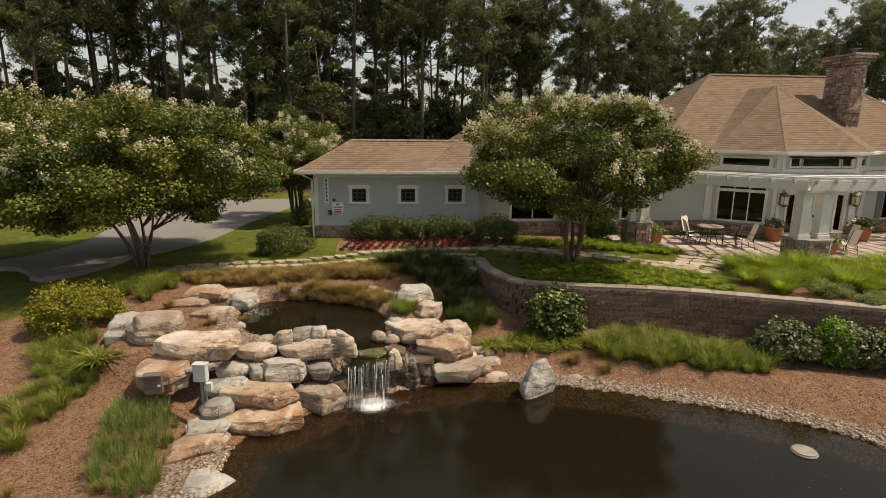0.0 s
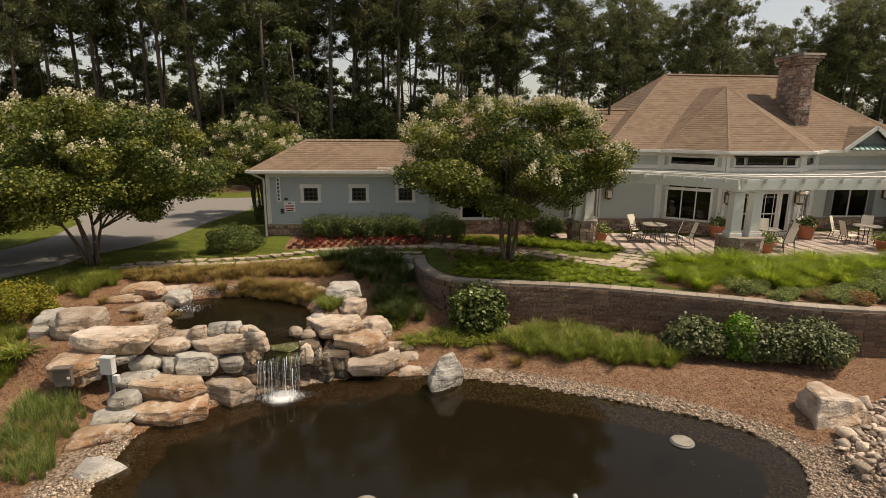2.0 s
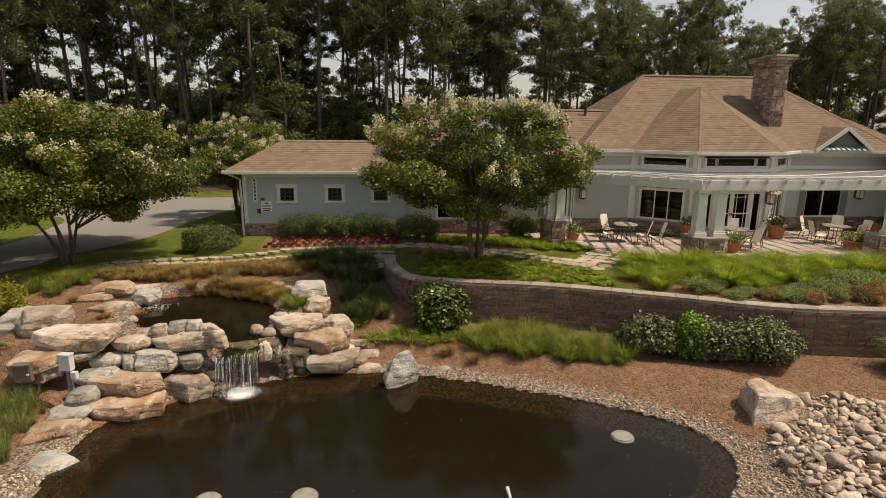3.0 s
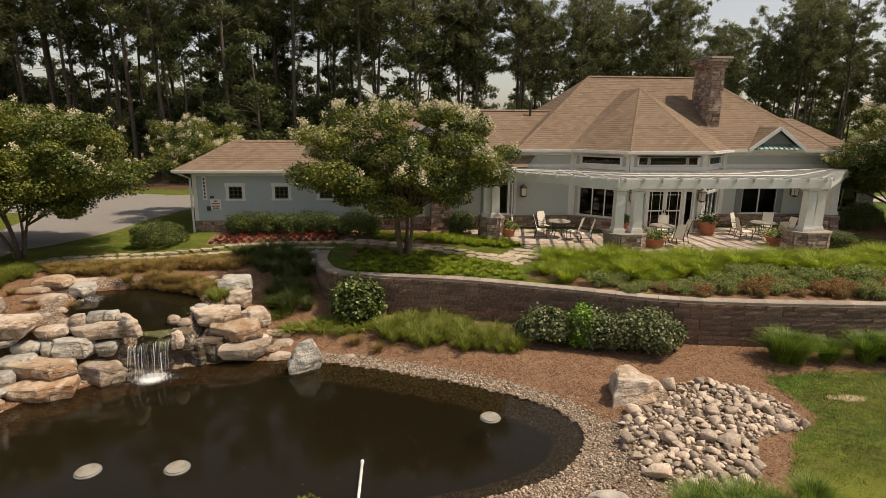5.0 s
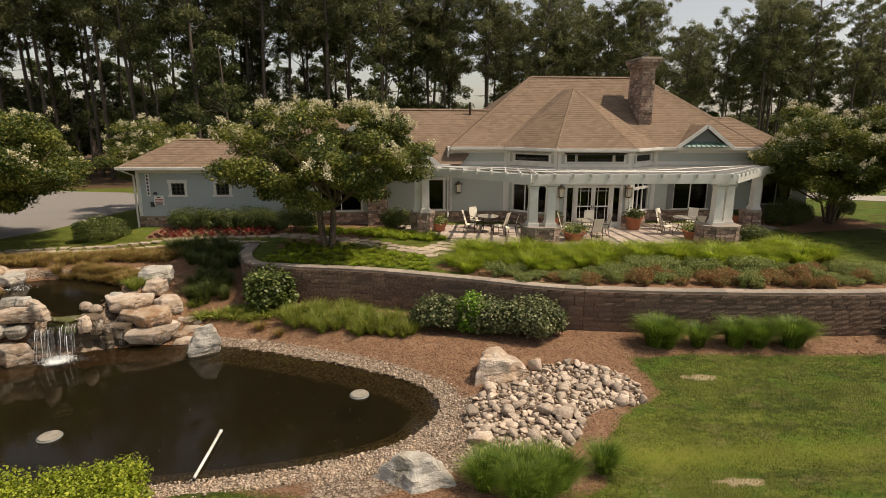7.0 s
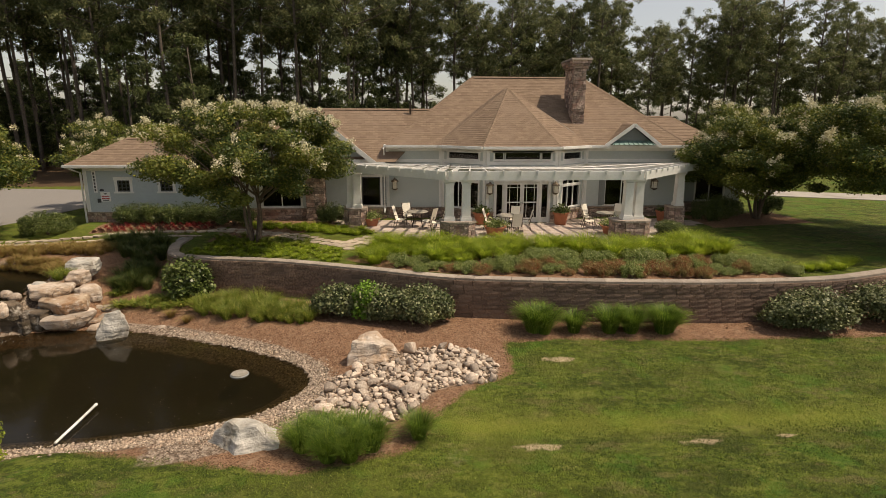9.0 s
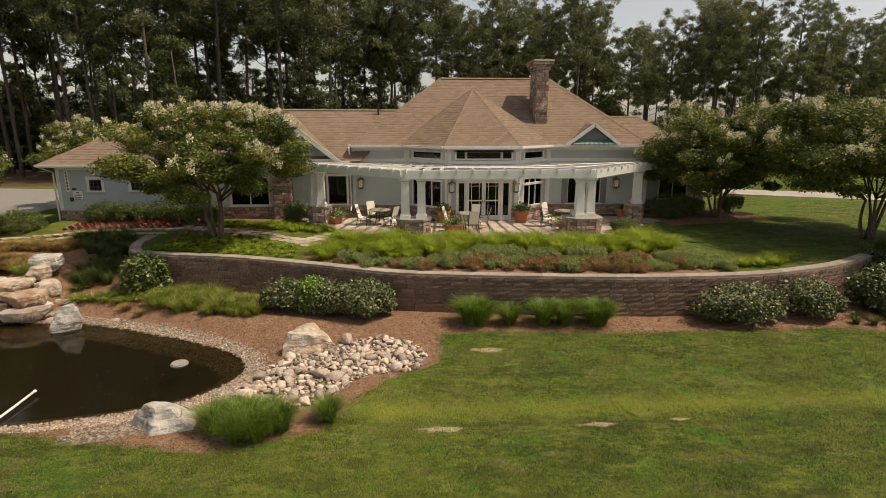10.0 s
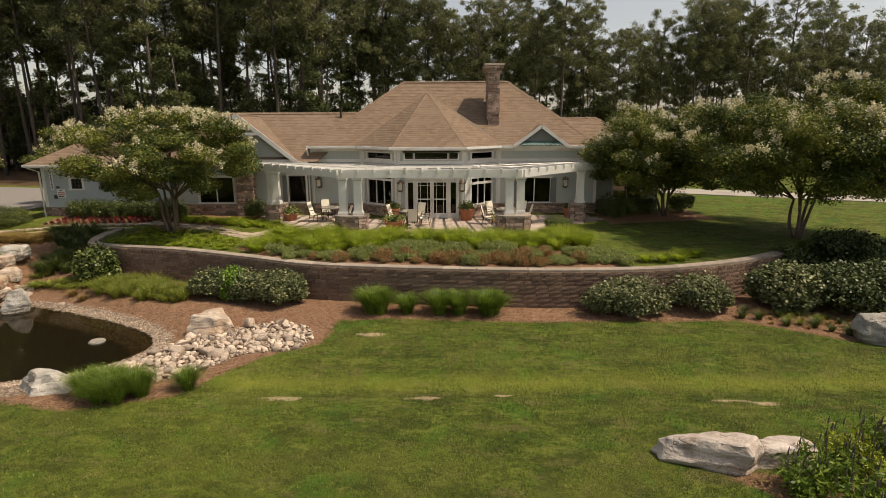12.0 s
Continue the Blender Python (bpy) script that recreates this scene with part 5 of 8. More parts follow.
rng_p = random.Random(9)
for i, (px, py) in enumerate(PIERS):
    dirs = {0: [(-0.2, 0.1), (0.12, -0.12)], 1: [(-0.35, 0.05), (0.34, 0.0)], 2: [(-0.2, 0.0), (0.32, 0.16)], 3: [(0.1, 0.05)]}[i]
    half_w, half_d = {0: (0.5, 0.42), 1: (0.68, 0.45), 2: (0.72, 0.48), 3: (0.36, 0.36)}[i]
    out = [(px - half_w, py + half_d), (px - half_w, py - half_d * 0.4), (px - half_w * 0.55, py - half_d), (px + half_w * 0.55, py - half_d), (px + half_w, py - half_d * 0.4), (px + half_w, py + half_d)]
    s = Shape().prism(out, 1.3, COL_Z - 0.08)
    stone_pier = part("pier", s, M_MORTAR, pergola, "ledge stone pier with a flat stone cap")
    k = Shape()
    for a in range(len(out)):
        stones(k, out[a], out[(a + 1) % len(out)], 1.35, COL_Z - 0.08, 0.03, rng_p, 0.09, 0.2, 0.14, 0.45, 0.04)
    part("stone_facing", k, M_VENEER, stone_pier)
    c = Shape().prism([(px + (x - px) * 1.12, py + (y - py) * 1.14) for x, y in out], COL_Z - 0.08, COL_Z)
    part("pier_cap", c, M_CAP, stone_pier)
    for dx, dy in dirs:
        column(px + dx, py + dy, pergola)
BZ0, BZ1 = COL_T, 4.63
front = [(9.6, 23.35), (11.0, 22.55), (15.2, 18.75), (23.35, 18.75), (26.9, 22.4), (28.0, 23.3)]
s = Shape()
for a, b in zip(front[:-1], front[1:]):
    for o in (-0.15, 0.15):
        d = Vector((b[0] - a[0], b[1] - a[1], 0)).normalized()
        n = Vector((d.y, -d.x, 0)) * o
        part("beam", Shape().beam((a[0] + n.x, a[1] + n.y, (BZ0 + BZ1) / 2), (b[0] + n.x, b[1] + n.y, (BZ0 + BZ1) / 2), 0.07, BZ1 - BZ0), M_WHITE, pergola)
# rafters fan out from the house over the beams
inner = [(9.8, 24.7), (12.0, 24.88), (15.3, 24.88), (17.38, 23.15), (20.95, 23.15), (22.85, 24.88), (26.0, 24.88), (28.2, 24.88)]


def on_line(line, f):
    pts = [Vector((*p, 0)) for p in line]
    ls = [0.0]
    for a, b in zip(pts[:-1], pts[1:]):
        ls.append(ls[-1] + (b - a).length)
    u = f * ls[-1]
    for i in range(len(pts) - 1):
        if u <= ls[i + 1] + 1e-6:
            return pts[i].lerp(pts[i + 1], (u - ls[i]) / (ls[i + 1] - ls[i]))
    return pts[-1]


NR = 31
for i in range(NR):
    f = (i + 0.5) / NR
    a, b = on_line(inner, f), on_line(front, f)
    d = (b - a).normalized()
    b = b + d * 0.30
    s = Shape()
    z = 4.60
    s.beam((a.x, a.y, z - 0.20), (b.x, b.y, z), 0.05, 0.16)
    part("rafter", s, M_WHITE, pergola)
for g in (0.45, 0.8):
    s = Shape()
    pts = [on_line(inner, f).lerp(on_line(front, f), g) for f in np.linspace(0.01, 0.99, 30)]
    s.tube([(p.x, p.y, 4.50 + 0.19 * g) for p in pts], [0.022] * len(pts), 4)
    part("purlin", s, M_WHITE, pergola)
# ledger on the house
for a, b in zip(inner[:-1], inner[1:]):
    part("ledger", Shape().beam((a[0], a[1], 4.40), (b[0], b[1], 4.40), 0.06, 0.22), M_WHITE, pergola)

# ---- trees ----
def limb(s, p, q, r0, r1, rng, bend=0.12, n=5, sides=7):
    p, q = Vector(p), Vector(q)
    pts, length = [], (q - p).length
    off = Vector((rng.uniform(-1, 1), rng.uniform(-1, 1), rng.uniform(-0.3, 0.5))) * bend * length
    for i in range(n):
        t = i / (n - 1)
        pts.append(p.lerp(q, t) + off * math.sin(math.pi * t) * (1 if i not in (0, n - 1) else 0))
    s.tube(pts, [r0 + (r1 - r0) * i / (n - 1) for i in range(n)], sides)
    return pts


def myrtle_tree(seed, at, radius, low, high, label, blossoms=260, per=330, dx=(0, 0)):
    """A many-stemmed crape myrtle: stems, limbs, a crown of leaf clumps with gaps, and cream flower heads."""
    rng, rn = random.Random(seed), np.random.RandomState(seed)
    tree = thing("crape_myrtle", label, "tree", at, group="crape myrtles")
    ground = at[2]
    mid = (low + high) / 2 - ground
    stems = rng.randint(5, 7)
    for k in range(stems):
        a = 2 * math.pi * (k + rng.uniform(-0.3, 0.3)) / stems
        base = (0.13 * math.cos(a), 0.13 * math.sin(a), -0.05)
        r = radius * rng.uniform(0.05, 0.14)
        fork = Vector((r * math.cos(a) + dx[0] * 0.4, r * math.sin(a) + dx[1] * 0.4, low - ground + rng.uniform(0.5, 1.2)))
        trunk = Shape()
        limb(trunk, base, fork, 0.085, 0.05, rng, 0.06, 6)
        stem = part("stem", trunk, M_MYRTLE, tree, smooth=True)
        for m in range(5):
            b = a + rng.uniform(-0.9, 0.9)
            rr = radius * rng.uniform(0.45, 0.95)
            zt = (high - ground) - (0.25 + 0.5 * (rr / radius) ** 2) * (high - low) * rng.uniform(0.5, 1.1)
            tip = Vector((rr * math.cos(b) + dx[0], rr * math.sin(b) + dx[1], max(zt, fork.z + 0.3)))
            branch = Shape()
            limb(branch, fork, tip, 0.04, 0.012, rng, 0.08, 5, 5)
            part("branch", branch, M_MYRTLE, stem, smooth=True)
    centres, heads = [], []
    count = int(130 * (radius / 4.2) ** 2 * ((high - low) / 4.5))
    for k in range(count):
        u = rng.random()
        a = rng.uniform(0, 2 * math.pi)
        ph = math.acos(1 - u * 1.75)
        lobes = 1 + 0.08 * math.sin(3 * a + seed) + 0.07 * math.sin(5 * a + 2 * seed)
        shell = rng.uniform(0.70, 1.0) if rng.random() < 0.70 else rng.uniform(0.25, 0.68)
        x = radius * lobes * shell * math.sin(ph) ** 0.8 * math.cos(a)
        y = radius * lobes * shell * math.sin(ph) ** 0.8 * math.sin(a)
        if math.cos(ph) < 0:
            x, y = x * (1 + 0.35 * math.cos(ph)), y * (1 + 0.35 * math.cos(ph))
        z = mid + (high - low) * 0.5 * shell * math.cos(ph) * (1.0 if math.cos(ph) > 0 else 0.80)
        centres.append((x + dx[0], y + dx[1], z))
        if math.cos(ph) > rng.uniform(-0.35, 0.55) and shell > 0.6:
            heads.append((x + dx[0], y + dx[1], z, x / radius, y / radius, max(math.cos(ph), 0)))
    centres = np.array(centres)
    near_ = np.sort(np.linalg.norm(centres[:, None] - centres[None], axis=2), axis=1)[:, 3]
    held = near_ < 1.55 * (radius / 4.2) ** 0.5
    heads = [h for h in heads if np.min(np.linalg.norm(centres[held] - np.array(h[:3]), axis=1)) < 0.05]
    centres = centres[held]
    size = rn.uniform(0.46, 0.98, len(centres)) * (radius / 4.2) ** 0.4
    size[centres[:, 2] < mid - 0.2 * (high - low)] *= 0.8
    n = int(2.15 * per) * len(centres)
    pick = rn.randint(0, len(centres), n)
    v = rn.normal(size=(n, 3))
    v /= np.linalg.norm(v, axis=1)[:, None]
    v *= (rn.random(n) ** 0.45)[:, None] * np.array([1.12, 1.12, 0.52])
    pos = centres[pick] + v * size[pick][:, None]
    tagged(new_part("crown", quads_mesh("crown", leaves(rn, pos, 0.098, 0.02, 0.5, 0.36, v * 1.3 + np.array([0, 0, 0.45])), M_MYRTLE_LEAF), tree))
    petals = []
    for k in range(int(0.78 * blossoms)):
        hx, hy, hz, nx, ny, nz = heads[rng.randrange(len(heads))]
        d = Vector((nx * 0.7 + rng.gauss(0, 0.55), ny * 0.7 + rng.gauss(0, 0.55), nz * 0.6 + 0.25 + rng.gauss(0, 0.4))).normalized()
        p = Vector((hx, hy, hz)) + Vector((d.x * 1.1, d.y * 1.1, d.z * 0.6)) * rng.uniform(0.50, 0.75) * (radius / 4.2) ** 0.4
        m = rng.randint(44, 96)
        t = rn.random(m)
        w = 0.098 * (1 - 0.6 * t)
        up = np.array(d * 0.6 + Vector((0, 0, 0.6)))
        c = np.array(p)[None] + up[None] * (t * 0.17)[:, None] + rn.normal(size=(m, 3)) * w[:, None]
        petals.append(leaves(rn, c, 0.062, 0.008, 0.8, 0.5))
    tagged(new_part("blossom", quads_mesh("blossom", np.concatenate(petals), M_BLOSSOM), tree), "cream-white flower heads")
    return tree


def new_part(name, mesh, parent):
    ob = new(name, mesh)
    ob.parent = parent
    return ob


myrtle_tree(1, (-8.2, 21.2, 1.2), 4.9, 2.0, 7.3, "broad crape myrtle in cream bloom with many stems beside the drive", 190, 430, (-0.5, 0.0))
myrtle_tree(2, (7.1, 19.3, 1.62), 3.8, 2.65, 7.35, "crape myrtle in cream bloom on the terrace before the wing", 230, 460)
myrtle_tree(3, (32.0, 24.0, 1.62), 4.4, 2.1, 7.5, "crape myrtle in bloom shading the corner of the house", 170, 430, (-0.5, -0.3))
myrtle_tree(4, (35.5, 18.0, 1.55), 5.1, 2.6, 8.2, "large dark crape myrtle in bloom on the side lawn", 240, 430)
myrtle_tree(5, (-4.3, 30.5, 1.35), 2.9, 2.3, 6.7, "crape myrtle in bloom behind the garage", 90, 420)
myrtle_tree(6, (-14.6, 20.4, 1.3), 3.2, 1.9, 6.2, "crape myrtle in bloom across the drive", 70, 360)


def pine_meshes(seed, tall):
    """Trunk and crown of a tall loblolly pine with a bare lower stem."""
    rng, rn = random.Random(seed), np.random.RandomState(seed)
    trunk, tufts = Shape(), []
    lean = Vector((rng.uniform(-0.6, 0.6), rng.uniform(-0.4, 0.4), tall))
    pts = [Vector((lean.x * t + 0.15 * math.sin(5 * t + seed), lean.y * t, tall * t - 0.2)) for t in np.linspace(0, 1, 9)]
    trunk.tube(pts, [0.155 * (1 - 0.8 * t) + 0.03 for t in np.linspace(0, 1, 9)], 7)
    n = rng.randint(26, 34)
    start = rng.uniform(0.50, 0.64)
    for k in range(n):
        t = start + (1 - start) * (k + rng.random()) / n
        i = min(int(t * 8), 7)
        p = pts[i].lerp(pts[i + 1], t * 8 - i)
        a = k * 2.4 + rng.uniform(-0.5, 0.5)
        f = (t - start) / (1 - start)
        r = (1.0 + 2.7 * math.sin(math.pi * min(f * 0.66 + 0.16, 1))) * rng.uniform(0.35, 1.2)
        q = p + Vector((r * math.cos(a), r * math.sin(a), rng.uniform(0.1, 2.3) + 0.5 * f))
        limb(trunk, p, q, 0.055, 0.015, rng, 0.1, 4, 4)
        for m in range(rng.randint(4, 6)):
            g = 0.45 + 0.6 * rng.random()
            c = p.lerp(q, min(g, 1.05)) + Vector((rng.uniform(-0.7, 0.7), rng.uniform(-0.7, 0.7), rng.uniform(-0.4, 0.6)))
            tufts.append((*c, rng.uniform(0.32, 0.78)))
    for k in range(14):
        t = rng.uniform(0.15, start)
        i = min(int(t * 8), 7)
        p = pts[i].lerp(pts[i + 1], t * 8 - i)
        a = rng.uniform(0, 6.28)
        r = rng.uniform(0.5, 1.8)
        limb(trunk, p, p + Vector((r * math.cos(a), r * math.sin(a), rng.uniform(-0.2, 0.5))), 0.03, 0.008, rng, 0.12, 4, 4)
    tufts = np.array(tufts)
    per = 82
    pick = np.repeat(np.arange(len(tufts)), per)
    v = rn.normal(size=(len(pick), 3))
    v /= np.linalg.norm(v, axis=1)[:, None]
    v *= (rn.random(len(pick)) ** 0.5)[:, None] * np.array([1.0, 1.0, 0.72])
    pos = tufts[pick, :3] + v * tufts[pick, 3:4]
    return trunk.mesh("trunk", M_BARK, True), quads_mesh("crown", slips(rn, pos, 0.28, 0.17, v * 1.2 + np.array([0, 0, 0.4])), M_NEEDLE, 3)


def broad_meshes(seed, tall, wide):
    """Trunk and crown of a slim woodland broadleaf."""
    rng, rn = random.Random(seed), np.random.RandomState(seed)
    trunk = Shape()
    top = Vector((rng.uniform(-0.5, 0.5), rng.uniform(-0.5, 0.5), tall * 0.86))
    stem = limb(trunk, (0, 0, -0.2), top, 0.17, 0.04, rng, 0.03, 8, 7)
    blobs = []
    for k in range(46):
        t = rng.uniform(0.18, 1.0)
        p = Vector((0, 0, 0)).lerp(top, t)
        a = rng.uniform(0, 6.28)
        r = wide * math.sin(math.pi * (0.12 + 0.82 * t)) * rng.uniform(0.45, 1.05)
        q = p + Vector((r * math.cos(a), r * math.sin(a), rng.uniform(0.0, tall * 0.12)))
        if k % 2 == 0:
            limb(trunk, p, q, 0.04, 0.012, rng, 0.1, 4, 4)
        blobs.append((*q, rng.uniform(0.45, 0.85)))
    blobs = np.array(blobs)
    per = 150
    pick = np.repeat(np.arange(len(blobs)), per)
    v = rn.normal(size=(len(pick), 3))
    v /= np.linalg.norm(v, axis=1)[:, None]
    v *= (rn.random(len(pick)) ** 0.5)[:, None] * np.array([1.1, 1.1, 0.7])
    return trunk.mesh("trunk", M_BARK, True), quads_mesh("crown", slips(rn, blobs[pick, :3] + v * blobs[pick, 3:4], 0.20, 0.40, v * 1.2 + np.array([0, 0, 0.4])), M_BROAD, 3)


def stand(kind, meshes, x, y, z, rz, s, label, group):
    tree = thing(kind, label, "tree", (x, y, z), rz, group)
    tree.scale = (s, s, s)
    for name, me in zip(("trunk", "crown"), meshes):
        new_part(name, me, tree)
    return tree


pines = [pine_meshes(20 + k, h) for k, h in enumerate((21.0, 22.5, 19.5, 21.5, 17.5))]
broads = [broad_meshes(40 + k, h, w) for k, (h, w) in enumerate(((12.0, 3.0), (9.0, 2.8), (14.5, 3.2), (6.5, 2.6)))]
rng_t = random.Random(77)
for row, (y0, step) in enumerate(((49, 5.4), (53.5, 5.4), (58.5, 5.6), (65, 6.4))):
    x = -62.0 - 8 * row
    while x < 92 + 8 * row:
        x += step * rng_t.uniform(0.35, 1.65) * (0.70 if x < -4 else 0.72)
        y = y0 + rng_t.uniform(-2.4, 2.4)
        tall = 1.08 - 0.34 * smooth_step(-4, 36, x) - 0.02 * smooth_step(34, 46, x)
        stand("pine_tree", pines[rng_t.randrange(5)], x, y, 1.35, rng_t.uniform(0, 6.28), tall * rng_t.uniform(0.86, 1.1), "tall dark pine with a bare lower trunk in the wood", "pine wood")
for k in range(206):
    x, y = (rng_t.uniform(-36, 34), rng_t.uniform(66, 82)) if k >= 176 else (rng_t.uniform(-46, 22), rng_t.uniform(60, 74)) if k >= 150 else (rng_t.uniform(-75, 100), rng_t.uniform(72, 84)) if k >= 124 else (rng_t.uniform(-65, 95), rng_t.uniform(52, 72)) if k < 66 else (rng_t.uniform(-12, 12), rng_t.uniform(46, 60)) if k < 84 else (rng_t.uniform(-60, -8), rng_t.uniform(58, 74))
    m = rng_t.randrange(4) if x > 6 or rng_t.random() < 0.6 or k >= 150 else (1, 3)[rng_t.randrange(2)]
    stand("woodland_tree", broads[m], x, y, 1.35, rng_t.uniform(0, 6.28), rng_t.uniform(0.75, 1.15), "leafy broadleaf tree among the pines", "broadleaf understorey")

# ---- grasses, shrubs and flowers ----
def tuft_mesh(seed, tall, spread, count, material, width=0.016, droop=0.55):
    """A clump of arching blades, each a tapered strip in three pieces."""
    rn = np.random.RandomState(seed)
    a = rn.uniform(0, 2 * np.pi, count)
    r0 = np.sqrt(rn.random(count)) * spread * 0.28
    base = np.stack([r0 * np.cos(a), r0 * np.sin(a), np.full(count, -0.03)], 1)
    out = np.stack([np.cos(a + rn.normal(0, 0.4, count)), np.sin(a + rn.normal(0, 0.4, count)), np.zeros(count)], 1)
    h = tall * rn.uniform(0.55, 1.08, count)
    reach = spread * rn.uniform(0.25, 1.0, count)
    side = np.cross(out, [0, 0, 1.0]) * width * rn.uniform(0.7, 1.3, count)[:, None]
    rings = []
    for t, w in ((0.0, 0.8), (0.4, 1.0), (0.75, 0.75), (1.0, 0.08)):
        c = base + out * (reach * t ** 1.8)[:, None]
        c[:, 2] += h * (t - droop * 0.5 * t ** 3)
        rings.append((c - side * w / 2, c + side * w / 2))
    quads = np.concatenate([np.stack([rings[k][0], rings[k][1], rings[k + 1][1], rings[k + 1][0]], 1) for k in range(3)])
    return quads_mesh("blades", quads, material)


def clump(kind, mesh, x, y, rz, s, label, group, z=None):
    ob = new(kind, mesh)
    ob.matrix_basis = place(x, y, ground_z(x, y) if z is None else z, rz, s)
    return tagged(ob, label, "grass", group)


def scatter(outline, gap, rng, tries=4000):
    """Plan points inside an outline, no two nearer than the gap."""
    pts, o = [], np.array(outline, float)
    lo, hi = o.min(0), o.max(0)
    for _ in range(tries):
        p = (rng.uniform(lo[0], hi[0]), rng.uniform(lo[1], hi[1]))
        if all((p[0] - q[0]) ** 2 + (p[1] - q[1]) ** 2 > gap * gap for q in pts):
            pts.append(p)
    d, inside = to_line(o, np.array([p[0] for p in pts]), np.array([p[1] for p in pts]))
    return [p for p, k in zip(pts, inside) if k]


FOUNTAIN = [tuft_mesh(300 + k, 0.62, 0.62, 900, M_GRASS, 0.0075) for k in range(4)]
TALL = [tuft_mesh(310 + k, 0.80, 0.50, 1300, M_MAIDEN, 0.007, 0.55) for k in range(3)]
SHORT = [tuft_mesh(320 + k, 0.46, 0.36, 400, M_MEADOW, 0.0065, 0.35) for k in range(3)]
REED = [tuft_mesh(330 + k, 0.66, 0.30, 110, M_REED, 0.0075, 0.25) for k in range(3)]
STRAW = [tuft_mesh(340 + k, 0.42, 0.36, 280, M_STRAW, 0.009, 0.5) for k in range(3)]
DAYLILY = [tuft_mesh(350 + k, 0.42, 0.52, 120, M_MEADOW, 0.028, 0.95) for k in range(3)]
DARKGRASS = [tuft_mesh(360 + k, 0.75, 0.55, 420, M_SHADE_TINTED, 0.010, 0.45) for k in range(2)]
LIRIOPE = [tuft_mesh(370 + k, 0.26, 0.3, 220, M_GRASS, 0.011, 0.7) for k in range(3)]
RUSTGRASS = tuft_mesh(380, 0.42, 0.34, 240, M_RUST, 0.008, 0.5)
rng_g = random.Random(21)


def bed(kind, meshes, outline, gap, s0, s1, label, group):
    for x, y in scatter(outline, gap, rng_g):
        clump(kind, meshes[rng_g.randrange(len(meshes))], x, y, rng_g.uniform(0, 6.28), rng_g.uniform(s0, s1), label, group)


bed("fountain_grass", FOUNTAIN, [(13.0, 17.8), (13.6, 15.7), (15.0, 15.1), (17.4, 15.4), (18.2, 16.4), (20.6, 16.3), (21.4, 15.6), (25.0, 15.7), (26.2, 16.6), (25.6, 18.0), (23.5, 17.9), (15, 18.0)], 0.56, 0.75, 1.6, "bright green fountain grass clump along the patio edge", "terrace grasses")
bed("fountain_grass", FOUNTAIN, [(11.2, 16.9), (12.3, 15.4), (13.2, 15.6), (13.6, 17.4), (12.8, 18.4), (12.0, 17.9)], 0.6, 1.0, 1.35, "bright green fountain grass clump beside the flagstone path", "terrace grasses")
bed("lawn_tuft", LIRIOPE, [(5.0, 17.4), (6.4, 16.85), (9.0, 16.3), (11.2, 15.5), (11.0, 17.4), (9.4, 18.6), (7.4, 19.4), (5.4, 20.3)], 0.30, 0.6, 1.0, "low light green grass tuft on the terrace", "terrace turf")
bed("lawn_tuft", SHORT, [(4.7, 20.9), (6.6, 20.5), (8.3, 19.6), (9.8, 18.5), (9.2, 17.8), (7.6, 18.8), (5.2, 19.8)], 0.42, 0.45, 0.75, "low green grass tuft under the crape myrtle", "terrace turf")
bed("lilyturf", LIRIOPE, [(8.0, 21.6), (9.4, 20.9), (11.6, 20.4), (12.0, 21.0), (10.4, 22.3), (8.8, 23.0), (5.8, 23.2), (5.6, 22.4)], 0.36, 1.0, 1.6, "low bright green lilyturf clump by the path", "lilyturf bed")
bed("fountain_grass", FOUNTAIN, [(26.6, 13.5), (29.2, 13.9), (29.6, 14.6), (27, 14.3)], 0.55, 0.6, 0.85, "bright green grass clump behind the wall cap", "terrace grasses")
for x, y, s in ((17.4, 12.0, 1.5), (17.7, 11.9, 1.4), (18.65, 11.9, 1.15), (19.75, 11.85, 1.4), (20.4, 11.8, 1.35), (21.4, 11.75, 1.45), (21.6, 11.85, 1.3)):
    clump("maiden_grass", TALL[rng_g.randrange(3)], x, y, rng_g.uniform(0, 6), s, "upright green grass clump at the foot of the block wall", "wall foot grasses")
for x, y, s in ((11.5, 5.72, 1.0), (11.85, 6.0, 1.0), (12.15, 5.68, 1.08), (12.55, 5.9, 1.05), (12.85, 5.68, 1.0), (12.05, 5.35, 0.95), (12.45, 5.35, 0.95), (13.75, 6.1, 0.9)):
    clump("maiden_grass", TALL[rng_g.randrange(3)], x, y, rng_g.uniform(0, 6), s, "dense bright green grass clump beside the cobbles", "shore grasses")
bed("meadow_grass", SHORT, [(6.0, 14.9), (7.2, 15.4), (9.0, 14.9), (10.3, 13.9), (10.4, 12.9), (9.2, 12.95), (8.0, 13.3), (6.6, 13.9)], 0.30, 0.6, 1.65, "fine upright green grass in the mulch bed", "mulch bed grasses")
bed("water_reed", REED, [(-5.2, 12.0), (-4.0, 12.0), (-3.45, 11.6), (-3.55, 10.7), (-3.2, 9.9), (-3.4, 9.4), (-4.2, 9.5), (-4.6, 10.0), (-4.8, 11.2)], 0.21, 0.55, 0.95, "blue-green upright reeds on the pond bank", "bank reeds")
bed("meadow_grass", SHORT, [(-8.5, 15.2), (-7.1, 15.4), (-5.7, 13.0), (-5.8, 12.0), (-6.1, 11.2), (-6.3, 10.6), (-7.4, 10.1), (-8.5, 11.5), (-7.2, 12.0), (-7.1, 13.1)], 0.34, 0.75, 1.2, "soft yellow-green grass mass on the bank", "bank grasses")
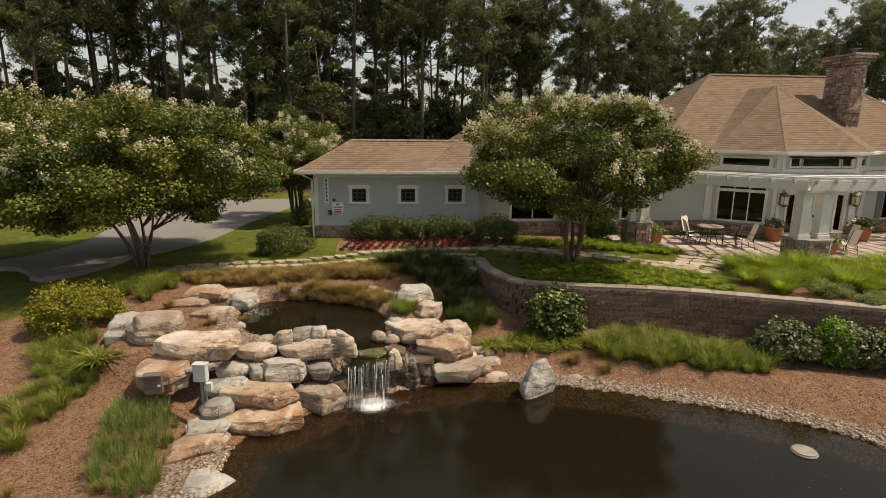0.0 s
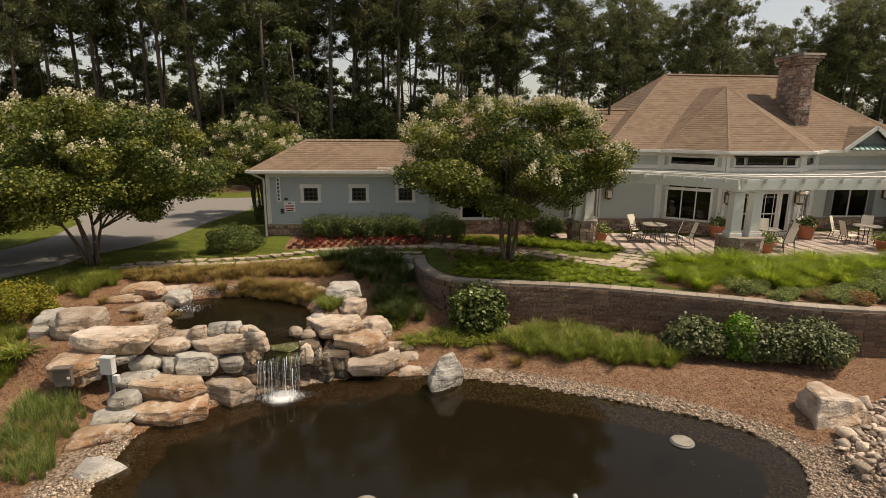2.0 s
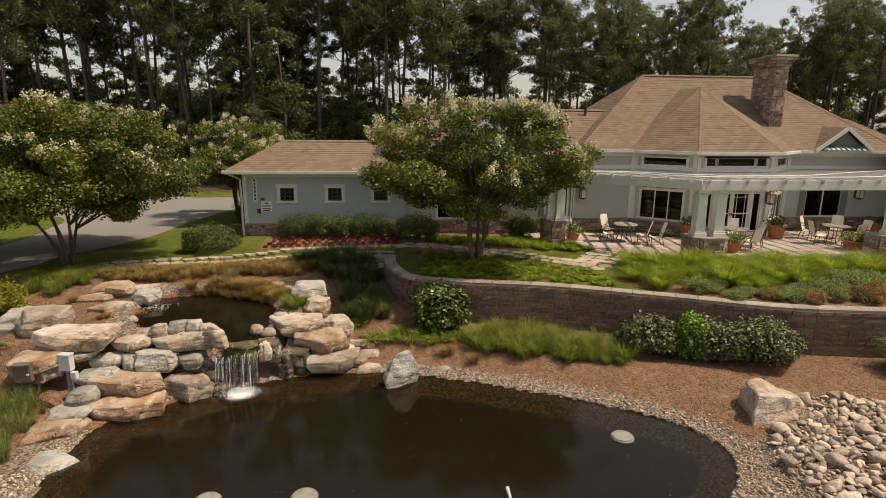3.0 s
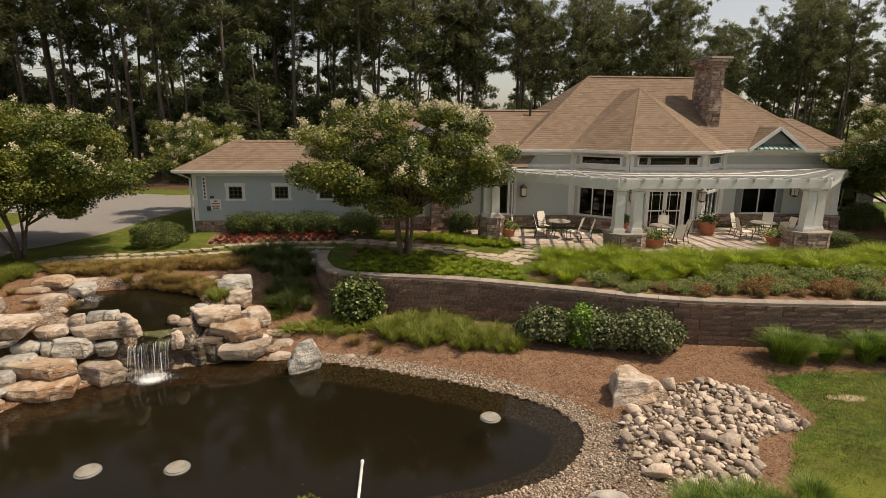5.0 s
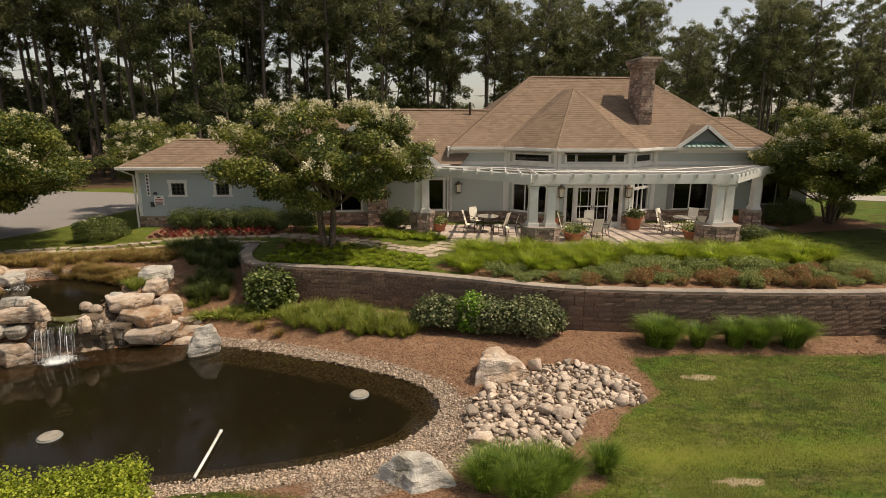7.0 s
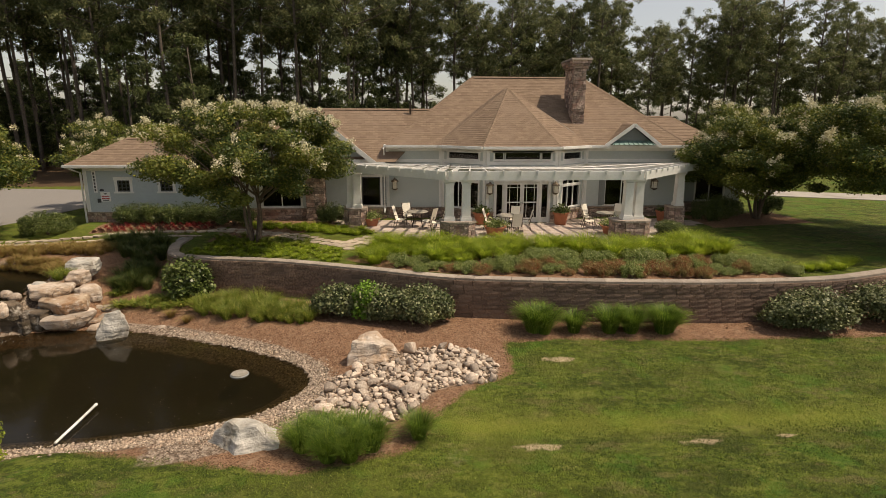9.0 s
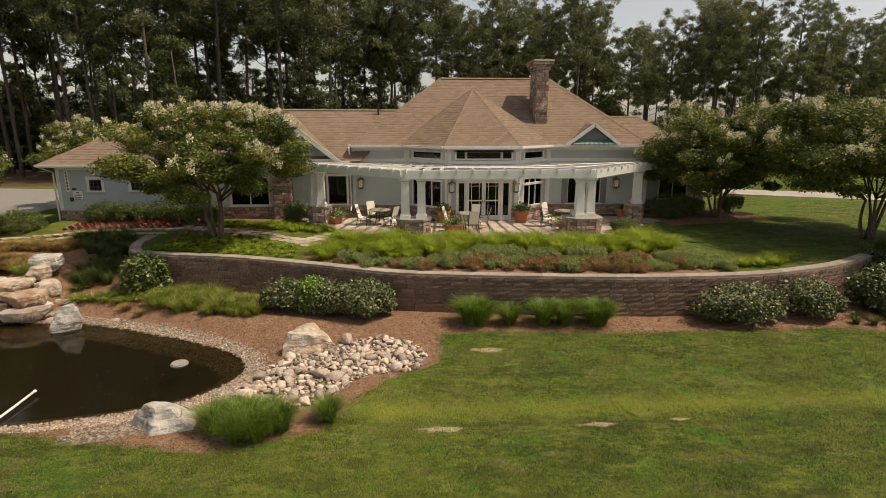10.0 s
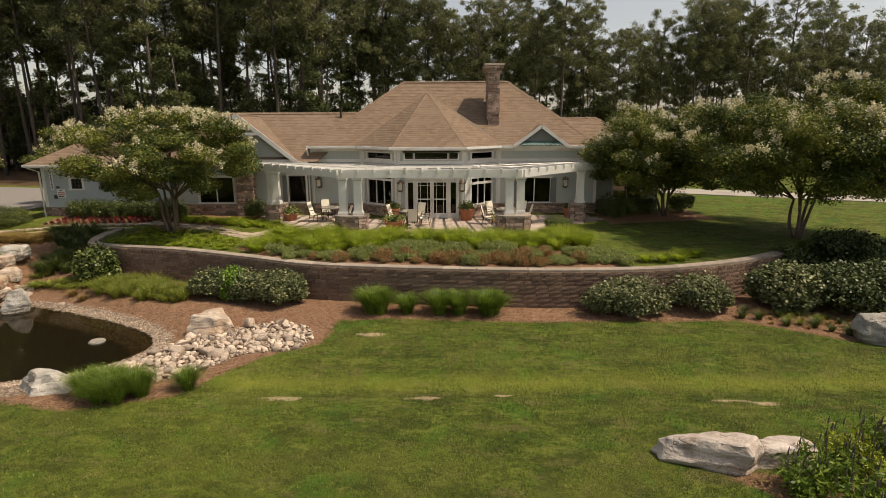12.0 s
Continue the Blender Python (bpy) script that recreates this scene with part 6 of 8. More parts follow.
bed("daylily", DAYLILY, [(3.2, 15.3), (4.4, 15.5), (6.2, 15.5), (6.2, 14.8), (4.6, 14.6), (3.4, 14.7)], 0.45, 0.9, 1.2, "arching green daylily clump", "daylilies")
for x, y, s in ((-5.8, 13.2, 1.25), (-6.3, 13.3, 1.1), (3.0, 15.9, 1.0)):
    clump("daylily", DAYLILY[rng_g.randrange(3)], x, y, rng_g.uniform(0, 6), s, "arching yellow-green daylily clump", "daylilies")
bed("sedge", STRAW, [(-2.9, 17.6), (-1.7, 18.1), (-0.2, 17.9), (1.0, 17.0), (0.5, 16.5), (-0.5, 17.1), (-1.6, 17.55)], 0.22, 0.75, 1.2, "straw-coloured sedge clump on the basin rim", "rim sedges")
bed("sedge", STRAW, [(-6.8, 19.2), (-3.4, 20.0), (0.8, 20.8), (2.0, 20.6), (0.9, 19.2), (-2.4, 18.6), (-5.0, 18.4)], 0.33, 0.8, 1.3, "rusty brown grass clump behind the basin", "dry grasses")
bed("meadow_grass", SHORT, [(-7.5, 17.6), (-7.9, 18.8), (-6.8, 19.8), (-6.1, 18.4), (-6.5, 17.3)], 0.30, 0.8, 1.3, "green grass clump on the mulch slope", "slope grasses")
for x, y in ((0.95, 15.9), (1.2, 15.65), (1.4, 16.0), (1.1, 16.3)):
    clump("sedge", SHORT[rng_g.randrange(3)], x, y, rng_g.uniform(0, 6), 1.0, "green sedge clump between rim stones", "rim sedges")
# the crape myrtle's shade over these clumps is in their blade colour
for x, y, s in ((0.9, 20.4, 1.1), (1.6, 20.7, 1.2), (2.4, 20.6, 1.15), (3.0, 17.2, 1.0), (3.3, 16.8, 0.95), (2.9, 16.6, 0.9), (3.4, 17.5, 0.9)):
    clump("switch_grass", DARKGRASS[rng_g.randrange(2)], x, y, rng_g.uniform(0, 6), s, "tall dark green grass clump, tree shade added to its colour", "shade grasses")
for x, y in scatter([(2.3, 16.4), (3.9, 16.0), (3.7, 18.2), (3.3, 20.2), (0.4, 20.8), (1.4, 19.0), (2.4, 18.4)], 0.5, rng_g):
    clump("switch_grass", DARKGRASS[rng_g.randrange(2)], x, y, rng_g.uniform(0, 6), rng_g.uniform(0.8, 1.15), "tall dark green grass clump, tree shade added to its colour", "shade grasses")
for x, y, s in ((-5.6, 16.6, 0.8), (-3.3, 15.9, 0.7), (-5.4, 15.5, 0.7), (-7.0, 9.6, 0.8), (-5.6, 9.5, 0.7), (5.6, 14.1, 0.9), (6.3, 13.6, 0.8)):
    clump("sedge", STRAW[rng_g.randrange(3)], x, y, rng_g.uniform(0, 6), s, "dry brown grass tuft in the mulch", "dry grasses")
for x, y in scatter([(29.4, 11.4), (30.9, 10.7), (32.3, 9.9), (33.8, 10.2), (34.0, 11.3), (31.6, 11.6), (30.2, 12.0)], 0.34, rng_g):
    lush = rng_g.random()
    clump("sedge", SHORT[rng_g.randrange(3)] if lush < 0.3 else DARKGRASS[rng_g.randrange(2)] if lush < 0.75 else STRAW[rng_g.randrange(3)], x, y, rng_g.uniform(0, 6), rng_g.uniform(0.35, 0.75) * (0.75 if 0.3 < lush < 0.75 else 1.0),
          "low green grass clump in the mulch" if lush < 0.75 else "dry straw grass clump in the mulch", "bed end grasses")
for x, y in scatter([(-5.0, 11.8), (-3.6, 11.4), (-3.4, 9.6), (-4.4, 9.6)], 0.5, rng_g):
    clump("sedge", STRAW[rng_g.randrange(3)], x, y, rng_g.uniform(0, 6), rng_g.uniform(0.5, 0.9), "dry brown grass tuft among the reeds", "dry grasses")
for x, y in ((-4.0, 15.0), (-3.85, 15.1), (-4.2, 15.6)):
    clump("sedge", RUSTGRASS, x, y, rng_g.uniform(0, 6), rng_g.uniform(0.5, 0.75), "rust-red grass tuft on the mulch mound", "dry grasses")


def shrub(kind, seed, at, dims, material, label, size=0.06, count=9000, lobes=9, group="", flowers=None):
    """A rounded shrub: twiggy stems and a lobed, gappy mass of leaves."""
    rng, rn = random.Random(seed), np.random.RandomState(seed)
    z = ground_z(at[0], at[1]) if len(at) < 3 else at[2]
    ob = thing(kind, label, "shrub", (at[0], at[1], z - 0.02), 0, group)
    w, d, h = dims
    blobs = []
    for k in range(lobes):
        a = 2 * math.pi * k / lobes + rng.uniform(-0.4, 0.4)
        r = rng.uniform(0.25, 0.72) if k else 0.0
        c = Vector((w / 2 * r * math.cos(a), d / 2 * r * math.sin(a), h * rng.uniform(0.45, 0.72) * (1 - 0.25 * r)))
        twig = Shape()
        limb(twig, (c.x * 0.15, c.y * 0.15, 0), c, 0.025, 0.008, rng, 0.1, 4, 5)
        part("stem", twig, M_MYRTLE, ob)
        blobs.append((*c, rng.uniform(0.34, 0.46)))
    for k in range(lobes * 2):
        a = rng.uniform(0, 6.283)
        blobs.append((w / 2 * 0.78 * math.cos(a), d / 2 * 0.78 * math.sin(a), h * rng.uniform(0.18, 0.6), rng.uniform(0.16, 0.26)))
    blobs = np.array(blobs)
    pick = rn.randint(0, len(blobs), count)
    v = rn.normal(size=(count, 3))
    v /= np.linalg.norm(v, axis=1)[:, None]
    v *= (0.55 + 0.45 * rn.random(count) ** 0.5)[:, None]
    pos = blobs[pick, :3] + v * blobs[pick, 3:4] * np.array([w, d, h]) * np.array([0.75, 0.75, 0.9])
    pos[:, 2] = np.clip(pos[:, 2], 0.22 * h * (0.7 + 0.6 * rn.random(count)) if kind == "viburnum" else 0.03, h * 1.02)
    new_part("foliage", quads_mesh("foliage", leaves(rn, pos, size, 0.015, 0.6, 0.42, v * 1.1 + np.array([0, 0, 0.4])), material), ob)
    return ob


shrub("viburnum", 1, (11.3, 13.7), (1.8, 1.3, 1.12), M_VIB, "grey-green viburnum shrub against the block wall", 0.10, 8500, group="wall shrubs")
shrub("viburnum", 2, (12.2, 13.3), (1.05, 1.0, 1.3), M_BRIGHT, "fresh bright green shrub among darker viburnums", 0.085, 5200, group="wall shrubs")
shrub("viburnum", 3, (12.9, 13.2), (1.7, 1.3, 1.2), M_VIB, "grey-green viburnum shrub against the block wall", 0.10, 8500, group="wall shrubs")
shrub("viburnum", 4, (14.0, 12.8), (1.75, 1.4, 1.35), M_VIB, "large grey-green viburnum shrub against the block wall", 0.085, 11000, group="wall shrubs")
shrub("viburnum", 5, (26.1, 11.85), (2.7, 1.6, 1.35), M_VIB, "broad grey-green viburnum at the wall foot", 0.085, 14000, group="wall shrubs")
shrub("viburnum", 6, (28.75, 12.15), (2.1, 1.5, 1.35), M_VIB, "rounded grey-green viburnum at the wall foot", 0.085, 11000, group="wall shrubs")
shrub("laurel", 7, (32.0, 12.6), (2.4, 2.0, 1.7), M_VIB, "tall grey-green laurel at the wall end", 0.13, 14000, group="end shrubs")
# from here the leaf colour holds the shade of the tree behind
shrub("laurel", 8, (33.7, 12.3), (2.8, 2.2, 1.7), M_LAUREL_SHADED, "tall glossy dark green laurel at the wall end, tree shade added to its colour", 0.11, 14000, group="end shrubs")
shrub("laurel", 9, (35.6, 12.4), (2.6, 2.2, 1.8), M_LAUREL_SHADED, "tall glossy dark green laurel at the wall end, tree shade added to its colour", 0.11, 12000, group="end shrubs")
shrub("laurel", 10, (33.4, 15.2), (2.8, 2.2, 1.6), M_LAUREL_SHADED, "tall glossy dark green laurel at the wall end, tree shade added to its colour", 0.11, 12000, group="end shrubs")
shrub("laurel", 11, (36.6, 16.0), (2.8, 2.4, 1.5), M_LAUREL_SHADED, "tall glossy dark green laurel at the wall end, tree shade added to its colour", 0.11, 10000, group="end shrubs")
shrub("laurel", 12, (5.55, 15.75), (1.6, 1.4, 1.55), M_HOLLY, "leafy green laurel in front of the curved wall", 0.12, 5200)
shrub("azalea", 13, (-7.55, 15.6), (2.3, 1.7, 1.35), M_YELLOW, "yellow-green azalea mound on the bank", 0.06, 14000)
shrub("holly", 14, (-3.35, 22.6), (2.1, 1.8, 1.25), M_HOLLY, "dense rounded dark holly by the garage corner", 0.055, 12000)
shrub("holly", 15, (-3.6, 29.2), (1.2, 1.2, 1.7), M_HOLLY, "dark clipped shrub behind the garage", 0.06, 6000)
for k, x in enumerate((-0.25, 0.75, 1.75, 2.75, 3.5)):
    shrub("hedge_shrub", 30 + k, (x, 23.75), (1.3, 0.95, 1.15), M_HOLLY, "dark green clipped hedge shrub before the garage stone base", 0.06, 6000, group="garage hedge")
shrub("holly", 16, (5.1, 23.1), (1.8, 1.5, 1.35), M_HOLLY, "dark shrub in the shade by the wing", 0.06, 9000)
shrub("holly", 17, (9.75, 23.35), (1.3, 1.0, 1.15), M_HOLLY, "dark shrub beside the stone pier", 0.06, 6000)
shrub("boxwood", 18, (25.35, 19.9), (1.3, 1.1, 0.75), M_HOLLY, "low round boxwood beside the pergola pier", 0.045, 8000)
shrub("holly", 19, (29.3, 23.6), (1.9, 1.5, 1.5), M_HOLLY, "dark shrub against the house corner", 0.06, 9000)
shrub("holly", 20, (31.0, 25.2), (1.8, 1.3, 1.2), M_HOLLY, "dark shrub under the wing window", 0.06, 8000)
shrub("holly", 21, (33.3, 25.0), (1.3, 1.2, 1.3), M_HOLLY, "dark shrub at the house end", 0.06, 6000)
for k, (x, y, w) in enumerate(((2.0, 5.2, 1.9), (3.3, 5.3, 1.9), (4.6, 5.35, 1.8), (5.3, 5.5, 1.2), (0.6, 5.2, 1.8))):
    shrub("spirea", 50 + k, (x, y), (w, 1.5, 1.0), M_LIME, "yellow-green spirea mound on the near bank", 0.05, 15000, group="near bank shrubs")
def perennial(seed, x, y, h, stalks):
    """A loose clump of leafy stalks, some with dark seed spikes."""
    rng, rn = random.Random(seed), np.random.RandomState(seed)
    ob = thing("butterfly_bush", "loose yellow-green perennial with dark seed spikes by the boulders", "shrub", (x, y, ground_z(x, y)), 0, "boulder bed perennials")
    stems, spikes, spots = Shape(), Shape(), []
    for k in range(stalks):
        a, r = rng.uniform(0, 6.28), rng.uniform(0.05, 0.55)
        hh = h * rng.uniform(0.6, 1.1)
        p, q = Vector((r * 0.5 * math.cos(a), r * 0.5 * math.sin(a), -0.02)), Vector((r * math.cos(a), r * math.sin(a), hh))
        pts = limb(stems, p, q, 0.007, 0.004, rng, 0.08, 5, 4)
        if rng.random() < 0.45:
            spikes.tube([q, q + Vector((0, 0, 0.06)), q + Vector((0.01, 0, 0.17))], [0.009, 0.014, 0.005], 5)
        for m in range(34):
            t = rng.uniform(0.05, 0.95) ** 1.4
            spots.append(p.lerp(q, t) + Vector((rng.uniform(-0.05, 0.05), rng.uniform(-0.05, 0.05), 0)))
    part("stem", stems, M_MYRTLE, ob)
    tagged(part("seed_spike", spikes, M_BARK, ob), kind="stuff")
    new_part("foliage", quads_mesh("foliage", leaves(rn, np.array(spots), 0.13, 0.03, 0.8, 0.17), M_MAIDEN if seed % 3 else M_LIME), ob)


for k, (x, y, h, n) in enumerate(((26.0, 2.0, 0.55, 34), (26.7, 2.45, 0.6, 36), (27.3, 2.8, 0.65, 38), (28.0, 3.1, 0.8, 38), (26.6, 1.4, 0.6, 38), (27.4, 1.9, 0.7, 40), (28.4, 2.3, 0.8, 38), (29.0, 3.3, 1.15, 36), (28.2, 1.3, 0.75, 36), (29.6, 2.4, 1.1, 34), (27.2, 0.9, 0.6, 34))):
    perennial(400 + k, x, y, h, n)
# low mixed cover along the wall cap
rng_c = random.Random(33)
covers = [[shrub("catmint", 80 + k, (60 + k, 100, -5), (1.0, 0.9, 0.5), m, "x", 0.05, 3000, 7) for k, m in enumerate((M_COVER, M_COVER, M_RUST, M_RUST))]][0]
cover_labels = ("silvery green low catmint mound above the wall", "silvery green low catmint mound above the wall", "rusty red low sedum mound above the wall", "rusty red low sedum mound above the wall")
for x, y in scatter([(12.6, 15.0), (14.6, 14.05), (16.5, 13.65), (19.5, 13.3), (23.3, 13.0), (26.6, 13.2), (26.6, 14.5), (23.5, 14.9), (20.8, 15.3), (20.4, 16.1), (18.1, 16.1), (17.6, 14.9), (15.2, 14.9), (13.2, 15.7)], 0.42, rng_c):
    red = (0.6 if 14.2 < x < 24 else 0.25) * (1.0 if y < 14.5 else 0.0)
    k = (2 if rng_c.random() < 0.5 else 3) if rng_c.random() < red else (0 if rng_c.random() < 0.5 else 1)
    c = copy_thing(covers[k], place(x, y, ground_z(x, y), rng_c.uniform(0, 6.28)))
    w_ = rng_c.uniform(0.42, 0.84) * (1.35 if y > 14.9 and x > 17 else 1.0)
    c.scale = (w_, w_, w_ * rng_c.uniform(0.8, 1.7))
    c.name = "catmint" if k < 2 else "sedum"
    tagged(c, cover_labels[k], "shrub", "wall top planting")
for ob in covers:
    for ch in list(ob.children):
        bpy.data.objects.remove(ch)
    bpy.data.objects.remove(ob)

# bedding begonias in rows
def begonia_mesh(seed):
    rn = np.random.RandomState(seed)
    v = rn.normal(size=(90, 3))
    v /= np.linalg.norm(v, axis=1)[:, None]
    v[:, 2] = np.abs(v[:, 2])
    return quads_mesh("begonia", leaves(rn, v * np.array([0.11, 0.11, 0.13]) + [0, 0, 0.03], 0.075, 0.02, 0.6, 0.5), M_RED_FLOWER if seed % 3 else M_REDDISH)


beg = [begonia_mesh(s) for s in range(3)]
for r in range(4):
    for k in range(17):
        x, y = -1.15 + k * 0.33 + 0.12 * r + rng_c.uniform(-0.03, 0.03), 22.36 + r * 0.32 + 0.025 * k
        ob = new("begonia", beg[rng_c.randrange(3)])
        ob.matrix_basis = place(x, y, ground_z(x, y), rng_c.uniform(0, 6.28), rng_c.uniform(0.6, 0.9))
        tagged(ob, "small red bedding begonia in a mulched row", "flower", "begonia rows")

# ---- stones and water ----
def boulder(seed, form, material, at, dims, rz=None):
    """A natural quarried stone: the hull of uneven rings, undercut or tapering by its form, with chipped edges and layered faces."""
    rng = random.Random(seed)
    bm = bmesh.new()
    levels = {"slab": ((0.0, 0.74), (0.5, 1.0), (0.92, 0.96)), "low": ((0.0, 1.0), (0.5, 0.98), (0.95, 0.74)), "sharp": ((0.0, 0.88), (0.45, 1.0), (0.92, 0.74)),
              "tall": ((0.0, 0.80), (0.38, 1.0), (0.95, 0.42)), "peak": ((0.0, 1.0), (0.36, 0.92), (0.95, 0.30)), "round": ((0.0, 0.72), (0.3, 1.0), (0.7, 0.92), (0.97, 0.5)),
              "lean": ((0.0, 0.85), (0.5, 1.0), (0.95, 0.85)), "log": ((0.0, 0.88), (0.4, 1.0), (0.80, 0.94), (0.97, 0.72))}[form]
    tx, ty, turn0 = rng.uniform(-0.12, 0.12), rng.uniform(-0.08, 0.08), rng.uniform(0, 6.28)
    dx, dy = rng.uniform(-0.15, 0.15), rng.uniform(-0.03, 0.15)
    n = rng.randint(9, 11) if form == "round" else rng.randint(5, 7)
    p = 2.2 if form == "round" else 5.0
    spokes = []
    for i in range(n):
        a = turn0 + 2 * math.pi * (i + rng.uniform(-0.36, 0.36)) / n
        spokes.append((a, rng.uniform(0.76, 1.0) / (abs(math.cos(a)) ** p + abs(math.sin(a)) ** p) ** (1 / p)))
    for h, k in levels:
        for a, r in spokes:
            r = r * k * rng.uniform(0.93, 1.04)
            x, y = r * math.cos(a) + dx * h, r * math.sin(a) + dy * h
            bm.verts.new((x + (0.55 * (0.5 - h) if form == "lean" else 0), y, max(h + (rng.uniform(-0.08, 0.06) if h else 0) + h * (tx * x + ty * y), 0)))
    hull = bmesh.ops.convex_hull(bm, input=bm.verts)
    inner_ = [e for e in hull["geom_interior"] if isinstance(e, bmesh.types.BMVert)]
    if inner_:
        bmesh.ops.delete(bm, geom=inner_, context="VERTS")
    bmesh.ops.dissolve_limit(bm, angle_limit=radians(7), verts=bm.verts, edges=bm.edges)
    lo = [min(v.co[i] for v in bm.verts) for i in range(3)]
    hi = [max(v.co[i] for v in bm.verts) for i in range(3)]
    sink = 0.06
    for v in bm.verts:
        u = [(v.co[i] - lo[i]) / (hi[i] - lo[i]) for i in range(3)]
        v.co = Vector(((u[0] - 0.5) * dims[0] * 1.12, (u[1] - 0.5) * dims[1] * 1.22, u[2] * (dims[2] + sink) - sink))
    big, small = max(dims), min(dims)
    bmesh.ops.bevel(bm, geom=bm.edges[:], offset=min(0.10, small * 0.25) if form == "round" else min(0.028, small * 0.08), segments=2 if form == "round" else 1, profile=0.5, affect="EDGES", clamp_overlap=True)
    bmesh.ops.triangulate(bm, faces=bm.faces)
    for limit in (big / 4.5, big / 8, big / 13):
        bmesh.ops.subdivide_edges(bm, edges=[e for e in bm.edges if e.calc_length() > limit], cuts=1, use_grid_fill=True)
        bmesh.ops.triangulate(bm, faces=bm.faces)
    off = Vector((seed * 3.1, seed * 1.7, seed * 0.9))
    amp = min(0.062, 0.12 * small)
    for v in bm.verts:
        p = v.co.copy()
        d = Vector((p.x / dims[0], p.y / dims[1], 0.4 * (p.z / dims[2] - 0.5)))
        d.normalize()
        ledge = noise.noise(Vector((p.x * 0.9, p.y * 0.9, p.z * 9)) + off)
        v.co = p + d * amp * (0.8 * ledge + 1.0 * noise.noise(p * 2.3 + off) + 0.8 * noise.noise(p * 5.5 + off))
        v.co.z += amp * 0.5 * noise.noise(p * 3.2 - off)
    me = bpy.data.meshes.new("boulder")
    bm.to_mesh(me)
    bm.free()
    me.materials.append(material)
    me.polygons.foreach_set("use_smooth", np.ones(len(me.polygons), dtype=bool))
    me.set_sharp_from_angle(angle=radians(60 if form == "round" else 24))
    ob = new("boulder", me)
    ob.matrix_basis = place(at[0], at[1], at[2], rng.uniform(-0.14, 0.14) if rz is None else rz)
    word = {M_GREYROCK: "grey granite boulder", M_ROCK: "pale tan sandstone boulder", M_ORANGE: "orange-brown sandstone slab", M_WETROCK: "dark wet rock", M_PALE: "pale pinkish-grey boulder", M_MOSS: "green mossy lip stone"}[material]
    where = "standing in the pond edge" if form == "tall" else "in the waterfall bank" if at[0] < 4.2 and at[1] < 15.2 and at[1] > 9 else "on the basin rim" if at[0] < 3 and at[1] >= 15.2 else "on the lawn edge" if at[0] > 20 else "on the pond shore"
    shape = {"sharp": "angular", "slab": "flat-topped", "tall": "upright", "round": "rounded", "low": "low flat", "peak": "jagged", "lean": "leaning", "log": "long fissured"}[form]
    return tagged(ob, shape + " " + word + " " + where, "rock", "pond boulders")


boulder(100, "sharp", M_GREYROCK, (-5.81, 14.70, 1.00), (0.99, 1.00, 0.56))
boulder(101, "sharp", M_ROCK, (-4.92, 14.20, 1.19), (1.33, 1.00, 0.53))
boulder(102, "slab", M_ROCK, (-3.55, 13.05, 1.19), (1.76, 0.90, 0.37))
boulder(103, "slab", M_ROCK, (-2.31, 13.15, 1.05), (0.91, 0.60, 0.25))
boulder(104, "slab", M_ROCK, (-1.11, 13.22, 1.00), (1.57, 0.65, 0.36))
boulder(105, "low", M_ROCK, (-1.73, 13.30, 1.36), (0.47, 0.30, 0.24))
boulder(106, "low", M_GREYROCK, (-1.33, 13.45, 1.36), (0.56, 0.30, 0.23))
boulder(107, "sharp", M_GREYROCK, (-0.93, 13.50, 1.38), (0.40, 0.30, 0.22))
boulder(108, "round", M_ROCK, (-0.61, 13.43, 1.39), (0.35, 0.25, 0.12))
boulder(109, "lean", M_ROCK, (-0.22, 13.12, 1.05), (0.50, 0.35, 0.57))
boulder(110, "slab", M_ORANGE, (-4.16, 12.55, 0.67), (1.16, 0.90, 0.58))
boulder(111, "slab", M_GREYROCK, (-3.42, 12.70, 1.01), (0.83, 0.60, 0.12))
boulder(112, "slab", M_GREYROCK, (-2.75, 12.85, 0.76), (0.70, 0.50, 0.20))
boulder(113, "sharp", M_GREYROCK, (-2.19, 12.80, 0.66), (0.45, 0.50, 0.36))
boulder(114, "sharp", M_GREYROCK, (-1.64, 12.85, 0.67), (0.98, 0.60, 0.44))
boulder(115, "slab", M_GREYROCK, (-0.90, 12.95, 0.66), (0.62, 0.50, 0.26))
boulder(116, "slab", M_GREYROCK, (-2.80, 12.50, 0.49), (0.84, 0.60, 0.29))
boulder(117, "slab", M_ORANGE, (-2.10, 12.25, 0.33), (1.69, 0.80, 0.40))
boulder(118, "sharp", M_ROCK, (-0.87, 12.60, -0.02), (1.15, 0.70, 0.59))
boulder(119, "sharp", M_GREYROCK, (-2.86, 11.85, 0.39), (0.68, 0.60, 0.25))
boulder(120, "slab", M_ORANGE, (-1.90, 11.85, -0.09), (1.54, 0.80, 0.46))
boulder(121, "slab", M_GREYROCK, (-2.86, 11.45, 0.20), (0.82, 0.60, 0.18))
boulder(122, "low", M_ORANGE, (-3.00, 11.00, 0.04), (1.03, 1.00, 0.24))
boulder(123, "low", M_GREYROCK, (-2.40, 9.85, -0.06), (0.88, 0.70, 0.22))
boulder(124, "sharp", M_ROCK, (-1.27, 12.22, -0.11), (0.30, 0.25, 0.10))
boulder(125, "sharp", M_ROCK, (-1.70, 11.72, -0.21), (0.28, 0.25, 0.14))
boulder(126, "slab", M_ROCK, (1.43, 14.70, 0.82), (1.41, 0.80, 0.37))
boulder(127, "slab", M_ORANGE, (2.15, 14.20, 0.38), (1.33, 0.90, 0.55))
boulder(128, "sharp", M_ROCK, (2.49, 14.95, 0.61), (0.89, 0.70, 0.49))
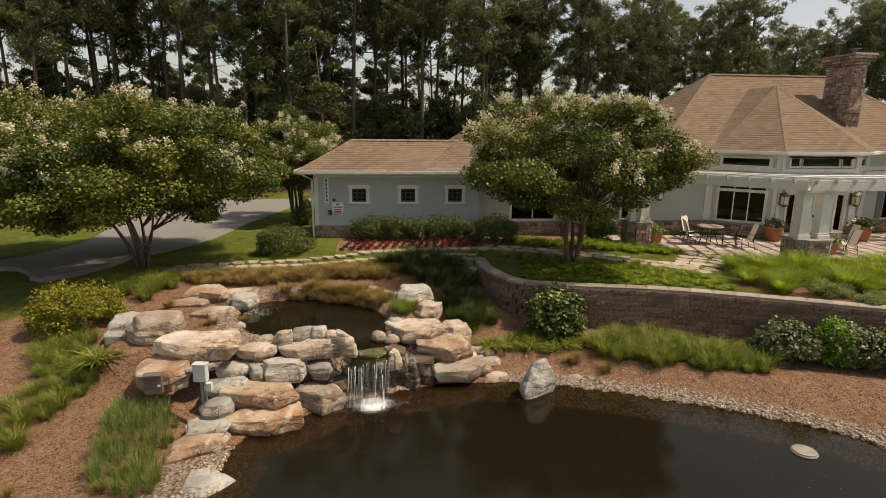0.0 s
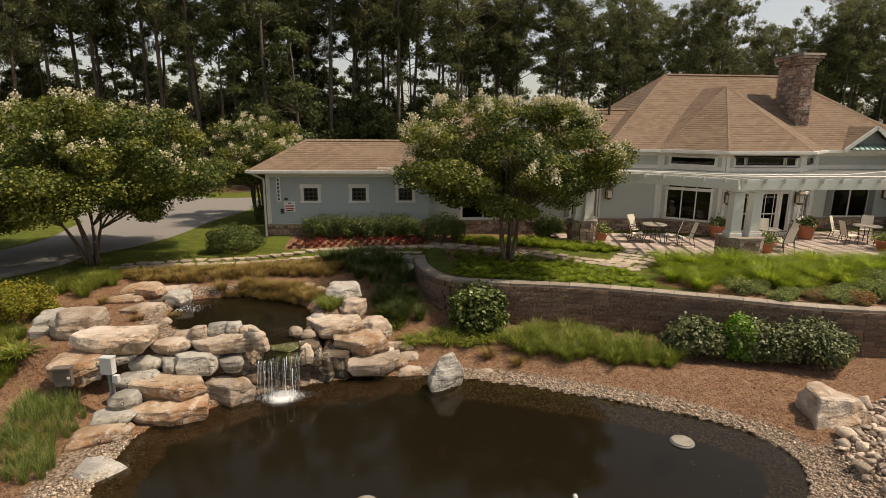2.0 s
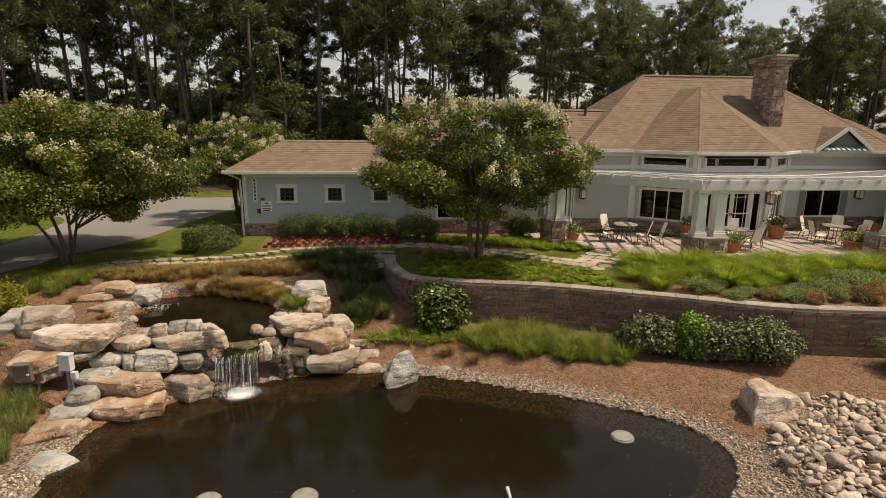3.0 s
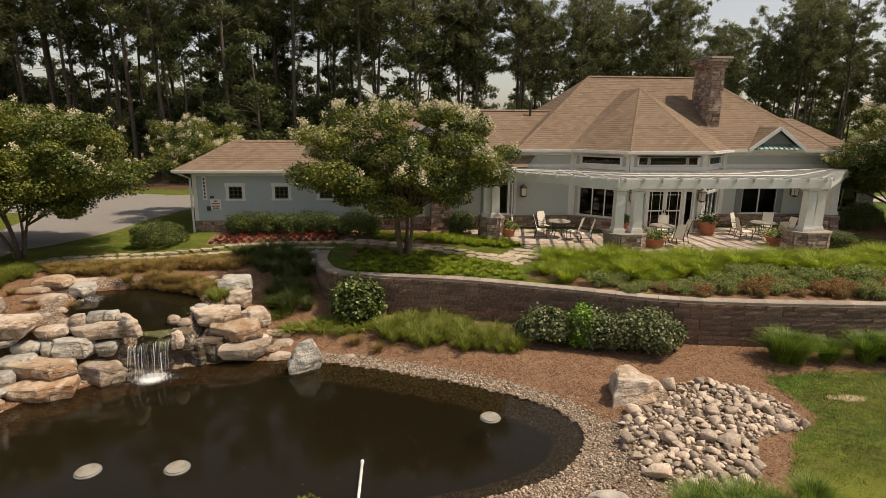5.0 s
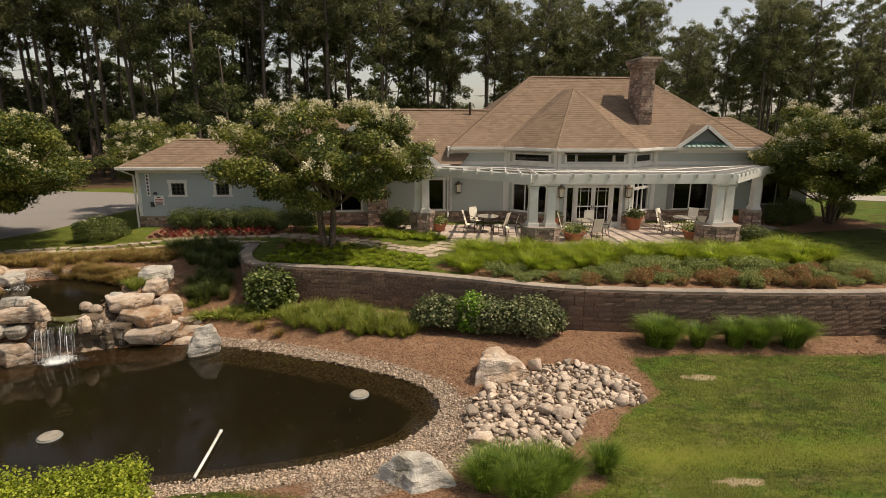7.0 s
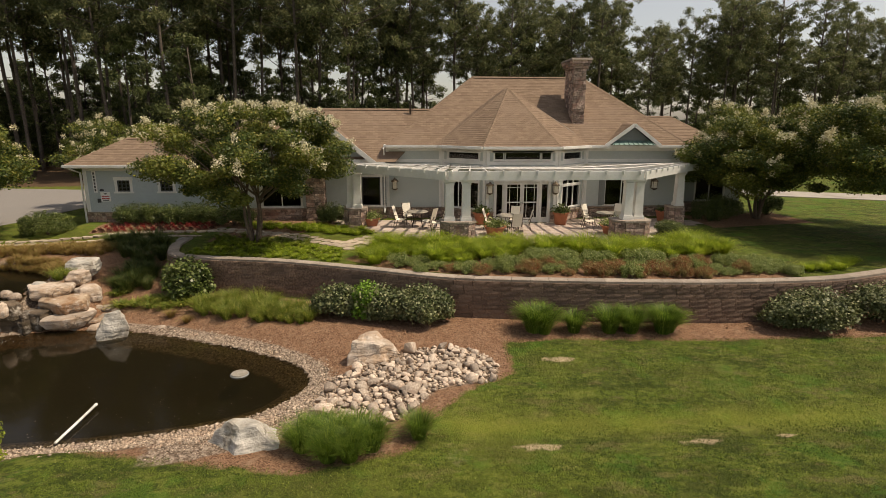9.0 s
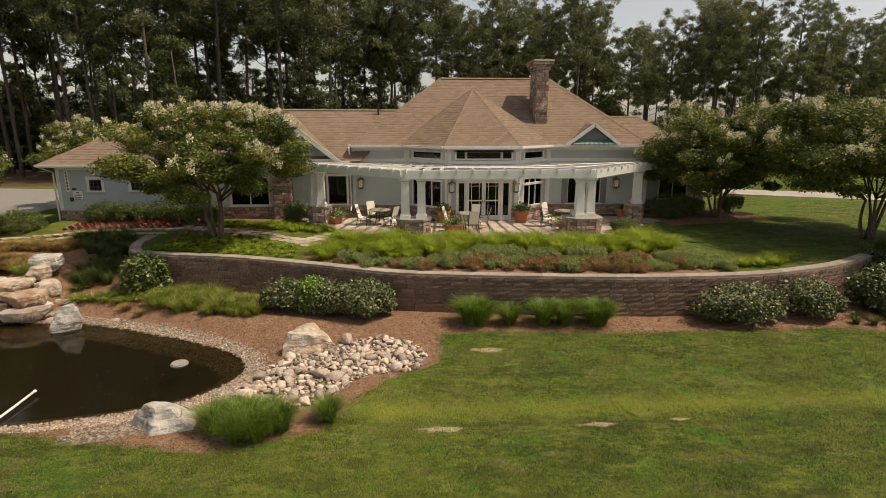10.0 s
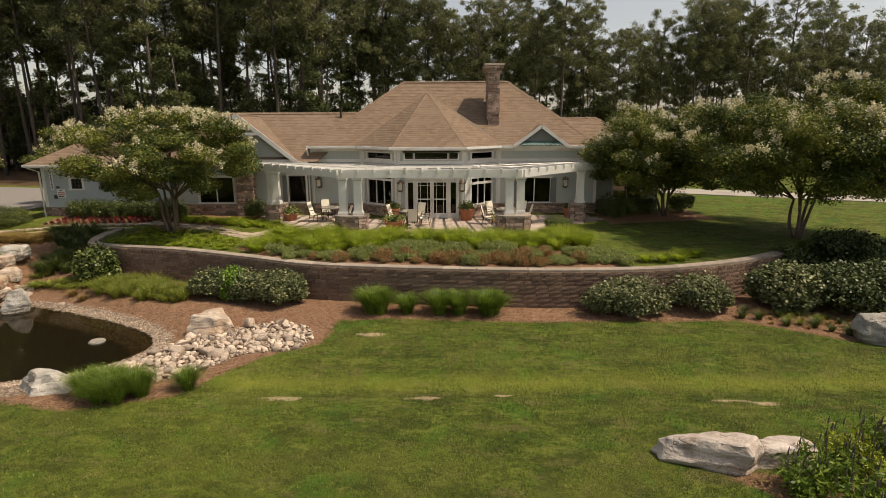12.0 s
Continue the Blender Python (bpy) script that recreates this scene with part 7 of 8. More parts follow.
boulder(129, "slab", M_ROCK, (2.52, 13.70, 0.15), (1.30, 0.70, 0.33))
boulder(130, "round", M_GREYROCK, (0.91, 15.00, 0.95), (0.49, 0.50, 0.31))
boulder(131, "round", M_ROCK, (0.50, 14.05, 1.04), (0.33, 0.30, 0.20))
boulder(132, "round", M_ROCK, (0.82, 13.95, 1.01), (0.33, 0.30, 0.14))
boulder(133, "sharp", M_ROCK, (1.85, 15.70, 1.02), (0.77, 0.60, 0.43))
boulder(134, "sharp", M_GREYROCK, (1.49, 16.70, 1.09), (1.05, 0.80, 0.53))
boulder(135, "sharp", M_WETROCK, (1.11, 13.75, -0.14), (0.84, 0.80, 0.78))
boulder(136, "sharp", M_WETROCK, (1.56, 13.85, 0.04), (0.78, 0.80, 0.58))
boulder(137, "sharp", M_WETROCK, (0.90, 13.60, 0.53), (0.59, 0.60, 0.52))
boulder(138, "sharp", M_ROCK, (0.85, 13.20, 0.67), (0.30, 0.30, 0.41))
boulder(139, "sharp", M_ROCK, (2.79, 14.20, 0.28), (0.51, 0.40, 0.26))
boulder(140, "low", M_ORANGE, (3.04, 14.00, 0.14), (0.67, 0.40, 0.09))
boulder(141, "slab", M_ORANGE, (-4.45, 17.30, 1.15), (0.81, 0.60, 0.29))
boulder(142, "slab", M_GREYROCK, (-3.53, 16.95, 0.98), (0.82, 0.70, 0.39))
boulder(143, "low", M_ORANGE, (-4.88, 17.80, 1.21), (1.19, 0.80, 0.19))
boulder(144, "round", M_ROCK, (-3.83, 15.35, 0.98), (0.27, 0.30, 0.11))
boulder(145, "round", M_ROCK, (-3.31, 14.55, 1.08), (0.30, 0.30, 0.13))
boulder(146, "round", M_ROCK, (-3.18, 15.12, 1.06), (0.21, 0.25, 0.11))
boulder(147, "low", M_ROCK, (-2.24, 13.70, 1.23), (0.36, 0.40, 0.08))
boulder(150, "low", M_ROCK, (3.44, 14.43, 0.10), (0.61, 0.35, 0.16))
boulder(151, "low", M_ROCK, (3.45, 13.72, -0.02), (0.66, 0.36, 0.17))
boulder(152, "tall", M_GREYROCK, (4.28, 12.95, -0.10), (0.84, 0.42, 0.98), 0.5)
boulder(153, "round", M_ROCK, (5.46, 13.54, 0.00), (0.40, 0.32, 0.13))
boulder(154, "sharp", M_ROCK, (8.46, 13.34, 0.00), (0.64, 0.45, 0.22))
boulder(155, "low", M_ROCK, (9.40, 12.76, -0.04), (1.54, 0.46, 0.12))
boulder(153, "slab", M_GREYROCK, (-2.99, 18.14, 1.00), (0.61, 0.61, 0.18))
boulder(154, "slab", M_ROCK, (-2.39, 18.39, 1.03), (0.81, 0.64, 0.16))
boulder(155, "round", M_ROCK, (-1.47, 18.54, 1.03), (0.65, 0.52, 0.10))
boulder(156, "round", M_ROCK, (-1.26, 18.81, 1.06), (0.60, 0.48, 0.10))
boulder(157, "slab", M_ROCK, (-0.59, 18.35, 1.03), (0.62, 0.50, 0.12))
boulder(158, "slab", M_ORANGE, (-0.02, 18.36, 1.03), (0.73, 0.59, 0.14))
boulder(159, "round", M_ROCK, (0.46, 17.88, 1.00), (0.61, 0.49, 0.15))
boulder(160, "low", M_ROCK, (0.98, 17.47, 1.00), (1.14, 0.69, 0.17))
boulder(161, "slab", M_GREYROCK, (3.80, 19.49, 1.00), (0.52, 0.52, 0.49))
boulder(162, "slab", M_GREYROCK, (4.18, 18.85, 0.80), (0.74, 0.66, 0.47))
boulder(163, "slab", M_GREYROCK, (3.65, 20.53, 1.20), (0.65, 0.65, 0.35))
boulder(164, "low", M_ROCK, (12.5, 10.5, 0.08), (1.4, 1.0, 0.78), 0.3)
boulder(165, "peak", M_GREYROCK, (10.45, 6.05, 0.0), (1.75, 0.95, 0.98), 0.15)
boulder(466, "log", M_PALE, (24.82, 2.95, 0.34), (1.8, 0.72, 0.82), -0.15)
boulder(467, "log", M_PALE, (26.2, 3.0, 0.40), (1.15, 0.6, 0.58), -0.2)
boulder(168, "sharp", M_GREYROCK, (33.15, 9.4, 0.32), (1.75, 1.1, 0.80))
# waterfall: lip stone with moss, strands and foam
boulder(201, "low", M_MOSS, (0.40, 13.28, 0.70), (1.15, 0.72, 0.33), 0.2)
boulder(202, "slab", M_WETROCK, (0.35, 13.5, -0.1), (1.4, 0.5, 0.80), 0.0)
boulder(203, "sharp", M_ROCK, (0.92, 13.2, 0.70), (0.20, 0.30, 0.38), 0.3)
boulder(204, "slab", M_WETROCK, (-0.40, 13.15, -0.1), (0.5, 0.5, 0.55), 0.2)
# wedging stones in the gaps of the bank
rng_f = random.Random(91)
for k in range(14):
    x = rng_f.uniform(-3.6, -0.7)
    y = rng_f.uniform(12.2, 12.95) - 0.35 * max(-1.6 - x, 0)
    r = rng_f.uniform(0.16, 0.26)
    boulder(300 + k, "sharp", (M_ROCK, M_GREYROCK, M_ORANGE)[k % 3], (x, y, ground_z(x, y) - 0.06), (r * 1.5, r, r * 0.6), rng_f.uniform(-0.3, 0.3))
for k in range(14):
    x, y = rng_f.uniform(1.3, 3.6), rng_f.uniform(13.7, 14.9)
    r = rng_f.uniform(0.16, 0.34)
    boulder(330 + k, "sharp", (M_ROCK, M_GREYROCK)[k % 2], (x, y, ground_z(x, y) - 0.03), (r * 1.5, r, r * 0.6), rng_f.uniform(-0.3, 0.3))
M_STREAM = water_material("falling_water", (0.86, 0.88, 0.88), 30.0, 0.25, (0.7, 0.72, 0.72))
fall = thing("waterfall", "thin white strands of water falling off a mossy stone lip", "waterfall", (0.33, 12.86, 0.0))
rng_w = random.Random(4)
for k in range(64):
    x = -0.50 + 0.96 * rng_w.random() ** 1.2
    w = rng_w.uniform(0.002, 0.0045) if k % 6 else rng_w.uniform(0.006, 0.010)
    s = Shape()
    y0, reach, dx = -0.04 + 0.25 * x + 0.04 * rng_w.random(), rng_w.uniform(0.10, 0.26), rng_w.uniform(-0.06, 0.03)
    top = 0.93 + 0.08 * x - 0.10 * rng_w.random()
    start_ = 0.0 if rng_w.random() < 0.6 else rng_w.uniform(0.1, 0.5)
    cut = 1.0 if rng_w.random() < 0.65 else rng_w.uniform(0.6, 0.9)
    pts = []
    for i in range(8):
        t = start_ + (cut - start_) * i / 7
        pts.append((x + dx * t + 0.006 * math.sin(9 * t + k), y0 - reach * t ** 0.6, top - top * t ** 1.5))
    s.tube(pts, [w * (1.0 - 0.3 * i / 7) * (0.75 + 0.5 * rng_w.random()) for i in range(8)], 5)
    part("strand", s, M_FOAM if k % 4 == 0 else M_STREAM, fall, smooth=True)
s = Shape()
for k in range(700):
    a, r = rng_w.uniform(0, 6.283), abs(rng_w.gauss(0, 0.50))
    x, y = r * math.cos(a) * 1.2 + 0.03, -0.22 + r * math.sin(a) * 0.5
    b = rng_w.uniform(0.003, 0.010) * max(0.3, 1.3 - r)
    z = abs(rng_w.gauss(0, 0.06)) * max(0.0, 1 - 1.6 * r)
    s.lathe([(b * 0.9, -0.01), (b, b * 0.3), (b * 0.6, b * 0.8), (b * 0.1, b)], (x, y, z), 6)
tagged(part("foam", s, M_FOAM, fall, "white splashing foam", smooth=True), kind="stuff")
pool = Shape()
pool.add([(0, 0, 0.006)] + [(0.72 * math.cos(a) * (1 + 0.12 * math.sin(3 * a)), 0.5 * math.sin(a), 0.004) for a in np.linspace(0, 6.283, 33)[:-1]], [(0, 1 + k, 1 + (k + 1) % 32) for k in range(32)])
churn = part("splash", pool, M_SPLASH, fall, "white churned water at the foot")
churn.matrix_basis = Matrix.Translation((0.05, -0.25, 0.0))
boulder(171, "slab", M_ROCK, (-4.15, 15.95, 1.02), (1.1, 0.6, 0.26), 0.35)
boulder(172, "slab", M_WETROCK, (-3.95, 16.9, 0.93), (0.9, 0.8, 0.20), 0.3)
boulder(173, "slab", M_ROCK, (-4.25, 17.75, 1.08), (1.7, 0.5, 0.18), 0.28)
boulder(174, "slab", M_ORANGE, (-5.1, 17.0, 1.08), (1.0, 0.7, 0.16), 0.1)
inlet = thing("inlet_cascade", "small splashing inlet between rim stones of the basin", "waterfall", (-3.2, 16.5, 0.97))
s = Shape()
for k in range(160):
    x, y = rng_w.gauss(0, 0.28), rng_w.gauss(0, 0.2)
    b = rng_w.uniform(0.004, 0.014)
    s.lathe([(b * 0.9, -0.01), (b, b * 0.3), (b * 0.5, b * 0.7), (b * 0.1, b * 0.8)], (x, y, 0.0), 6)
tagged(part("foam", s, M_FOAM, inlet, smooth=True), kind="stuff")


def many(name, template, faces, n, pos, scale, rz, tilt, material):
    """One mesh of many small turned copies of a template."""
    t = np.array(template)
    c, s_ = np.cos(rz), np.sin(rz)
    v = t[None] * scale[:, None, :]
    ct, st = np.cos(tilt), np.sin(tilt)
    y, z = v[:, :, 1] * ct[:, None] - v[:, :, 2] * st[:, None], v[:, :, 1] * st[:, None] + v[:, :, 2] * ct[:, None]
    x = v[:, :, 0]
    v = np.stack([x * c[:, None] - y * s_[:, None], x * s_[:, None] + y * c[:, None], z], -1) + pos[:, None, :]
    f = (np.array(faces)[None] + (np.arange(n) * len(t))[:, None, None]).reshape(-1, 3)
    me = bpy.data.meshes.new(name)
    me.vertices.add(n * len(t))
    me.vertices.foreach_set("co", v.astype(np.float32).ravel())
    me.loops.add(len(f) * 3)
    me.loops.foreach_set("vertex_index", f.astype(np.int32).ravel())
    me.polygons.add(len(f))
    me.polygons.foreach_set("loop_start", np.arange(0, len(f) * 3, 3, dtype=np.int32))
    me.polygons.foreach_set("use_smooth", np.ones(len(f), dtype=bool))
    me.materials.append(material)
    me.update(calc_edges=True)
    return new(name, me)


# shore gravel
rs = np.random.RandomState(8)
cx, cy = rs.uniform(-4.2, 15, 120000), rs.uniform(4.6, 14.5, 120000)
dpo, ipo = to_line(POND, cx, cy)
reach_ = np.where(cy > 9.5, 0.62, np.where(cx > 8.5, 1.9, 1.0)) + 0.25 * wavy(cx, cy, 1.2, 4)
keep = np.where(ipo, dpo < 0.35, dpo < reach_ * (0.35 + 0.65 * rs.random(len(cx)))) & ((cx > 4.6) | ((cx < -1.2) & (cy < 11))) & ~((cx < 6) & (cy > 8) & (cx > 0))
cx, cy = cx[keep][:22000], cy[keep][:22000]
n = len(cx)
ico = [(0, 0, 1), (0.9, 0, 0.25), (0.25, 0.85, 0.2), (-0.75, 0.5, 0.3), (-0.7, -0.55, 0.2), (0.3, -0.85, 0.3), (0, 0, -0.8)]
ico_f = [(0, 1, 2), (0, 2, 3), (0, 3, 4), (0, 4, 5), (0, 5, 1), (6, 2, 1), (6, 3, 2), (6, 4, 3), (6, 5, 4), (6, 1, 5)]
sz = rs.uniform(0.012, 0.030, n) * np.where(rs.random(n) < 0.12, 1.7, 1.0)
zz = height(cx, cy) + sz * 0.25
tagged(many("gravel", ico, ico_f, n, np.stack([cx, cy, zz], 1), sz[:, None] * rs.uniform(0.7, 1.4, (n, 3)) * [1, 1, 0.7], rs.uniform(0, 6.28, n), rs.uniform(-0.4, 0.4, n), M_PEBBLE),
       "tan and brown pebbles along the pond shore", "gravel", kind="stuff")
# specks drifting on the pond
cx, cy = rs.uniform(-2, 11, 1500), rs.uniform(6.8, 13.4, 1500)
dpo, ipo = to_line(POND, cx, cy)
cx, cy = cx[ipo & (dpo > 0.15)][:420], cy[ipo & (dpo > 0.15)][:420]
n = len(cx)
sz = rs.uniform(0.004, 0.011, n)
tagged(many("floating_specks", ico, ico_f, n, np.stack([cx, cy, np.full(n, 0.003)], 1), sz[:, None] * np.array([[1.2, 0.9, 0.3]]), rs.uniform(0, 6.28, n), np.zeros(n), M_PEBBLE),
       "tiny pale specks drifting on the pond", "debris", kind="stuff")
# river cobbles
def cobble_mesh(seed):
    """A blunt-edged field stone."""
    rng = random.Random(seed)
    bm = bmesh.new()
    sx, sy, sz = rng.uniform(0.85, 1.4), rng.uniform(0.7, 1.0), rng.uniform(0.55, 0.9)
    for k in range(15):
        p = Vector((rng.gauss(0, 1), rng.gauss(0, 1), rng.gauss(0, 1)))
        p /= (abs(p.x) ** 2.8 + abs(p.y) ** 2.8 + abs(p.z) ** 2.8) ** (1 / 2.8)
        p *= rng.uniform(0.88, 1.06)
        bm.verts.new((p.x * sx, p.y * sy, p.z * sz))
    hull = bmesh.ops.convex_hull(bm, input=bm.verts)
    inner_ = [e for e in hull["geom_interior"] if isinstance(e, bmesh.types.BMVert)]
    if inner_:
        bmesh.ops.delete(bm, geom=inner_, context="VERTS")
    bmesh.ops.bevel(bm, geom=bm.edges[:], offset=0.16, segments=1, profile=0.6, affect="EDGES", clamp_overlap=True)
    bmesh.ops.triangulate(bm, faces=bm.faces)
    me = bpy.data.meshes.new("river_stone")
    bm.to_mesh(me)
    bm.free()
    me.materials.append(M_COBBLE)
    me.polygons.foreach_set("use_smooth", np.ones(len(me.polygons), dtype=bool))
    me.set_sharp_from_angle(angle=radians(42))
    return me


cobbles = [cobble_mesh(k) for k in range(14)]
rng_s = random.Random(12)
laid = []
rb = np.array(ROCK_BED)
for trial in range(9000):
    r = 0.19 if trial < 30 else 0.125 if trial < 260 else 0.092 if trial < 1500 else 0.055
    r *= rng_s.uniform(0.7, 1.25)
    x, y = rng_s.uniform(11.4, 16.0), rng_s.uniform(6.4, 11.0)
    if all((x - a) ** 2 + (y - b) ** 2 > (0.78 * (r + c)) ** 2 for a, b, c in laid) and (x - 12.58) ** 2 + (y - 10.72) ** 2 > 0.8:
        d, i = to_line(rb, np.array([x]), np.array([y]))
        if i[0]:
            laid.append((x, y, r))
for x, y, r in laid[:290]:
    ob = new("river_stone", cobbles[rng_s.randrange(14)])
    ob.matrix_basis = place(x, y, ground_z(x, y) + r * 0.42, rng_s.uniform(0, 6.28), r * 1.05) @ Matrix.Rotation(rng_s.uniform(-0.6, 0.6), 4, "X") @ Matrix.Rotation(rng_s.uniform(-0.4, 0.4), 4, "Y")
    tagged(ob, "rounded tan river stone in the cobble spillway", "stone", "river stones")

small = laid[290:]
if small:
    n = len(small)
    rp = np.random.RandomState(2)
    tagged(many("river_pebbles", ico, ico_f, n, np.array([(x, y, ground_z(x, y) + r * 0.35) for x, y, r in small]), np.array([[r, r * 0.8, r * 0.65] for _, _, r in small]) * 1.1, rp.uniform(0, 6.28, n), rp.uniform(-0.4, 0.4, n), M_PEBBLE),
           "small tan stones between the river stones", "stones", kind="stuff")

# things in and beside the pond
for x, y, rz in ((9.02, 10.05, 0.2), (2.58, 8.55, 1.0), (0.9, 8.55, 2.0)):
    disc = thing("pond_float", "round pale grey lid floating on the pond", "float", (x, y, 0.0), rz, "pond floats")
    disc.scale = (0.9, 0.9, 0.9)
    part("rim", Shape().lathe([(0.20, -0.05), (0.265, -0.04), (0.27, 0.015), (0.255, 0.03), (0.2, 0.03)], n=28), M_SHUTTER, disc, "dark rubber rim", smooth=True, angle=40)
    part("lid", Shape().lathe([(0.24, 0.03), (0.235, 0.055), (0.19, 0.065), (0.02, 0.068)], n=28), M_DISC, disc, smooth=True, angle=40)
pipe = thing("pipe", "white plastic pipe slanting from the gravel into the pond", "pipe", (6.2, 6.85, 0.06))
part("tube", Shape().tube([(0, 0, 0.02), (0, 0.75, 0.03), (0, 1.5, 0.05)], [0.03] * 3, 10), M_PIPE, pipe, smooth=True)
part("end_cap", Shape().tube([(0, 1.49, 0.05), (0, 1.56, 0.052)], [0.037] * 2, 10), M_PIPE, pipe)
box1 = thing("utility_box", "grey weathered utility box on a post by the boulders", "utility box", (-4.12, 11.95, 0.66), 0.1)
part("post", Shape().box((0, 0.05, 0.0), (0.09, 0.09, 0.9)), M_BARK, box1)
part("cabinet", Shape().box((0, 0, 0.32), (0.34, 0.14, 0.40)).box((0, -0.02, 0.53), (0.38, 0.20, 0.03)), M_MORTAR, box1)
part("latch", Shape().box((0.12, -0.08, 0.30), (0.05, 0.03, 0.04)), M_PLASTIC, box1)
box2 = thing("utility_box", "white electric outlet box with conduit by the boulders", "utility box", (-3.12, 11.85, 0.70), -0.15)
part("cabinet", Shape().box((0, 0, 0.55), (0.26, 0.15, 0.36)).box((0, 0, 0.74), (0.29, 0.18, 0.03)), M_PLASTIC, box2)
part("conduit", Shape().tube([(0.0, 0, -0.35), (0.0, 0, 0.38)], [0.035] * 2, 10).tube([(0.08, 0, -0.35), (0.08, 0, 0.38)], [0.025] * 2, 10), M_SHUTTER, box2)
part("outlet", Shape().box((0.17, -0.02, 0.26), (0.12, 0.10, 0.16)), M_PLASTIC, box2)

# ---- patio furniture, pots, lanterns, sign ----
PZ = 1.672


def sling_chair(at, rz):
    c = thing("patio_chair", "cream sling patio chair with dark bronze frame", "chair", at, rz, "patio chairs")
    for sx in (-1, 1):
        x = sx * 0.27
        part("side_frame", Shape().tube([(x, -0.24, 0.0), (x, -0.25, 0.40), (x, -0.20, 0.60), (x, 0.10, 0.63), (x, 0.26, 0.60)], [0.014] * 5, 6), M_METAL, c)
        part("leg", Shape().tube([(x, 0.30, 0.0), (x, 0.20, 0.40), (x, 0.26, 0.60)], [0.014] * 3, 6), M_METAL, c)
        part("back_post", Shape().tube([(x * 0.9, 0.18, 0.38), (x * 0.9, 0.30, 0.75), (x * 0.9, 0.38, 1.02)], [0.014] * 3, 6), M_METAL, c)
        part("stretcher", Shape().tube([(x, -0.24, 0.10), (x, 0.28, 0.10)], [0.009] * 2, 5), M_METAL, c)
    s, b = Shape(), Shape()
    for k, (target, pts) in enumerate(((s, [(-0.26, 0.43), (-0.1, 0.39), (0.08, 0.38), (0.19, 0.40)]), (b, [(0.19, 0.42), (0.25, 0.6), (0.31, 0.8), (0.385, 1.03)]))):
        v = []
        for y, z in pts:
            for x in (-0.235, 0.235):
                v += [(x, y, z), (x, y + 0.006, z - 0.014)]
        n = len(pts)
        f = []
        for i in range(n - 1):
            a, e = i * 4, i * 4 + 4
            f += [(a, a + 2, e + 2, e), (a + 1, e + 1, e + 3, a + 3), (a, e, e + 1, a + 1), (a + 2, a + 3, e + 3, e + 2)]
        target.add(v, f)
    part("seat", s, M_SLING, c)
    part("backrest", b, M_SLING, c)
    return c


def patio_table(at, r):
    t = thing("patio_table", "round bronze patio table with a stone-grey top", "table", at, 0, "patio tables")
    part("tabletop", Shape().lathe([(r - 0.03, 0.70), (r, 0.71), (r, 0.735), (r - 0.02, 0.745), (0.03, 0.745)], n=28), M_DISC, t)
    for k in range(4):
        a = math.pi / 4 + k * math.pi / 2
        c, s_ = math.cos(a), math.sin(a)
        part("leg", Shape().tube([(c * r * 0.7, s_ * r * 0.7, 0.0), (c * r * 0.45, s_ * r * 0.45, 0.35), (c * r * 0.65, s_ * r * 0.65, 0.70)], [0.016] * 3, 6), M_METAL, t)
    part("ring", Shape().tube([(r * 0.45 * math.cos(a), r * 0.45 * math.sin(a), 0.33) for a in np.linspace(0, 6.283, 17)], [0.009] * 17, 5), M_METAL, t)
    return t


chair0 = sling_chair((13.17, 22.22, PZ), radians(75))
chair0.scale = (0.98, 0.98, 0.98)
table0 = patio_table((13.97, 22.32, PZ), 0.52)
for x, y in ((18.12, 21.07), (23.02, 21.62)):
    copy_thing(table0, place(x, y, PZ, 0.3))
for x, y, deg in ((13.57, 23.12, 25), (14.52, 21.77, -125), (14.87, 21.27, -100),
                  (17.37, 21.37, 70), (18.32, 20.22, 190), (18.92, 20.97, -95), (18.57, 21.87, -25),
                  (22.07, 21.42, 80), (22.42, 22.42, 35), (23.82, 22.52, -40), (23.12, 20.77, 185), (23.97, 21.42, -85)):
    copy_thing(chair0, place(x, y, PZ, radians(deg), 0.98))


def pot(at, r, h, label, plant, low=False):
    p = thing("flower_pot", label, "plant pot", at, 0, "patio pots")
    prof = [(r * 0.66, 0), (r * 0.72, 0.02), (r * 0.92, h * 0.84), (r * 1.04, h * 0.85), (r * 1.06, h * 0.99), (r * 0.98, h), (r * 0.9, h * 0.93)]
    body = part("pot_body", Shape().lathe(prof, n=24), M_TERRA, p, smooth=True, angle=40)
    part("soil", Shape().lathe([(r * 0.9, h * 0.93), (r * 0.1, h * 0.95)], n=20), M_SOIL, p)
    rn = np.random.RandomState(int(at[0] * 10))
    m = 700 if plant else 260
    v = rn.normal(size=(m, 3)) * np.array([r * 0.5, r * 0.5, 0.09])
    v[:, 2] = np.abs(v[:, 2]) * (1.6 if plant else 0.8) + h
    tagged(new_part("plant", quads_mesh("plant", leaves(rn, v, 0.10, 0.01, 0.7, 0.3), M_HOLLY if plant != 2 else M_COVER), p), kind="stuff")
    return p


pot((17.12, 22.77, PZ), 0.37, 0.60, "terracotta pot with a leafy plant by the door", 1)
pot((21.05, 22.6, PZ), 0.38, 0.62, "terracotta pot with a leafy plant by the door", 1)
pot((22.75, 20.2, PZ), 0.48, 0.40, "wide terracotta bowl with sparse plants", 2)
pot((17.42, 20.22, PZ), 0.48, 0.40, "wide terracotta bowl with sparse plants", 2)
pot((26.6, 23.4, PZ), 0.36, 0.55, "red terracotta pot near the end of the patio", 0)
pot((11.72, 22.67, PZ), 0.42, 0.38, "wide terracotta bowl beside the stone pier", 2)


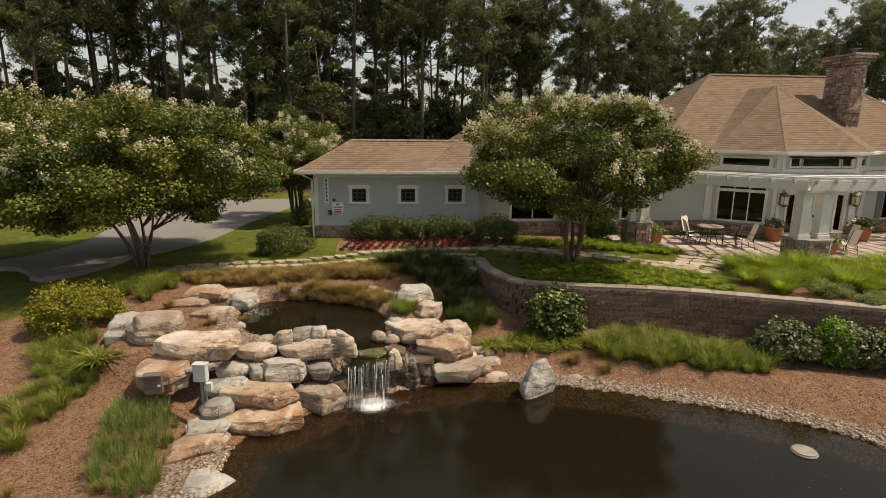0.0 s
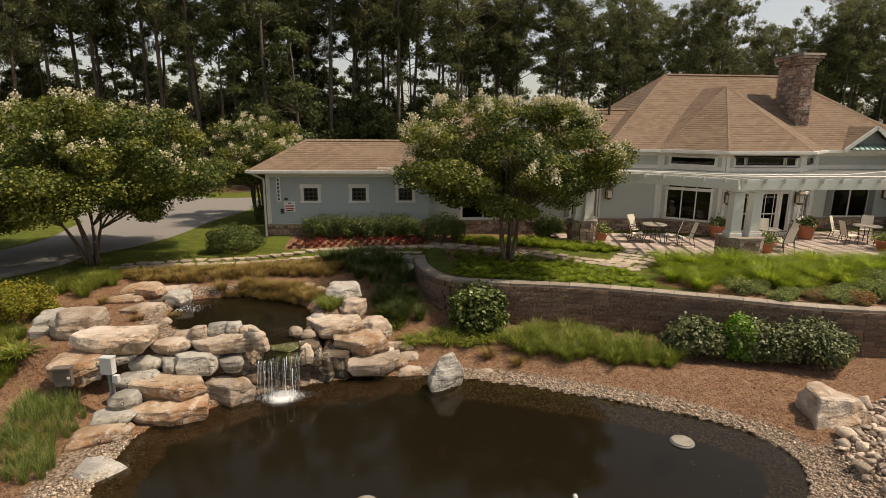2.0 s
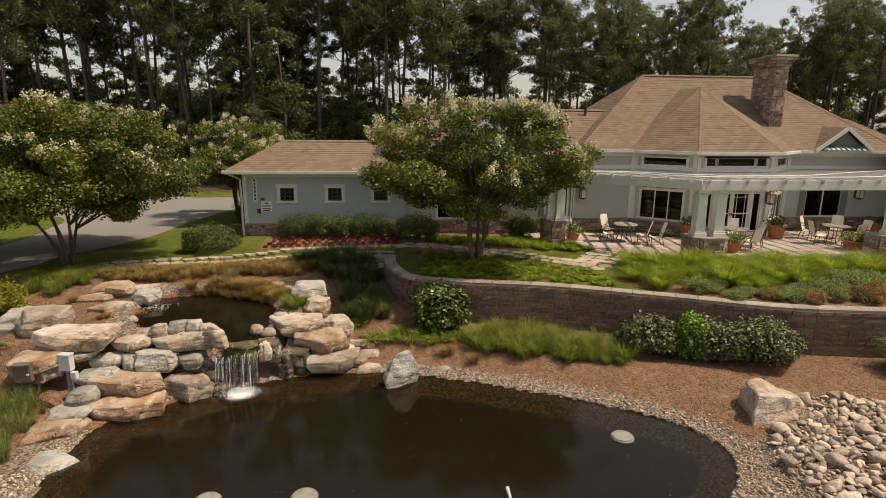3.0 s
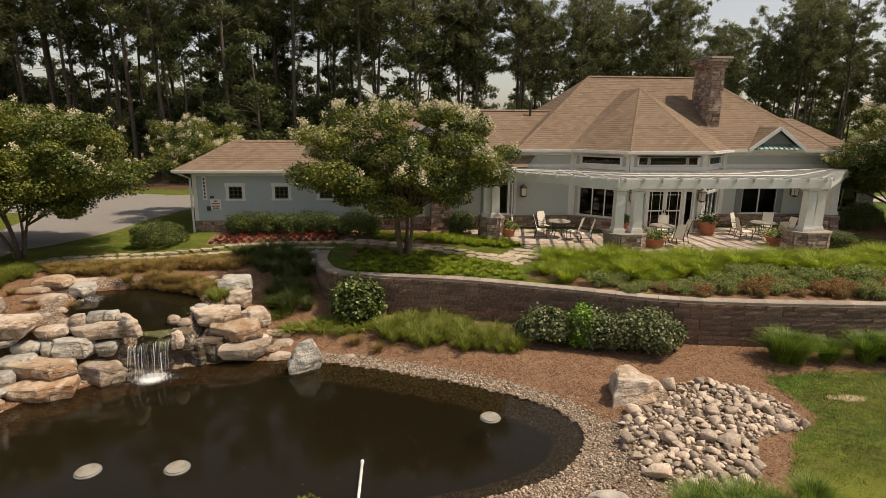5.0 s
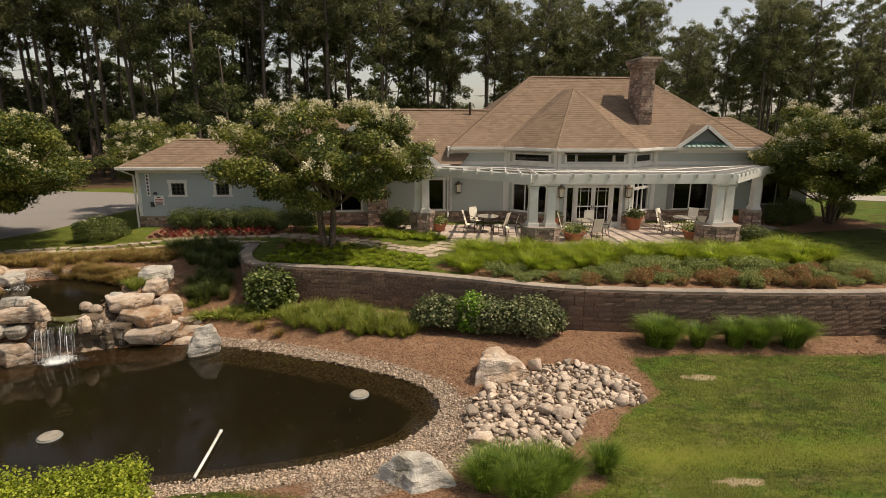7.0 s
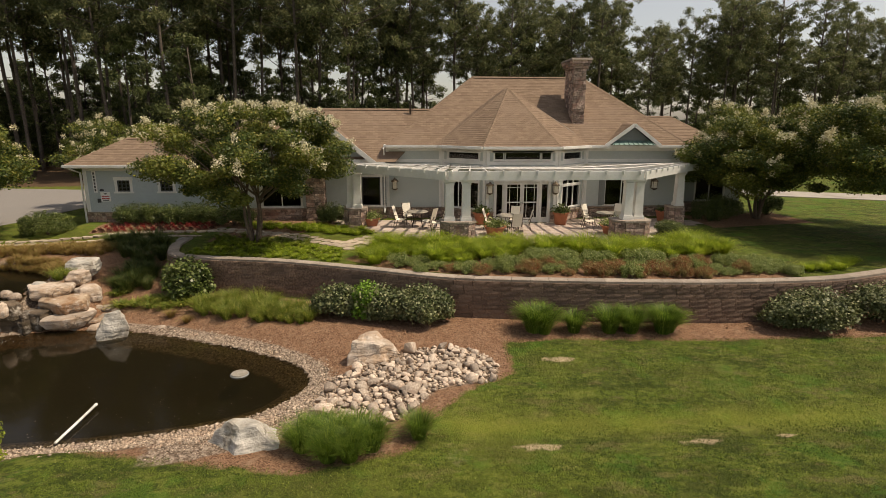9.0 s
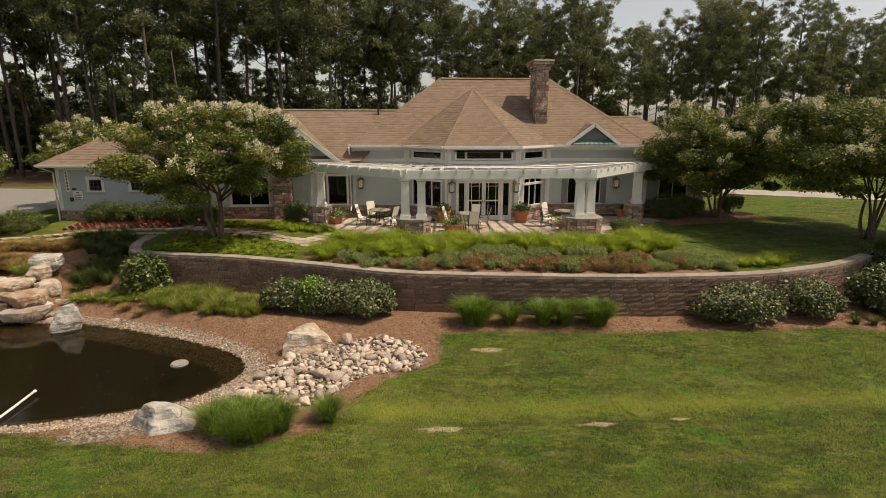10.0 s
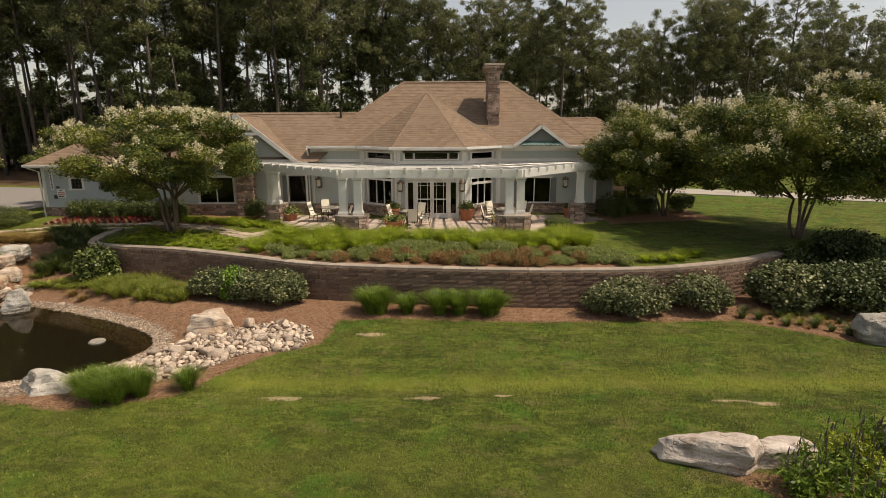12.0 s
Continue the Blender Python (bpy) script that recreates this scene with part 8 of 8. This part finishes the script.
def lantern(p, q, u, z):
    """A wall lantern on the wall line p-q."""
    p, q = Vector((*p, 0)), Vector((*q, 0))
    d = (q - p).normalized()
    nrm = Vector((d.y, -d.x, 0))
    o = p + d * u + nrm * 0.05
    lamp = thing("wall_lantern", "bronze wall lantern with seeded glass", "lamp", (o.x, o.y, z), math.atan2(nrm.y, nrm.x), "wall lanterns")
    lamp.scale = (1.4, 1.4, 1.4)
    part("back_plate", Shape().box((0.0, 0, 0.0), (0.03, 0.13, 0.36)), M_LAMP, lamp)
    part("arm", Shape().tube([(0.0, 0, 0.14), (0.10, 0, 0.24), (0.16, 0, 0.20)], [0.012] * 3, 6), M_LAMP, lamp)
    part("roof", Shape().lathe([(0.15, 0.10), (0.13, 0.14), (0.05, 0.19), (0.012, 0.24)], (0.16, 0, 0), 8), M_LAMP, lamp)
    part("glass", Shape().box((0.16, 0, -0.03), (0.15, 0.15, 0.25)), M_FROST, lamp)
    for sx in (-1, 1):
        for sy in (-1, 1):
            part("corner_bar", Shape().box((0.16 + sx * 0.078, sy * 0.078, -0.03), (0.014, 0.014, 0.27)), M_LAMP, lamp)
    part("base", Shape().lathe([(0.04, -0.22), (0.10, -0.18), (0.12, -0.16), (0.12, -0.15)], (0.16, 0, 0), 8), M_LAMP, lamp)


lantern(*main_wall_l, 0.45, 3.45)
lantern(*bay_f, 0.17, 3.42)
lantern(*bay_f, 3.44, 3.42)
lantern(*main_wall_r, 3.75, 3.42)

# sign and number board on the garage
board = thing("number_board", "narrow white upright board with dark marks", "sign", (-1.93, 24.36, 3.12), 0)
part("panel", Shape().box((0, 0, 0.53), (0.17, 0.03, 1.06)), M_SIGN, board)
for k in range(6):
    part("mark", Shape().box((0, -0.019, 0.12 + k * 0.165), (0.075, 0.008, 0.11)), M_INK, board)
sign = thing("entrance_sign", "small white board with rows of red and dark lettering", "sign", (-1.48, 24.35, 2.68), 0)
part("panel", Shape().box((0, 0, 0.23), (0.46, 0.03, 0.46)), M_SIGN, sign)
for k, (w, z, m) in enumerate(((0.14, 0.38, M_INK), (0.36, 0.26, M_RED), (0.36, 0.15, M_RED), (0.30, 0.06, M_INK))):
    part("text_bar", Shape().box((0, -0.019, z), (w, 0.008, 0.05)), m, sign)
call = thing("call_box", "small dark box on the garage wall under the sign", "box", (-1.8, 24.33, 2.62), 0)
part("case", Shape().box((0, 0, 0.1), (0.14, 0.08, 0.2)), M_INK, call)
spot = thing("sign_light", "small dark fixture above the entrance sign", "lamp", (-1.62, 24.33, 3.2), 0)
part("hood", Shape().box((0, 0, 0.05), (0.16, 0.14, 0.1), 0, 0.7), M_INK, spot)

# ---- paving pieces, wall blocks, turf ----
rng_b = random.Random(3)
# path flagstones: uneven slabs cut from a jittered grid
def flag_mesh(seed):
    rng = random.Random(seed)
    n = rng.randint(5, 7)
    pts = []
    for k in range(n):
        a = 2 * math.pi * (k + rng.uniform(-0.25, 0.25)) / n
        r = rng.uniform(0.42, 0.56)
        pts.append((r * math.cos(a), r * math.sin(a)))
    s = Shape().prism(pts, -0.05, 0.012)
    return s.mesh("flagstone", M_FLAG)


flags = [flag_mesh(k) for k in range(8)]
garden_path = tagged(part("path", Shape().add([(0, 0, -0.6), (0.1, 0, -0.6), (0, 0.1, -0.6)], [(0, 1, 2)]), M_MORTAR), "irregular pale flagstone path from the drive to the patio", "path", kind="structure")
PATH_A = spline([(-7.2, 20.9), (-5.2, 21.2), (-2.5, 21.45), (0.2, 21.95), (3.0, 22.15), (5.0, 22.0), (7.2, 21.0), (8.7, 20.2), (10.3, 18.9), (11.2, 18.6)], 8, False)
PATH_B = spline([(10.7, 18.1), (11.5, 18.8), (12.2, 19.7), (12.9, 20.6)], 6, False)
for line, half, gap in ((PATH_A, 0.34, 0.47), (PATH_B, 0.75, 0.52)):
    d = np.concatenate([[0], np.cumsum(np.hypot(*np.diff(line, axis=0).T))])
    rows_ = int(2 * half / gap) + 1
    for j in range(rows_):
        u = rng_b.uniform(0, 0.3)
        while u < d[-1]:
            x, y = np.interp(u, d, line[:, 0]), np.interp(u, d, line[:, 1])
            x2, y2 = np.interp(u + 0.1, d, line[:, 0]), np.interp(u + 0.1, d, line[:, 1])
            t = Vector((x2 - x, y2 - y)).normalized() if u + 0.1 < d[-1] else Vector((1, 0))
            o = (j - (rows_ - 1) / 2) * gap + rng_b.uniform(-0.05, 0.05)
            px, py = x - t.y * o, y + t.x * o
            ob = new("flagstone", flags[rng_b.randrange(8)])
            ob.parent = garden_path
            sc = gap * rng_b.uniform(0.98, 1.14)
            ob.matrix_basis = Matrix.Translation((px, py, ground_z(px, py) + 0.012)) @ Matrix.Rotation(rng_b.uniform(0, 6.28), 4, "Z") @ Matrix.Diagonal((sc * 1.1, sc, 1, 1))
            u += gap * rng_b.uniform(0.92, 1.15)
# patio pavers
paver = {}
for w, h in ((0.9, 0.6), (0.6, 0.6), (0.6, 0.45)):
    s = Shape().box((0, 0, 0), (w - 0.015, h - 0.015, 0.03), 0, 0.995)
    paver[(w, h)] = s.mesh("paver", M_PAVER)
patio = bpy.data.objects["patio"]
po = np.array(PATIO)
y, count = 18.3, 0
row = 0
while y < 24.2:
    h = 0.6 if row % 2 == 0 else 0.45
    x = 9.6 + 0.2 * (row % 3)
    while x < 28.3:
        w = 0.9 if (h == 0.6 and rng_b.random() < 0.5) else 0.6
        cx_, cy_ = x + w / 2, y + h / 2
        d, i = to_line(po, np.array([cx_]), np.array([cy_]))
        if i[0] and d[0] > 0.16 and not (cy_ > 23.0 and 15.5 < cx_ < 22.7 and cy_ - 23.0 > abs(cx_ - 19.1) * 0 - 0.02):
            ob = new("paver", paver[(w, h)])
            ob.parent = patio
            ob.matrix_basis = Matrix.Translation((cx_, cy_, 1.655))
        x += w
    y += h
    row += 1

# wall blocks in eight courses, cap stones on top
def block_mesh(seed, w, h):
    rng = random.Random(seed)
    s = Shape()
    x, z, d = w / 2 - 0.003, h / 2 - 0.003, 0.14
    front = []
    for i in range(4):
        for k in range(3):
            u, v = -x + 2 * x * i / 3, -z + 2 * z * k / 2
            edge = i in (0, 3) or k in (0, 2)
            front.append((u, -d + (0.006 if edge else -0.006) + rng.uniform(-0.005, 0.005), v))
    back = [(-x, 0.0, -z), (-x, 0.0, z), (x, 0.0, z), (x, 0.0, -z)]
    s.add(front + back, [(i * 3 + k, (i + 1) * 3 + k, (i + 1) * 3 + k + 1, i * 3 + k + 1) for i in range(3) for k in range(2)]
          + [(12, 0, 1, 2, 13), (15, 14, 11, 10, 9), (13, 2, 5, 8, 11, 14), (12, 15, 9, 6, 3, 0)])
    return s


COURSE = 0.16
block_shapes = {w: [block_mesh(k, w, COURSE) for k in range(3)] for w in (0.30, 0.45, 0.60)}
block_meshes = {w: [b.mesh("block", M_BLOCK) for b in block_shapes[w]] for w in block_shapes}
rest = Shape()
made = 0
for c in range(10):
    z = WALL_TOP - COURSE * (c + 0.5)
    u = 0.1 + 0.17 * (c % 3)
    while u < run[-1] - 0.7:
        w = (0.30, 0.45, 0.45, 0.60, 0.60)[rng_b.randrange(5)]
        p, d, n = along(u + w / 2)
        u += w
        if z + COURSE < ground_z(p.x + n.x * 0.25, p.y + n.y * 0.25) - 0.02:
            continue
        o = 0.02 + rng_b.uniform(-0.008, 0.008)
        m = Matrix(((d.x, -n.x, 0, p.x + n.x * o), (d.y, -n.y, 0, p.y + n.y * o), (0, 0, 1, z), (0, 0, 0, 1)))
        pick = rng_b.randrange(3)
        if 14.0 < p.x < 28.0 and made < 298:
            ob = new("block", block_meshes[w][pick])
            ob.parent = retaining_wall
            ob.matrix_basis = m
            made += 1
        else:
            b = block_shapes[w][pick]
            rest.add([m @ Vector(v) for v in b.v], b.f)
tagged(part("block_courses", rest, M_BLOCKS, retaining_wall), kind="stuff")
cap = Shape().box((0, 0, 0), (0.594, 0.40, 0.07), 0, 0.99).mesh("cap_stone", M_CAP)
for k in range(int(run[-1] / 0.6)):
    p, d, n = along(0.3 + k * 0.6)
    ob = new("cap_stone", cap)
    ob.parent = retaining_wall
    ob.matrix_basis = Matrix(((d.x, -n.x, 0, p.x - n.x * 0.08), (d.y, -n.y, 0, p.y - n.y * 0.08), (0, 0, 1, WALL_TOP + 0.037), (0, 0, 0, 1)))

# bark chips on the mulch and blades on the lawn
rm = np.random.RandomState(6)
cx, cy = rm.uniform(-9, 34, 90000), rm.uniform(6, 21, 90000)
_, ib = to_line(np.array(LOWER_BED), cx, cy)
dpo, ipo = to_line(POND, cx, cy)
_, ite = to_line(TERRACE, cx, cy)
_, iba = to_line(BASIN, cx, cy)
keep = ib & ~ipo & ~ite & ~iba & (dpo > 0.35)
cx, cy = cx[keep][:26000], cy[keep][:26000]
pos = np.stack([cx, cy, height(cx, cy) + 0.008], 1)
chips = leaves(rm, pos, 0.06, 0.004, 0.15, 0.22)
tagged(new("mulch_chips", quads_mesh("mulch_chips", chips, M_CHIP)), "loose red-brown bark chips on the beds", "mulch", kind="stuff")
cx, cy = rm.uniform(7, 36, 420000), rm.uniform(-0.5, 12.5, 420000)
dl, ib = to_line(np.array(LOWER_BED), cx, cy)
dpo, ipo = to_line(POND, cx, cy)
keep = (~ib | (dl < 0.12)) & ~ipo & (dpo > 0.7) & (np.abs(cy - 6.7) > 0.5 * rm.random(len(cx)) ** 2) & (wavy(cx, cy, 1.0, 9) + 0.5 * wavy(cx, cy, 0.3, 2) > -0.9 + 0.5 * rm.random(len(cx)))
cx, cy = cx[keep][:230000], cy[keep][:230000]
n = len(cx)
a, h = rm.uniform(0, 6.28, n), rm.uniform(0.02, 0.05, n)
base = np.stack([cx, cy, height(cx, cy) - 0.005], 1)
side = np.stack([np.cos(a), np.sin(a), np.zeros(n)], 1) * rm.uniform(0.004, 0.009, n)[:, None]
tip = base + np.stack([rm.normal(0, 0.02, n), rm.normal(0, 0.02, n), h], 1)
tagged(new("lawn_grass", quads_mesh("lawn_grass", np.stack([base - side, base + side, tip], 1), M_TURF, 3)), "short mown lawn grass", "grass", kind="stuff")
